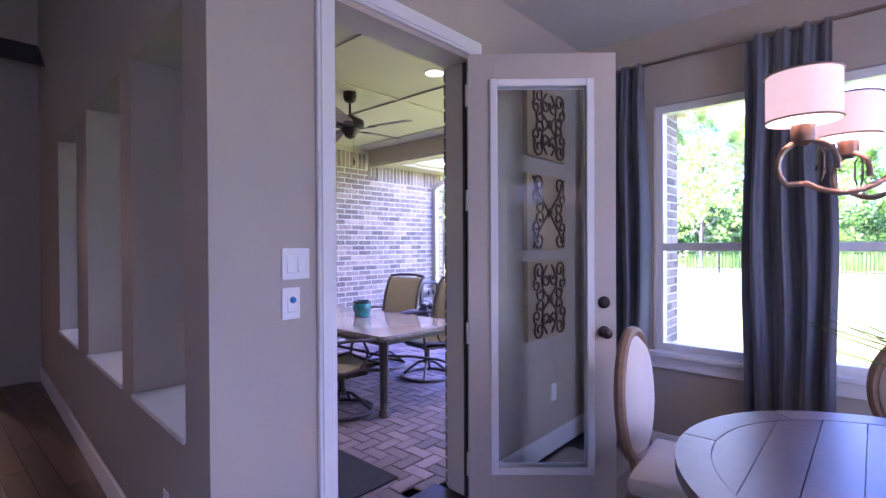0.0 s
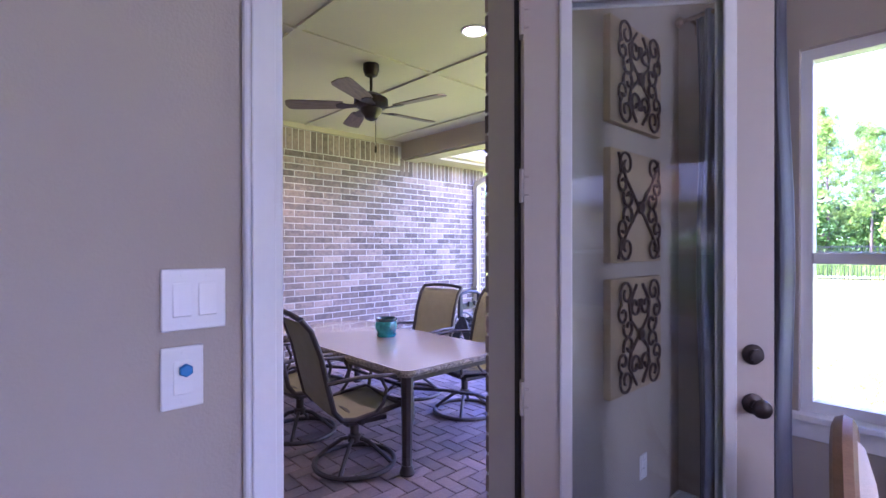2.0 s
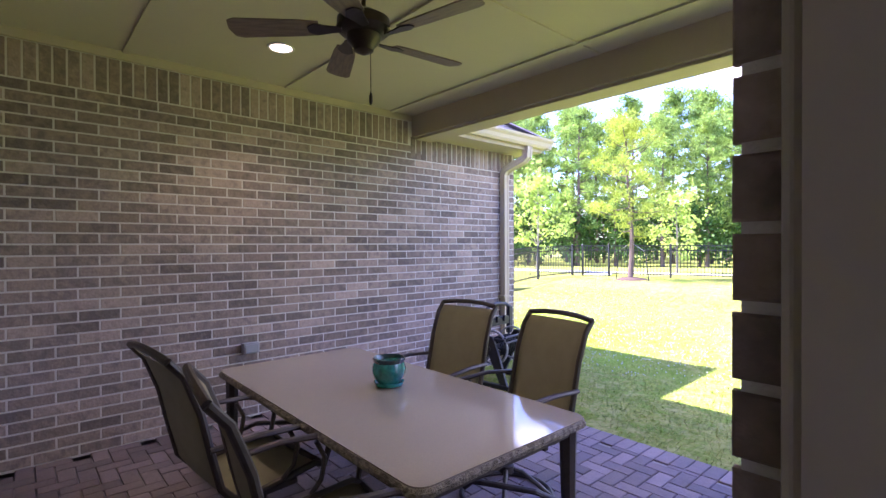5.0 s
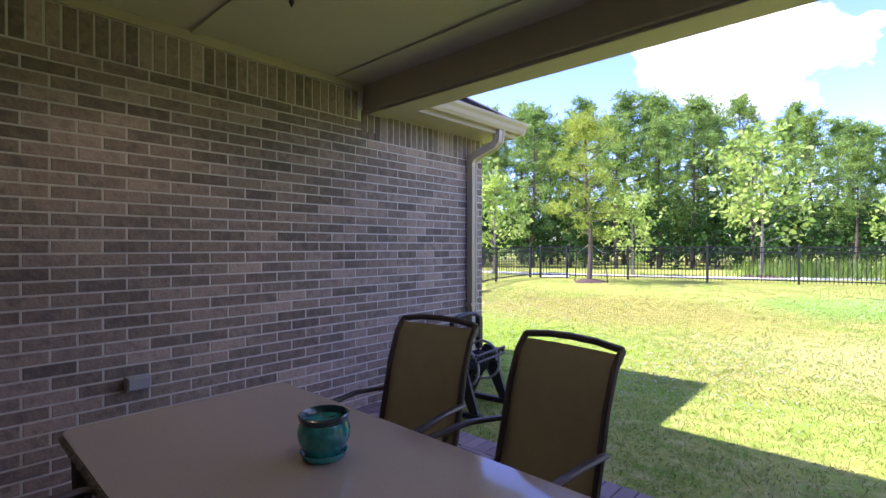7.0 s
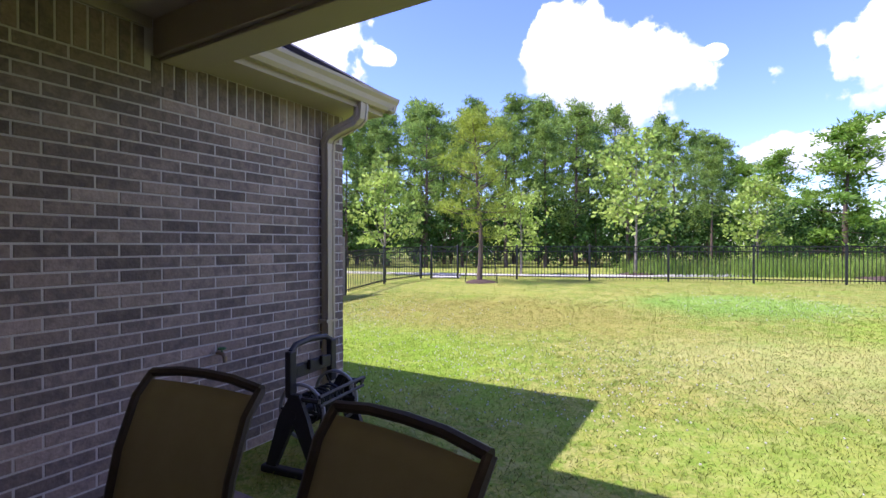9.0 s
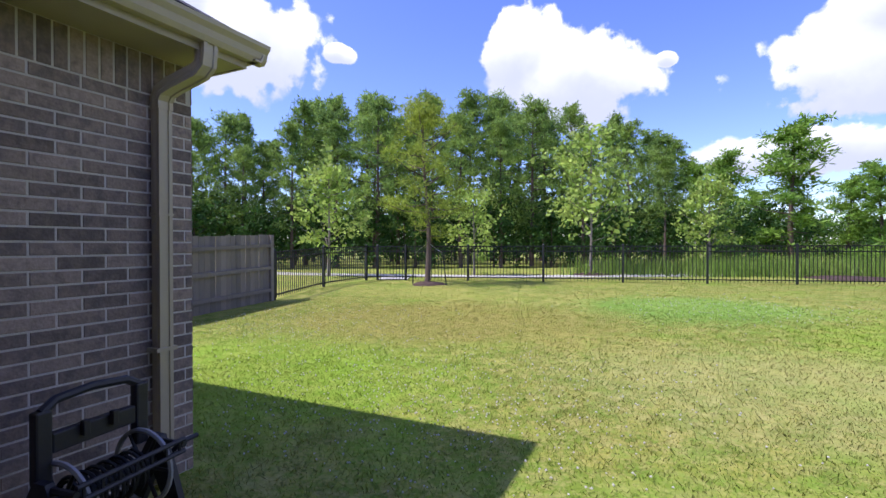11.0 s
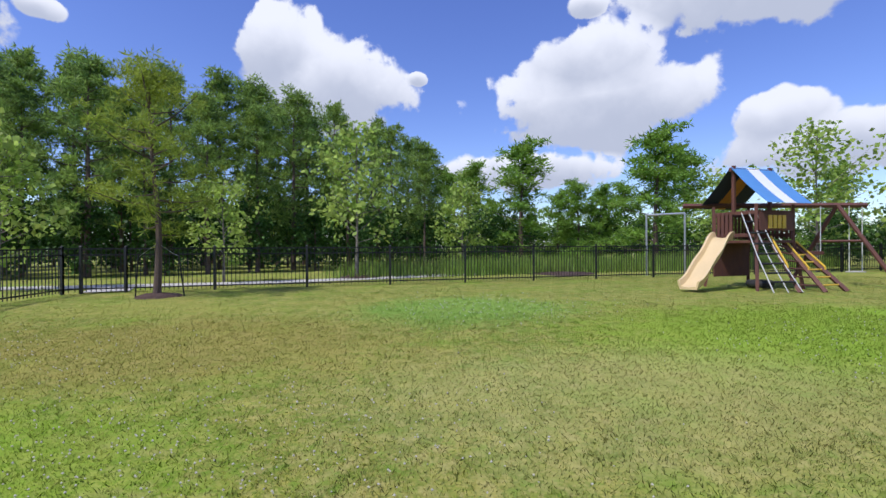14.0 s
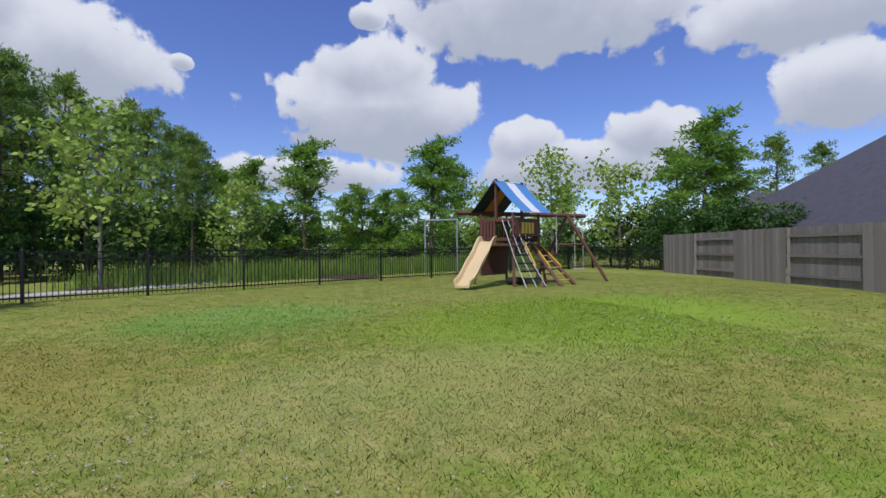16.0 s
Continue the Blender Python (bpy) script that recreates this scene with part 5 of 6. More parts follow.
# ---- yard: cedar fences ----
def cedar_fence(name, p0, p1, height, label, flip_every, facing):
    """Board fence from p0 to p1; sections alternate between boards in front and rails in front. facing: side of the yard."""
    f = tagged(empty(name), label, "fence")
    p0, p1 = Vector(p0), Vector(p1)
    d = (p1 - p0).normalized()
    nrm = Vector((-d.y, d.x, 0)) * facing
    L = (p1 - p0).length
    rot = math.degrees(math.atan2(d.y, d.x))
    board = Mesh().add([(-0.069, -0.009, 0), (0.069, -0.009, 0), (0.069, 0.009, 0), (-0.069, 0.009, 0), (-0.069, -0.009, height), (0.069, -0.009, height), (0.069, 0.009, height), (-0.069, 0.009, height)],
                       [(0, 3, 2, 1), (4, 5, 6, 7), (0, 1, 5, 4), (1, 2, 6, 5), (2, 3, 7, 6), (3, 0, 4, 7)]).data("board", CEDAR)
    s = 0.07
    while s < L:
        sec = int(s / flip_every)
        side = 0.045 if sec % 2 == 0 else -0.045
        q = p0 + d * s + nrm * side
        part("board", board, CEDAR, f, "", False, pose(q.x, q.y, gz(q.x, q.y) - 0.01 + rng.uniform(-0.012, 0.012), rng.uniform(-0.4, 0.4), rng.uniform(-0.4, 0.4), rot))
        s += 0.144
    k = 0
    s = 0.0
    while s < L - 0.3:
        e = min(s + flip_every, L)
        for z in (0.28, height * 0.5, height - 0.28):
            a, b = p0 + d * s, p0 + d * e
            g0, g1 = gz(a.x, a.y), gz(b.x, b.y)
            me = Mesh().plate([a + nrm * 0.03 + Vector((0, 0, g0 + z - 0.045)), b + nrm * 0.03 + Vector((0, 0, g1 + z - 0.045)), b + nrm * 0.03 + Vector((0, 0, g1 + z + 0.045)), a + nrm * 0.03 + Vector((0, 0, g0 + z + 0.045))], -nrm * 0.06)
            part("rail", me, CEDAR, f)
        s = e
    for s in np.arange(0.05, L, flip_every):
        a = p0 + d * s
        part("post", Mesh().box((a.x - 0.045, a.y - 0.045, gz(a.x, a.y) - 0.1), (a.x + 0.045, a.y + 0.045, gz(a.x, a.y) + height - 0.02)), CEDAR, f)


cedar_fence("wooden_fence", (-6.15, 15.4, 0), (-5.5, 5.0, 0), 1.68, "weathered grey cedar board fence beside the house", 2.44, -1)
cedar_fence("wooden_fence", (22.6, 23.6, 0), (9.9, -2.85, 0), 1.78, "weathered grey cedar board fence towards the neighbour", 2.65, -1)


# ---- black metal fence ----
def metal_fence(name, pts, label, gate=None):
    """Posts at the points, with three rails and pickets between."""
    f = tagged(empty(name), label, "fence")
    h = 1.22
    post = Mesh().box((-0.034, -0.034, -0.1), (0.034, 0.034, h + 0.05)).add([(-0.042, -0.042, h + 0.05), (0.042, -0.042, h + 0.05), (0.042, 0.042, h + 0.05), (-0.042, 0.042, h + 0.05), (0, 0, h + 0.09)], [(0, 1, 4), (1, 2, 4), (2, 3, 4), (3, 0, 4), (3, 2, 1, 0)]).data("post", FENCE)
    picket = Mesh().box((-0.009, -0.009, 0.05), (0.009, 0.009, h - 0.01)).data("picket", FENCE)
    for i, (x, y) in enumerate(pts):
        part("post", post, FENCE, f, "", False, pose(x, y, gz(x, y)))
    for (x0, y0), (x1, y1) in zip(pts, pts[1:]):
        a, b = Vector((x0, y0, gz(x0, y0))), Vector((x1, y1, gz(x1, y1)))
        d = b - a
        n = max(2, round(d.length / 0.115))
        rot = math.degrees(math.atan2(d.y, d.x))
        for z in (0.13, h - 0.17, h):
            me = Mesh()
            off = Vector((-d.y, d.x, 0)).normalized() * 0.016
            me.plate([a + off + Vector((0, 0, z - 0.018)), b + off + Vector((0, 0, z - 0.018)), b + off + Vector((0, 0, z + 0.018)), a + off + Vector((0, 0, z + 0.018))], -2 * off)
            part("rail", me, FENCE, f)
        for i in range(1, n):
            p = a + d * (i / n)
            part("picket", picket, FENCE, f, "", False, pose(p.x, p.y, p.z, 0, 0, rot))
    return f


LDIR = Vector((11.41 + 3.59, 26.2 - 22.0, 0)).normalized()
Q0 = Vector((-3.6, 22.0, 0))
main = [(-5.73, 21.3)] + [tuple((Q0 + LDIR * (2.6 * i))[:2]) for i in range(0, 12)]
metal_fence("metal_fence", main[:7], "black metal picket fence along the back of the lawn")
metal_fence("metal_fence", main[6:], "black metal picket fence behind the play set")
metal_fence("metal_fence", [(-6.2, 15.5), (-6.95, 18.3), (-7.05, 20.75)], "black metal picket fence along the side of the lawn")
metal_fence("metal_fence", [main[-1], (23.2, 26.4), (22.7, 23.7)], "black metal picket fence at the far corner of the lawn")
gate = metal_fence("metal_gate", [(-7.05, 20.75), (-6.72, 20.98), (-5.73, 21.3)], "black metal garden gate in the picket fence")
gate["category"] = "gate"


def strip(name, pts, w, material, label, cat, lift=0.02):
    me = Mesh()
    for i, (x, y) in enumerate(pts):
        d = (Vector(pts[min(i + 1, len(pts) - 1)]) - Vector(pts[max(i - 1, 0)])).normalized()
        for s in (-1, 1):
            me.v.append((x - d.y * s * w / 2, y + d.x * s * w / 2, gz(x, y) + lift))
        for s in (-1, 1):
            me.v.append((x - d.y * s * w / 2, y + d.x * s * w / 2, gz(x, y) - 0.1))
    for i in range(len(pts) - 1):
        a, b = i * 4, i * 4 + 4
        me.f += [(a, b, b + 1, a + 1), (a, a + 2, b + 2, b), (a + 1, b + 1, b + 3, a + 3)]
    solid(name, me, material, label, cat, "structure")


strip("path", [(-40, 21.0), (-12, 22.6), (-8, 23.4), (-4, 24.4), (0, 26.4), (4, 29.0), (9, 33.0)], 1.3, CONCRETE, "pale concrete footpath behind the fence", "path")
strip("path_gate", [(-6.3, 21.3), (-6.9, 22.6), (-7.2, 23.2)], 1.1, CONCRETE, "pale concrete pad at the gate", "path", 0.03)


def mulch_bed(x, y, r, label):
    me = Mesh()
    n = 20
    for k, (f, z) in enumerate(((1.0, -0.02), (0.75, 0.05), (0.4, 0.09), (0.05, 0.10))):
        for i in range(n):
            a = 2 * math.pi * i / n
            rr = r * f * (1 + 0.12 * math.sin(3 * a + k) + rng.uniform(-0.05, 0.05))
            me.v.append((x + rr * math.cos(a), y + rr * math.sin(a) * 0.9, gz(x, y) + z + rng.uniform(-0.01, 0.01)))
    me.f = [(j * n + i, j * n + (i + 1) % n, (j + 1) * n + (i + 1) % n, (j + 1) * n + i) for j in range(3) for i in range(n)] + [tuple(range(3 * n, 4 * n))]
    solid("mulch_bed", me, MULCH, label, "mulch bed")


mulch_bed(-4.2, 20.1, 0.62, "dark mulch mound round the foot of a young pine")
mulch_bed(-0.2, 27.2, 1.0, "dark mulch bed round a young tree behind the fence")
mulch_bed(8.6, 29.0, 1.6, "dark mulch bed behind the black fence")


# ---- trees ----
def needle_tufts(pts, rnd, per, ln, wid):
    """Sprays of needles: thin triangles about each point."""
    v, f = [], []
    for p in pts:
        for _ in range(per):
            d = Vector((rnd.gauss(0, 1), rnd.gauss(0, 1), rnd.gauss(0.35, 0.9))).normalized()
            s = d.cross(Vector((rnd.gauss(0, 1), rnd.gauss(0, 1), rnd.gauss(0, 1)))).normalized() * wid
            l = ln * rnd.uniform(0.6, 1.2)
            b = p + d * 0.02
            o = len(v)
            v += [tuple(b - s * 0.5), tuple(b + d * l * 0.5 + s), tuple(b + d * l), tuple(b + d * l * 0.5 - s)]
            f.append((o, o + 1, o + 2, o + 3))
    return v, f


def make_pine(seed, h, bare, spread, tufts, pad, per, ln, wid, leaf, label, group="", cone=False):
    rnd = random.Random(seed)
    t = tagged(empty("pine_tree"), label, "tree", group)
    lean = rnd.uniform(-0.03, 0.03) * h
    trunk = [(lean * k * k + 0.05 * math.sin(k * 7 + seed), 0.04 * math.sin(k * 5 + seed), h * k) for k in np.linspace(0, 1, 9)]
    r0 = 0.012 * h + 0.03
    tm = Mesh().tube(trunk, [r0 * (1 - 0.93 * k) for k in np.linspace(0, 1, 9)], 8)
    pts = []
    limbs = Mesh()
    n = int(16 + h * 2.3)
    for i in range(n):
        q = ((i + 0.5) / n) ** 0.85
        k = bare + (0.975 - bare) * q
        z = h * k
        prof = 0.50 + 0.50 * math.sin(math.pi * (0.12 + 0.62 * q)) if q < 0.55 else 1.0 - 0.80 * (q - 0.55) / 0.45
        if cone:
            prof = 1.05 - 0.88 * q
        ln_b = spread * prof * rnd.choice((0.5, 0.75, 0.9, 1.0, 1.15))
        a = i * 2.399 + rnd.uniform(-0.6, 0.6)
        base = Vector((lean * k * k, 0, z))
        rise = rnd.uniform(-0.05, 0.35) + 0.75 * q * q
        tip = base + Vector((math.cos(a) * ln_b, math.sin(a) * ln_b, ln_b * rise))
        mid = base.lerp(tip, 0.5) - Vector((0, 0, 0.07 * ln_b))
        limbs.tube([base, mid, tip], [0.02 + 0.004 * h * (1 - q) * 0.5, 0.016, 0.006], 5)
        # foliage sits in separate pads towards the end of each limb
        for _ in range(rnd.choice((2, 2, 3))):
            c = base.lerp(tip, rnd.uniform(0.45, 1.0)) + Vector((rnd.gauss(0, 0.16 * ln_b), rnd.gauss(0, 0.16 * ln_b), rnd.gauss(0.05, 0.07 * ln_b)))
            rad = pad * rnd.uniform(0.7, 1.25)
            for _ in range(tufts):
                pts.append(c + Vector((rnd.gauss(0, rad), rnd.gauss(0, rad), rnd.gauss(0.0, rad * 0.55))))
    for i in range(4 * tufts):
        pts.append(Vector((lean + rnd.gauss(0, pad * 0.7), rnd.gauss(0, pad * 0.7), h * 0.97 + rnd.gauss(-0.3 * pad, pad))))
    v, f = needle_tufts(pts, rnd, per, ln, wid)
    part("trunk", tm, BARK, t, "", True)
    part("branchwork", limbs, BARK, t)
    cm = Mesh()
    cm.v, cm.f = v, f
    part("crown", cm, leaf, t)
    return t


def make_leafy(seed, h, r, base_z, n_limb, leaves, size, leaf, label, name="leafy_tree", bark=None):
    rnd = random.Random(seed)
    t = tagged(empty(name), label, "tree" if name.endswith("tree") else "shrub")
    tm = Mesh().tube([(0, 0, 0), (0.03, 0.02, h * 0.4), (0.0, 0.05, h * 0.75), (0.03, 0, h * 0.97)], [0.045 + 0.005 * h, 0.04, 0.025, 0.008], 8)
    part("trunk", tm, bark or BARKL, t, "", True)
    limbs, v, f = Mesh(), [], []
    for i in range(n_limb):
        k = base_z + (0.97 - base_z) * (i / n_limb)
        q = i / n_limb
        a = i * 2.399 + rnd.uniform(-0.4, 0.4)
        l = r * (0.55 + 0.45 * math.sin(math.pi * (0.15 + 0.7 * q))) * (1 - 0.55 * q) * rnd.uniform(0.6, 1.25)
        b = Vector((0.02, 0.03, h * k))
        tip = b + Vector((math.cos(a) * l, math.sin(a) * l, l * rnd.uniform(0.25, 0.9)))
        limbs.tube([b, b.lerp(tip, 0.5) + Vector((0, 0, -0.03)), tip], [0.016, 0.011, 0.004], 5)
        clumps = [b.lerp(tip, rnd.uniform(0.35, 1.05)) + Vector((rnd.gauss(0, 0.16 * r), rnd.gauss(0, 0.16 * r), rnd.gauss(0, 0.12 * r))) for _ in range(5)]
        for c in clumps:
            for _ in range(leaves):
                p = c + Vector((rnd.gauss(0, 0.10 * r), rnd.gauss(0, 0.10 * r), rnd.gauss(0, 0.08 * r)))
                u = Vector((rnd.gauss(0, 1), rnd.gauss(0, 1), rnd.gauss(-0.3, 0.7))).normalized()
                w = u.cross(Vector((rnd.gauss(0, 1), rnd.gauss(0, 1), rnd.gauss(0, 1)))).normalized()
                s = size * rnd.uniform(0.6, 1.3)
                o = len(v)
                v += [tuple(p), tuple(p + u * s * 0.5 + w * s * 0.38), tuple(p + u * s), tuple(p + u * s * 0.5 - w * s * 0.38)]
                f.append((o, o + 1, o + 2, o + 3))
    part("branchwork", limbs, bark or BARKL, t)
    cm = Mesh()
    cm.v, cm.f = v, f
    part("crown", cm, leaf, t)
    return t


def at(ob, x, y, rz=0.0, s=1.0):
    ob.matrix_basis = pose(x, y, gz(x, y) - 0.03, 0, 0, rz) @ Matrix.Scale(s, 4)


def again(ob, x, y, rz, s):
    c = copy_thing(ob, pose(x, y, gz(x, y) - 0.05, 0, 0, rz))
    c.scale = (s, s, s)
    return c


PINE_LABEL = "tall slender loblolly pine in the wood behind the fence"
pines = [make_pine(11 + i, h, b, sp, 7, 0.24, 10, 0.35, 0.033, PINE, PINE_LABEL, "pine wood") for i, (h, b, sp) in enumerate(((12.6, 0.34, 2.2), (11.8, 0.28, 2.0), (13.4, 0.46, 2.1), (10.6, 0.20, 2.0)))]
bushy = make_pine(77, 7.0, 0.05, 2.0, 9, 0.27, 9, 0.30, 0.034, PINEB, "open-grown bright green pine beyond the meadow", "", True)
HEIGHTS = (12.6, 11.8, 13.4, 10.6)
# outline of the wood against the sky: bearing and elevation of its tops, in degrees
TOPS = ((-75, 13.0), (-55, 14.0), (-47, 16.2), (-37, 17.6), (-25, 18.6), (-14, 17.0), (-5, 14.6), (-1, 12.3), (3, 9.5))
r2 = random.Random(5)
EYE0 = Vector((2.6, 7.6, 0))


def spot(az, dist):
    return EYE0.x + dist * math.sin(radians(az)), EYE0.y + dist * math.cos(radians(az))


wood = []
for row, dist in enumerate((27.0, 31.5, 37.0)):
    az = -70.0 + row * 1.1
    while az < 1.5 - 0.4 * row:
        b = az + r2.uniform(-0.9, 0.9)
        d = dist + r2.uniform(-1.5, 1.5)
        wood.append((b, d, (1.4 + d * math.tan(radians(float(np.interp(b, *zip(*TOPS)))))) * r2.choice((0.74, 0.84, 0.9, 0.95, 0.98))))
        az += (5.0, 4.2, 3.6)[row]
# looser trees towards the open side: bearing, distance, elevation of the top, kind
wood += [(az, d, 1.4 + d * math.tan(radians(el))) for az, d, el in ((4.9, 33, 8.9), (2.6, 38, 8.4), (11.0, 32, 11.4), (25.6, 33, 11.9), (28.5, 40, 9.3), (55.3, 33, 12.6), (57.8, 36, 9.4), (61.7, 52, 10.2), (65.2, 58, 9.2), (53.0, 38, 9.5), (17.5, 37, 6.9), (19.8, 39, 6.2), (15.2, 38, 5.8), (22.5, 46, 6.5), (32.5, 52, 6.0), (41, 50, 6.8), (7.8, 48, 5.2))]
for i, (az, dist, tall) in enumerate(wood):
    x, y = spot(az, dist)
    if i < 4:
        at(pines[i], x, y, r2.uniform(0, 360), tall / HEIGHTS[i])
    elif az == 11.0:
        at(bushy, x, y, 40, tall / 7.0)
        bushy.scale = (tall / 7.0 * 1.4, tall / 7.0 * 1.4, tall / 7.0)
    elif 1.6 < az < 60:
        k = tall / 7.0
        c = again(bushy, x, y, az * 71, k)
        c.scale = (k * 1.4, k * 1.4, k)
    else:
        again(pines[i % 4], x, y, r2.uniform(0, 360), tall / HEIGHTS[i % 4])
yp = make_pine(31, 5.7, 0.26, 1.55, 9, 0.20, 12, 0.20, 0.014, PINEY, "young yellow-green pine staked on the lawn")
at(yp, -4.2, 20.1, 30, 1.0)
stakes = tagged(empty("tree_stakes", (-4.2, 20.1, gz(-4.2, 20.1))), "two slanted metal stakes with guy wires beside a young pine", "stake")
for s in (-1, 1):
    part("stake", Mesh().tube([(s * 0.62, 0.1, -0.05), (s * 0.50, 0.05, 1.1)], 0.018, 6), FENCE, stakes)
    part("wire", Mesh().tube([(s * 0.52, 0.06, 1.0), (0, 0, 1.35)], 0.004, 4), GALV, stakes)
oak1 = make_leafy(41, 6.0, 2.2, 0.24, 30, 10, 0.22, OAKL, "young broadleaf tree with pale green leaves")
at(oak1, -0.3, 27.6)
oak2 = make_leafy(42, 4.7, 1.65, 0.20, 24, 10, 0.20, OAKL, "small young tree with pale yellow-green leaves")
at(oak2, -9.8, 22.0)
again(oak2, -4.6, 25.0, 80, 0.80)
again(oak2, 4.4, 32.0, 140, 0.98)
again(oak1, 20.3, 29.0, 60, 1.08)
again(oak2, 24.6, 28.2, 200, 1.34)
again(oak1, 17.5, 31.5, 150, 0.8)
sh1 = make_leafy(51, 3.2, 1.7, 0.05, 24, 26, 0.15, SHRUB, "dark green understory shrub at the edge of the wood", "shrub", BARK)
at(sh1, 24.6, 25.4, 10, 0.95)
for az, dist, s in ((-62, 26, 1.0), (-55, 27, 1.15), (-48, 26.5, 0.95), (-41, 27, 1.1), (-35, 26, 1.0), (-28, 25.5, 0.85), (-20, 26.5, 1.1), (-13, 27, 1.05), (-6, 27, 1.0), (0, 27.5, 0.9), (6, 28, 0.95), (-52, 31, 1.3), (-44, 31, 1.2), (-31, 31, 1.3), (-24, 31, 1.2), (-16, 31, 1.3), (-9, 31, 1.2), (-2, 32, 1.2), (9, 33, 1.1), (20, 41, 1.2), (24, 42, 1.1), (31, 43, 1.0), (35, 44, 1.2), (52, 30.5, 1.05), (55.5, 30, 1.0), (49, 31, 1.1), (58.5, 31, 1.1), (62, 32, 1.0), (46, 34, 1.1), (41, 36, 1.0), (16, 42, 1.0), (12, 38, 1.0), (27.5, 40, 0.9)):
    a = radians(az)
    again(sh1, EYE0.x + dist * math.sin(a), EYE0.y + dist * math.cos(a), az * 53, s)

again(sh1, 10.9, 1.1, 0, 0.5)
# brush closing the view low between the trunks
for k in range(34):
    az = -71 + 2.15 * k + r2.uniform(-0.6, 0.6)
    again(sh1, *spot(az, 43 + r2.uniform(-2, 2)), az * 31, r2.uniform(1.2, 1.7))
for k in range(26):
    az = 3 + 2.3 * k + r2.uniform(-0.6, 0.6)
    again(sh1, *spot(az, 52 + r2.uniform(-2, 2)), az * 31, r2.uniform(0.9, 1.3))


def tall_grass():
    """Reeds in the meadow strip behind the fence."""
    r = random.Random(9)
    me = Mesh()
    for _ in range(15000):
        u = r.random()
        x = -1.0 + 27 * u + r.gauss(0, 0.4)
        if x < 3.4 and r.random() < 0.6:
            continue
        y = 22.0 + (x + 3.6) * 0.28 + r.uniform(3.6, 9.0)
        z = gz(x, y)
        h = r.uniform(0.4, 0.95)
        a = r.uniform(0, 6.28)
        dx, dy = math.cos(a) * 0.02, math.sin(a) * 0.02
        lx, ly = r.gauss(0, 0.16), r.gauss(0, 0.16)
        o = len(me.v)
        me.v += [(x - dx, y - dy, z - 0.02), (x + dx, y + dy, z - 0.02), (x + lx, y + ly, z + h)]
        me.f.append((o, o + 1, o + 2))
    solid("tall_grass", me, REED, "tall green meadow grass behind the fence", "grass", "stuff")


tall_grass()


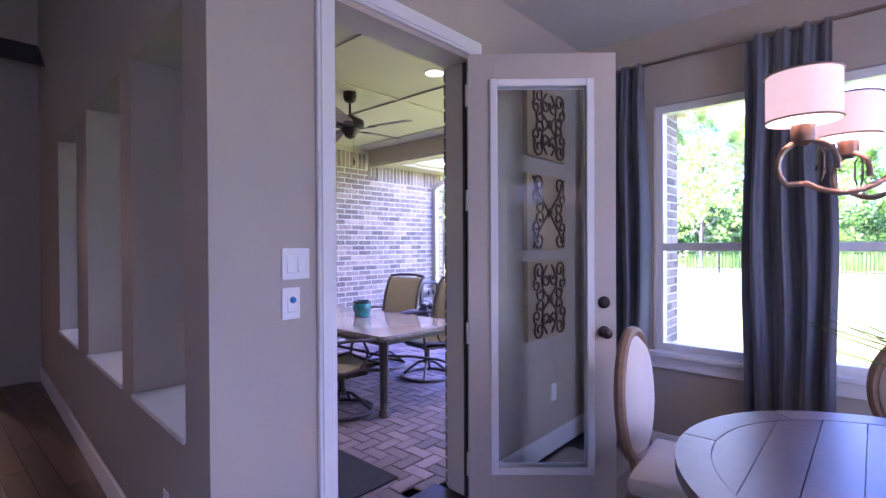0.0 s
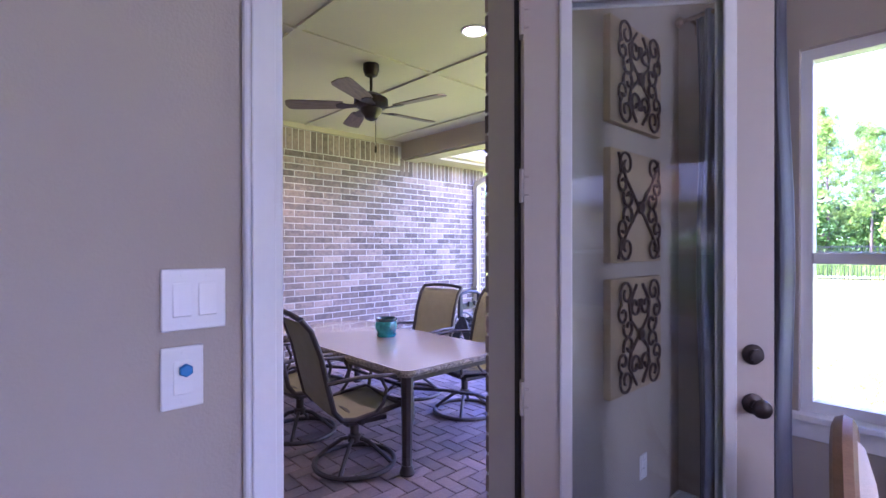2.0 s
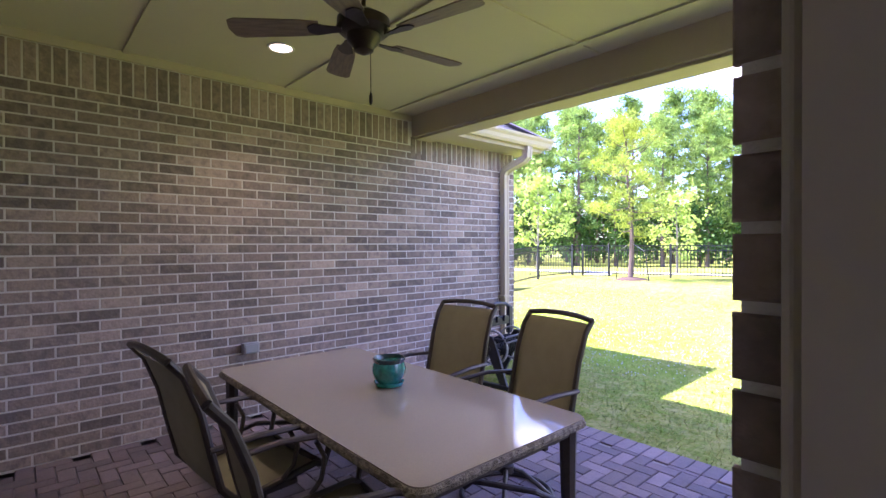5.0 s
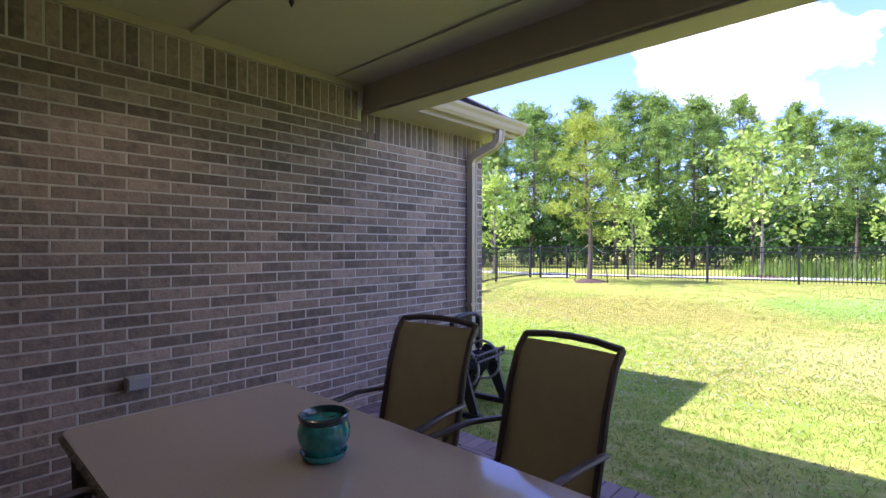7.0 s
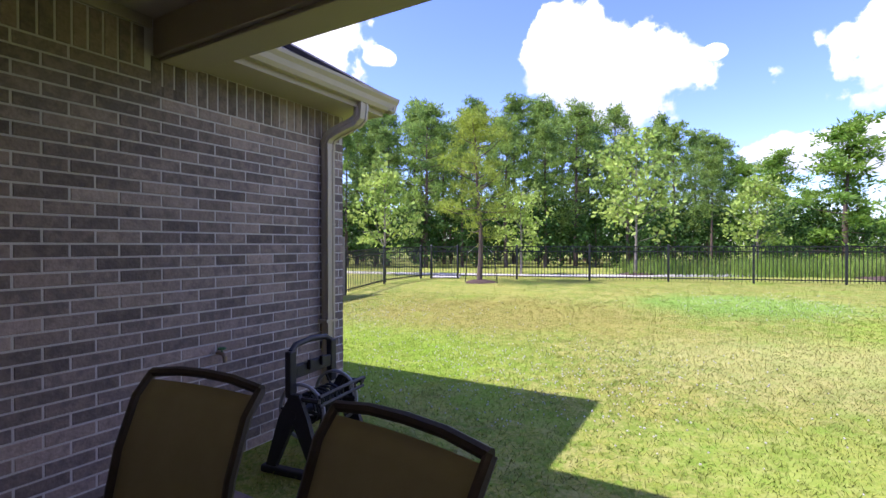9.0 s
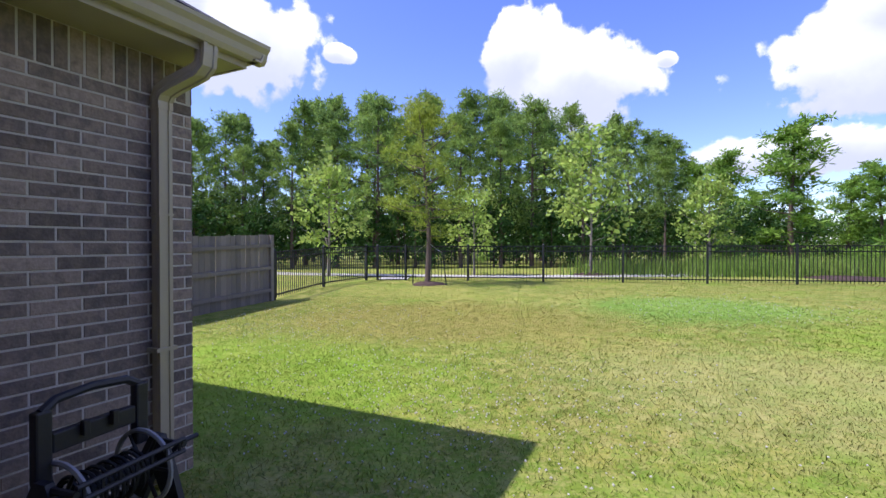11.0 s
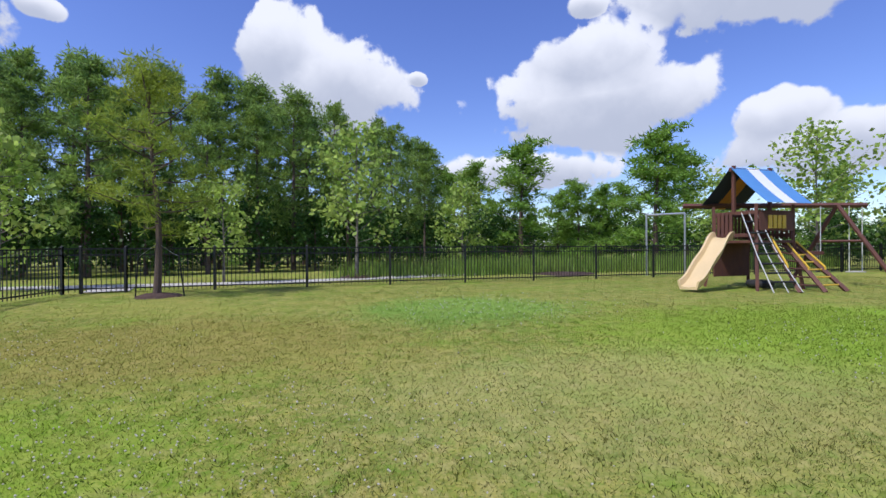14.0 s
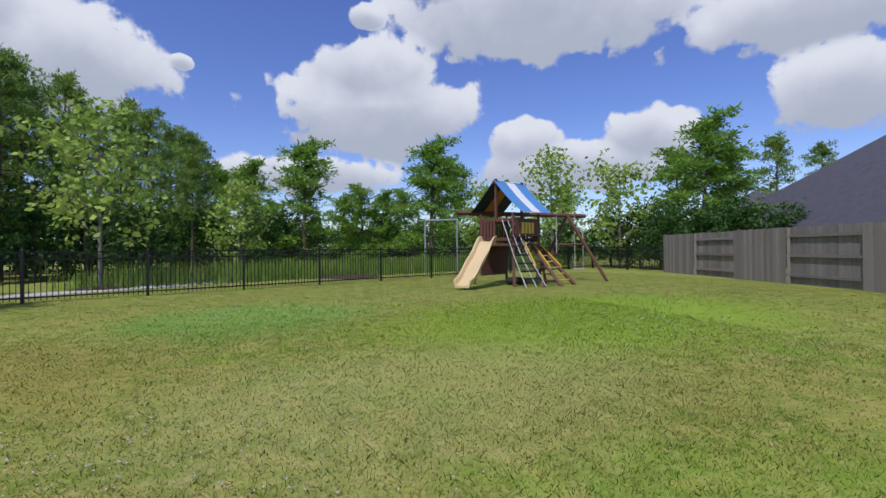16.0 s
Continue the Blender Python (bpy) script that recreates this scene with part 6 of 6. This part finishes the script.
# ---- play set ----
def play_set():
    g = gz(12, 21)
    C = Vector((11.95, 21.25, g))
    rz = 16.0
    t = tagged(empty("play_set", C, rz), "redwood play tower with striped canopy, slide, ladders and swings", "playground")
    inv = (Matrix.Translation(C) @ Matrix.Rotation(radians(rz), 4, "Z")).inverted()

    def L(x, y, z):
        return inv @ Vector((x, y, z))
    h = 0.68   # half side of the tower; local x along the ridge, local -y towards the ladders
    for sx in (-1, 1):
        for sy in (-1, 1):
            part("tower_post", Mesh().tube([(sx * h * 1.25, sy * h * 1.25, -0.05), (sx * h, sy * h, 1.35), (sx * h, sy * h, 2.35)], 0.055, 4), REDWOOD, t)
    part("deck", Mesh().chamfer((-h - 0.03, -h - 0.03, 1.28), (h + 0.03, h + 0.03, 1.36), 0.01), REDWOOD, t)
    for ax, s in ((0, -1), (0, 1), (1, 1), (1, -1)):
        for z in (1.50, 2.12):
            lo, hi = (-h, s * h - 0.02, z - 0.05), (h, s * h + 0.02, z + 0.05)
            if ax == 0:
                lo, hi = (s * h - 0.02, -h, z - 0.05), (s * h + 0.02, h, z + 0.05)
            if (ax, s) != (1, -1) or z > 2:
                part("rail_board", Mesh().chamfer(lo, hi, 0.006), REDWOOD, t)
        if (ax, s) == (0, -1):
            rng_i = range(5, 10)
        elif (ax, s) == (1, -1):
            rng_i = []
        else:
            rng_i = range(10)
        for i in rng_i:
            o = -h + 0.07 + i * (2 * h - 0.14) / 9
            lo, hi = ((o - 0.045, s * h + 0.02 * s, 1.40), (o + 0.045, s * h + 0.04 * s, 2.12))
            if ax == 0:
                lo, hi = ((s * h + 0.02 * s, o - 0.045, 1.40), (s * h + 0.04 * s, o + 0.045, 2.12))
            lo, hi = tuple(map(min, zip(lo, hi))), tuple(map(max, zip(lo, hi)))
            part("picket", Mesh().box(lo, hi), REDWOOD, t)
    # canopy roof
    ridge, eave, rw, rl = 3.42, 2.34, 1.12, 0.80
    for s in (-1, 1):
        bands = ((0.0, 0.36), (0.36, 0.64), (0.64, 1.0))
        for i, (a, b) in enumerate(bands):
            x0, x1 = -rl + 2 * rl * a, -rl + 2 * rl * b
            me = Mesh()
            for k in range(7):
                q = k / 6
                sag = 0.05 * math.sin(math.pi * q)
                for x in (x0, x1):
                    me.v.append((x, s * rw * q, ridge - (ridge - eave) * q - sag))
            me.f = [(2 * k, 2 * k + 1, 2 * k + 3, 2 * k + 2) for k in range(6)]
            cm = (WHITEC if i == 1 else BLUEC) if s < 0 else (ORANGE if i == 1 else NAVYC)
            pn = part("canopy_panel", me, cm, t, ("white" if i == 1 else "blue") + " canvas stripe" if s < 0 else ("orange" if i == 1 else "navy") + " canvas stripe")
            pn.modifiers.new("thick", "SOLIDIFY").thickness = 0.006
    part("ridge_beam", Mesh().chamfer((-rl - 0.02, -0.04, ridge - 0.12), (rl + 0.02, 0.04, ridge - 0.02), 0.008), REDWOOD, t)
    for sx in (-1, 1):
        part("king_post", Mesh().chamfer((sx * h - 0.04, -0.045, 2.1), (sx * h + 0.04, 0.045, ridge + 0.05), 0.008), REDWOOD, t)
    # window board with yellow grille
    part("window_board", Mesh().chamfer((-0.62, -h - 0.06, 1.62), (0.62, -h - 0.03, 2.10), 0.005), REDWOOD, t)
    gr = Mesh()
    for i in range(4):
        gr.box((-0.32 + i * 0.17, -h - 0.085, 1.68), (-0.20 + i * 0.17, -h - 0.06, 2.04))
    part("window_grille", gr, YELLOW, t, "yellow plastic grille")
    # slide
    a, b = L(11.0, 21.05, g + 1.42), L(9.45, 20.1, g + 0.12)
    sl = Mesh()
    n = 22
    dirn = Vector((b.x - a.x, b.y - a.y, 0)).normalized()
    side = Vector((-dirn.y, dirn.x, 0))
    prof = [(-0.30, 0.17), (-0.27, 0.185), (-0.24, 0.17), (-0.20, 0.03), (0.0, 0.0), (0.20, 0.03), (0.24, 0.17), (0.27, 0.185), (0.30, 0.17), (0.23, -0.05), (-0.23, -0.05)]
    for i in range(n + 1):
        q = i / n
        p = a.lerp(b, q)
        z = a.z + (b.z - a.z) * (q * q * (3 - 2 * q) * 0.6 + q * 0.4) + 0.07 * math.sin(q * 4 * math.pi) * (1 - q) 
        for o, up in prof:
            sl.v.append(tuple(Vector((p.x, p.y, z)) + side * o + Vector((0, 0, up))))
    m = len(prof)
    sl.f = [(i * m + j, i * m + (j + 1) % m, (i + 1) * m + (j + 1) % m, (i + 1) * m + j) for i in range(n) for j in range(m)] + [tuple(range(m))[::-1], tuple(range(n * m, n * m + m))]
    part("slide", sl, SLIDEP, t, "cream-yellow plastic wave slide", True)
    # rope net
    top, bot = L(11.42, 20.6, g + 2.1), L(11.72, 19.55, g + 0.02)
    w = Vector((0.42, 0.06, 0))
    w2 = inv.to_3x3() @ w
    for k in (-1, 0, 1):
        part("net_rope", Mesh().tube([top + w2 * k * 0.55, top.lerp(bot, 0.5) + w2 * k * 0.75 - Vector((0, 0, 0.12)), bot + w2 * k], 0.014, 6), ROPEW, t, "pale rope")
    for i in range(7):
        q = 0.10 + 0.125 * i
        c = top.lerp(bot, q) - Vector((0, 0, 0.12 * math.sin(math.pi * q)))
        k = 0.55 + 0.4 * q
        part("net_rung", Mesh().tube([c - w2 * k, c + w2 * k], 0.032, 6), RUBBER, t, "black rung")
    # sloped ladders with yellow hand rails
    tops = [L(12.05, 20.72, g + 1.45), L(12.55, 20.85, g + 1.30), L(13.0, 21.1, g + 1.30)]
    bots = [L(12.1, 19.65, g), L(12.85, 19.75, g), L(13.6, 19.95, g)]
    for p, q in zip(tops, bots):
        part("stringer", Mesh().tube([p, q], 0.065, 4), REDWOOD, t)
        r0, r1 = p.lerp(q, 0.08), p.lerp(q, 0.62)
        up = Vector((0, 0, 0.13))
        part("hand_rail", Mesh().tube([r0, r0 + up, r1 + up, r1], 0.026, 6), YELLOW, t, "yellow hand rail")
    for i in range(6):
        q = 0.12 + 0.15 * i
        for k in (0, 1):
            part("rung", Mesh().tube([tops[k].lerp(bots[k], q), tops[k + 1].lerp(bots[k + 1], q)], 0.024, 6), YELLOW if k else REDWOOD, t)
    # swing beam and A-frame
    b0, b1 = L(10.4, 22.1, g + 2.42), L(15.7, 21.65, g + 2.40)
    part("swing_beam", Mesh().tube([b0, b1], 0.075, 4), REDWOOD, t)
    apex = L(14.85, 21.7, g + 2.42)
    for foot in (L(15.6, 20.45, g - 0.05), L(14.3, 22.9, g - 0.05)):
        part("swing_leg", Mesh().tube([apex, foot], 0.06, 8), REDWOOD, t)
    part("leg_brace", Mesh().tube([apex.lerp(L(15.6, 20.45, g), 0.45), apex.lerp(L(14.3, 22.9, g), 0.45)], 0.04, 4), REDWOOD, t)
    for x, hgt, kind in ((13.55, 1.02, "bench"), (14.35, 0.95, "bench"), (15.35, 0.42, "swing")):
        y = 22.05 - (x - 10.4) * 0.085
        if kind == "swing":
            for k in (-0.2, 0.2):
                part("swing_rope", Mesh().tube([L(x + k, y, g + 2.38), L(x + k, y, g + hgt)], 0.012, 5), ROPEW, t)
            part("swing_seat", Mesh().chamfer((-0.24, -0.09, -0.015), (0.24, 0.09, 0.015), 0.006, Matrix.Translation(L(x, y, g + hgt)) @ Matrix.Rotation(radians(-rz), 4, "Z")), LINEN, t)
        else:
            part("swing_rope", Mesh().tube([L(x, y, g + 2.38), L(x, y, g + hgt)], 0.012, 5), ROPEW, t)
    part("glider_bench", Mesh().chamfer((-0.45, -0.10, -0.05), (0.45, 0.10, 0.05), 0.01, Matrix.Translation(L(13.95, 21.75, g + 0.98)) @ Matrix.Rotation(radians(-rz), 4, "Z")), REDWOOD, t)
    part("lower_panel", Mesh().chamfer((-h, h - 0.02, 0.3), (h, h + 0.02, 1.28), 0.006), REDWOOD, t)
    ty = tagged(empty("tyre", (12.0, 21.0, g + 0.14)), "black rubber tyre lying under the play tower", "tyre")
    part("tread", Mesh().tube([(0.24 * math.cos(a), 0.24 * math.sin(a), 0) for a in np.linspace(0, 2 * math.pi, 31)[:-1]], 0.11, 10, closed=True), RUBBER, ty, "", True)


play_set()
# pipe frame beyond the fence
pf = tagged(empty("pipe_frame"), "white metal pipe frame standing beyond the fence", "frame")
xa, xb = (11.7, 27.4), (13.1, 27.0)
za = gz(*xa)
part("upright", Mesh().tube([(*xa, za - 0.05), (*xa, za + 2.5)], 0.04, 8), GALV, pf)
part("upright", Mesh().tube([(*xb, za - 0.05), (*xb, za + 2.55)], 0.04, 8), GALV, pf)
part("top_bar", Mesh().tube([(*xa, za + 2.5), (*xb, za + 2.55)], 0.04, 8), GALV, pf)


# ---- neighbour's house ----
def neighbour_house(place, turn, label):
    n = tagged(empty("neighbour_house", place, turn), label, "house")
    w = Mesh().box((-11, -7, -0.3), (11, 7, 2.9))
    part("wall", w, BRICK_FAR, n, "brown brick")
    part("roof", Mesh().add([(-11.5, -7.5, 2.85), (11.5, -7.5, 2.85), (11.5, 7.5, 2.85), (-11.5, 7.5, 2.85), (-4.5, 0, 8.2), (4.5, 0, 8.2), (-11.5, -7.5, 2.7), (11.5, -7.5, 2.7), (11.5, 7.5, 2.7), (-11.5, 7.5, 2.7)],
                            [(0, 1, 5, 4), (1, 2, 5), (2, 3, 4, 5), (3, 0, 4), (0, 6, 7, 1), (1, 7, 8, 2), (2, 8, 9, 3), (3, 9, 6, 0), (6, 9, 8, 7)]), SHINGLE, n, "dark grey asphalt shingles")
    part("fascia", Mesh().box((-11.55, -7.55, 2.66), (11.55, -7.5, 2.86)).box((-11.55, -7.5, 2.66), (-11.5, 7.5, 2.86)), EXTPAINT, n, "cream fascia")
    for x in (-7, -2, 4):
        wd = part("window", Mesh().box((x - 0.7, -7.06, 0.9), (x + 0.7, -7.0, 2.3)), TRIM, n)
        part("pane", Mesh().box((x - 0.62, -7.07, 0.98), (x + 0.62, -7.061, 2.22)), DARKSEAL, wd)


neighbour_house((41.5, 18.6, -0.5), -27, "brick house with dark grey hipped shingle roof behind the fence")
neighbour_house((67.0, 43.0, 0.4), 20, "distant house with a grey shingle roof among pines")
neighbour_house((22.2, -4.3, -0.1), 66, "brown brick house with grey hipped roof beside the side yard")


# ---- lawn blades and clover ----
def lawn_blades():
    r = random.Random(3)
    g = np.random.default_rng(3)
    xs, ys, hs, ws = [], [], [], []
    # (count, x range, y range, height, half width): finer and denser by the patio
    for n, x0, x1, y0, y1, hh, w in ((150000, -2.5, 7.0, 7.05, 11.5, 0.030, 0.0035), (190000, -5.5, 10.5, 10.5, 16.5, 0.027, 0.005), (150000, -7.0, 20.0, 15.5, 27.0, 0.023, 0.007), (70000, 7.0, 18.0, 6.0, 16.0, 0.027, 0.006)):
        cx, cy = g.uniform(x0, x1, n // 3), g.uniform(y0, y1, n // 3)
        size = 0.55 + 0.9 * g.random(n // 3) ** 2
        k = np.repeat(np.arange(n // 3), 3)
        spread = 0.035 + 0.4 * w
        xs.append(cx[k] + g.normal(0, spread, len(k)))
        cy = cy + g.normal(0, 0.9, n // 3)
        ys.append(cy[k] + g.normal(0, spread, len(k)))
        hs.append(hh * size[k] * g.uniform(0.4, 1.1, len(k)))
        ws.append(w * g.uniform(0.6, 1.3, len(k)))
    x, y, h, w = (np.concatenate(q) for q in (xs, ys, hs, ws))
    ok = ~(((x < 0.05) & (y < 8.70)) | ((x < 4.6) & (y < 7.05)) | ((x > 4.2) & (y < 5.6)))
    x, y, h, w = x[ok], y[ok], h[ok], w[ok]
    q = np.clip((y + 0.35 * np.maximum(x, 0.0) - 9.0) / 12.0, 0, 1)
    z = GROUND0 + (GROUND1 - GROUND0) * q * q * (3 - 2 * q)
    a = g.uniform(0, 6.283, len(x))
    lean = g.normal(0, 0.85, (2, len(x))) * h
    v = np.empty((len(x), 3, 3))
    v[:, 0] = np.stack([x - np.cos(a) * w, y - np.sin(a) * w, z - 0.004], 1)
    v[:, 1] = np.stack([x + np.cos(a) * w, y + np.sin(a) * w, z - 0.004], 1)
    v[:, 2] = np.stack([x + lean[0], y + lean[1], z + h], 1)
    me = Mesh()
    me.v = v.reshape(-1, 3).tolist()
    me.f = np.arange(len(x) * 3).reshape(-1, 3).tolist()
    gb = solid("grass_blades", me, BLADES, "short mown grass blades, green and straw mixed", "grass", "stuff")
    up = np.concatenate([g.normal(0, 0.35, (len(x) * 3, 2)), np.ones((len(x) * 3, 1))], 1)
    up /= np.linalg.norm(up, axis=1)[:, None]
    gb.data.normals_split_custom_set_from_vertices(up.tolist())
    cl = Mesh()
    for _ in range(2600):
        cx, cy = r.choice(((-2.5, 12.5), (1.5, 10.5), (-4, 13.5), (4.0, 17.5), (0, 10.5), (1.0, 9.6), (9.0, 13.5)))
        x, y = cx + r.gauss(0, 1.3), cy + r.gauss(0, 1.2)
        if y < 8.9 or x < -5.3:
            continue
        s = r.uniform(0.006, 0.011)
        z = gz(x, y) + r.uniform(0.02, 0.045)
        o = len(cl.v)
        cl.v += [(x - s, y, z), (x + s, y, z), (x, y - s, z), (x, y + s, z), (x, y, z + s), (x, y, z - s)]
        cl.f += [(o + i + 0, o + 2 + j, o + 4 + k) for i in (0, 1) for j in (0, 1) for k in (0, 1)]
    solid("clover_flowers", cl, CLOVER, "scattered small white clover flowers in the lawn", "flowers", "stuff")


lawn_blades()

# ---- floor tiles and boards inside ----
tile = Mesh().box((0.003, 0.003, -0.012), (0.447, 0.447, 0.0)).data("tile", TILEF)
for i in range(9):
    for j in range(8):
        x, y = 4.40 + i * 0.45, 1.9 + j * 0.45
        if x < 7.9 and y < 5.0:
            part("tile", tile, TILEF, tile_floor, "", False, pose(x, y, 0))
fill = Mesh()
plank = Mesh().box((0.0015, 0.0015, -0.012), (1.2985, 0.1235, 0.0)).data("plank", WOODF)
for j in range(38):
    for i in range(5):
        x, y = -0.6 + i * 1.3 - (j % 3) * 0.43, -1.8 + j * 0.125
        if -1.9 < x < 3.5 and y < 2.75:
            part("plank", plank, WOODF, board_floor, "", False, pose(x, y, 0))

# ---- brick pavers of the patio (herringbone) ----
pav_floor = tagged(empty("floor_patio"), "brick-paved patio floor in a herringbone pattern", "floor", "", "structure")


def paver_mesh(lx, ly):
    c = 0.004
    return [(c, c, 0), (lx - c, c, 0), (lx - c, ly - c, 0), (c, ly - c, 0), (0, 0, -c), (lx, 0, -c), (lx, ly, -c), (0, ly, -c), (0, 0, -0.02), (lx, 0, -0.02), (lx, ly, -0.02), (0, ly, -0.02)], \
        [(0, 1, 2, 3), (0, 4, 5, 1), (1, 5, 6, 2), (2, 6, 7, 3), (3, 7, 4, 0), (4, 8, 9, 5), (5, 9, 10, 6), (6, 10, 11, 7), (7, 11, 8, 4)]


U = 0.102
pv = {}
for key, (lx, ly) in {"h": (2 * U - 0.006, U - 0.006), "v": (U - 0.006, 2 * U - 0.006)}.items():
    pv[key] = Mesh().add(*paver_mesh(lx, ly)).data("paver", PAVER)
rest = Mesh()
n_p = 0
cells = []
for j in range(-4, 44):
    for i in range(-4, 48):
        s = (i - j) % 4
        if s == 0:
            cells.append(("h", i, j))
        elif s == 2 + 0:
            pass
        if (i - j) % 4 == 3:
            cells.append(("v", i, j))
for key, i, j in cells:
    x, y = i * U, 3.115 + j * U
    lx, ly = (2 * U, U) if key == "h" else (U, 2 * U)
    if x < -0.001 or y < 3.11 or x + lx > 4.13 or y + ly > 6.9:
        continue
    near = x > 1.6 and y < 5.7
    z = rng.uniform(-0.003, 0.001)
    if near and n_p < 300:
        part("paver", pv[key], PAVER, pav_floor, "", False, pose(x + 0.003, y + 0.003, z))
        n_p += 1
    else:
        vs, fs = paver_mesh(lx - 0.006, ly - 0.006)
        rest.add([(x + 0.003 + p[0], y + 0.003 + p[1], z + p[2]) for p in vs], fs)
for i in range(44):
    vs, fs = paver_mesh(U - 0.006, 2 * U - 0.006)
    rest.add([(i * U + 0.003 + p[0], 6.86 - 0.03 + p[1], p[2] + 0.002) for p in vs], fs)
part("pavers", rest, PAVER_FAR, pav_floor)["kind"] = "stuff"

# ---- bricks ----
CH, BL, J = 0.079, 0.254, 0.012


def brick_mesh(l, h, d=0.012):
    """A brick face, proud of the joint, its edges eased; lies in local y (length) and z, face to +x."""
    c = 0.003
    return [(0, c, c), (0, l - c, c), (0, l - c, h - c), (0, c, h - c), (-c, 0, 0), (-c, l, 0), (-c, l, h), (-c, 0, h), (-d, 0, 0), (-d, l, 0), (-d, l, h), (-d, 0, h)], \
        [(0, 1, 2, 3), (0, 4, 5, 1), (1, 5, 6, 2), (2, 6, 7, 3), (3, 7, 4, 0), (4, 8, 9, 5), (5, 9, 10, 6), (6, 10, 11, 7), (7, 11, 8, 4)]


def lay_bricks(parent, m, length, courses, z0, soldier_top, holes=(), as_parts=None, limit=300, start=0.0, over=False, skip=False):
    """Running-bond courses over a wall face of that length (local y), then a soldier course; m places the face."""
    far = Mesh()
    cache = {}
    count = 0
    r = random.Random(int(length * 100) + courses)

    def put(y, z, l, h, part_ok):
        nonlocal count
        for a, b, za, zb in holes:
            if y < b - 1e-4 and y + l > a + 1e-4 and z < zb - 0.02 and z + h > za + 0.02:
                if y < a - 0.03:
                    l = a - y
                elif y + l > b + 0.03:
                    l, y = y + l - b, b
                else:
                    return
        if l < 0.03:
            return
        o = r.uniform(-0.0015, 0.0015)
        if part_ok and count < limit and abs(l - (BL - J)) < 1e-3:
            key = "std"
            if key not in cache:
                cache[key] = Mesh().add(*brick_mesh(BL - J, CH - J)).data("brick", BRICK)
            part("brick", cache[key], BRICK, parent, "", False, m @ Matrix.Translation((o, y, z)))
            count += 1
        else:
            vs, fs = brick_mesh(l, h)
            far.add([m @ Vector((p[0] + o, p[1] + y, p[2] + z)) for p in vs], fs)
    for c in range(courses):
        z = z0 + c * CH
        y = start - (BL / 2 if c % 2 else 0.0)
        while y < length:
            a, b = max(y, 0.0), (y + BL - J if over and y < length else min(y + BL - J, length))
            if skip and y < -1e-3:
                b = a
            if b - a > 0.03:
                put(a, z, b - a, CH - J, as_parts and as_parts(a, z))
            y += BL
    if soldier_top:
        z = z0 + courses * CH
        y = 0.0
        while y < length - 0.02:
            put(y, z, min(CH - J, length - y), soldier_top - z, False)
            y += CH
    part("bricks", far, BRICK_FAR, parent)["kind"] = "stuff"


# wing wall: inside the porch 33 courses and a soldier course, beyond the beam 31 courses
WM = Matrix.Translation((0.004, 0, 0))
lay_bricks(wing, WM @ Matrix.Translation((0, 3.115, 0)), 3.74, 33, 0.005, 2.862, as_parts=lambda y, z: 1.0 < y and 0.5 < z < 2.6, over=True)
lay_bricks(wing, WM @ Matrix.Translation((0, 6.855, 0)), 1.767, 32, -0.074, 2.70, as_parts=lambda y, z: True, limit=200, start=-0.058, skip=True)
RN = Matrix.Translation((0.004, 8.626, 0)) @ Matrix.Rotation(math.pi / 2, 4, "Z")
lay_bricks(wing, RN, 6.0, 32, -0.074, 2.70, as_parts=None)
RB = Matrix.Translation((4.10, 3.116, 0)) @ Matrix.Rotation(math.pi / 2, 4, "Z")
lay_bricks(back, RB, 4.08, 33, 0.005, 2.862, holes=[(4.10 - b, 4.10 - a, z0, z1) for a, b, z0, z1 in BACK_WIN])
RD = Matrix.Translation((4.104, 5.55, 0)) @ Matrix.Rotation(math.pi, 4, "Z")
lay_bricks(dwall, RD, 2.43, 33, 0.005, 2.862, holes=[(5.55 - 4.09, 5.55 - 3.09, -0.1, 2.5)])
lay_bricks(dwall, Matrix.Translation((4.10, 4.086, 0)) @ Matrix.Rotation(radians(-90), 4, "Z"), 0.07, 31, 0.005, None)
for (cx, cy, rz, ln) in ((4.116, 7.024, 180, 0.408), (4.554, 6.616, 0, 0.408), (4.554, 7.024, 90, 0.438), (4.116, 6.616, -90, 0.438)):
    lay_bricks(column, Matrix.Translation((cx, cy, 0)) @ Matrix.Rotation(radians(rz), 4, "Z"), ln, 34, 0.0, None, start=-0.05)
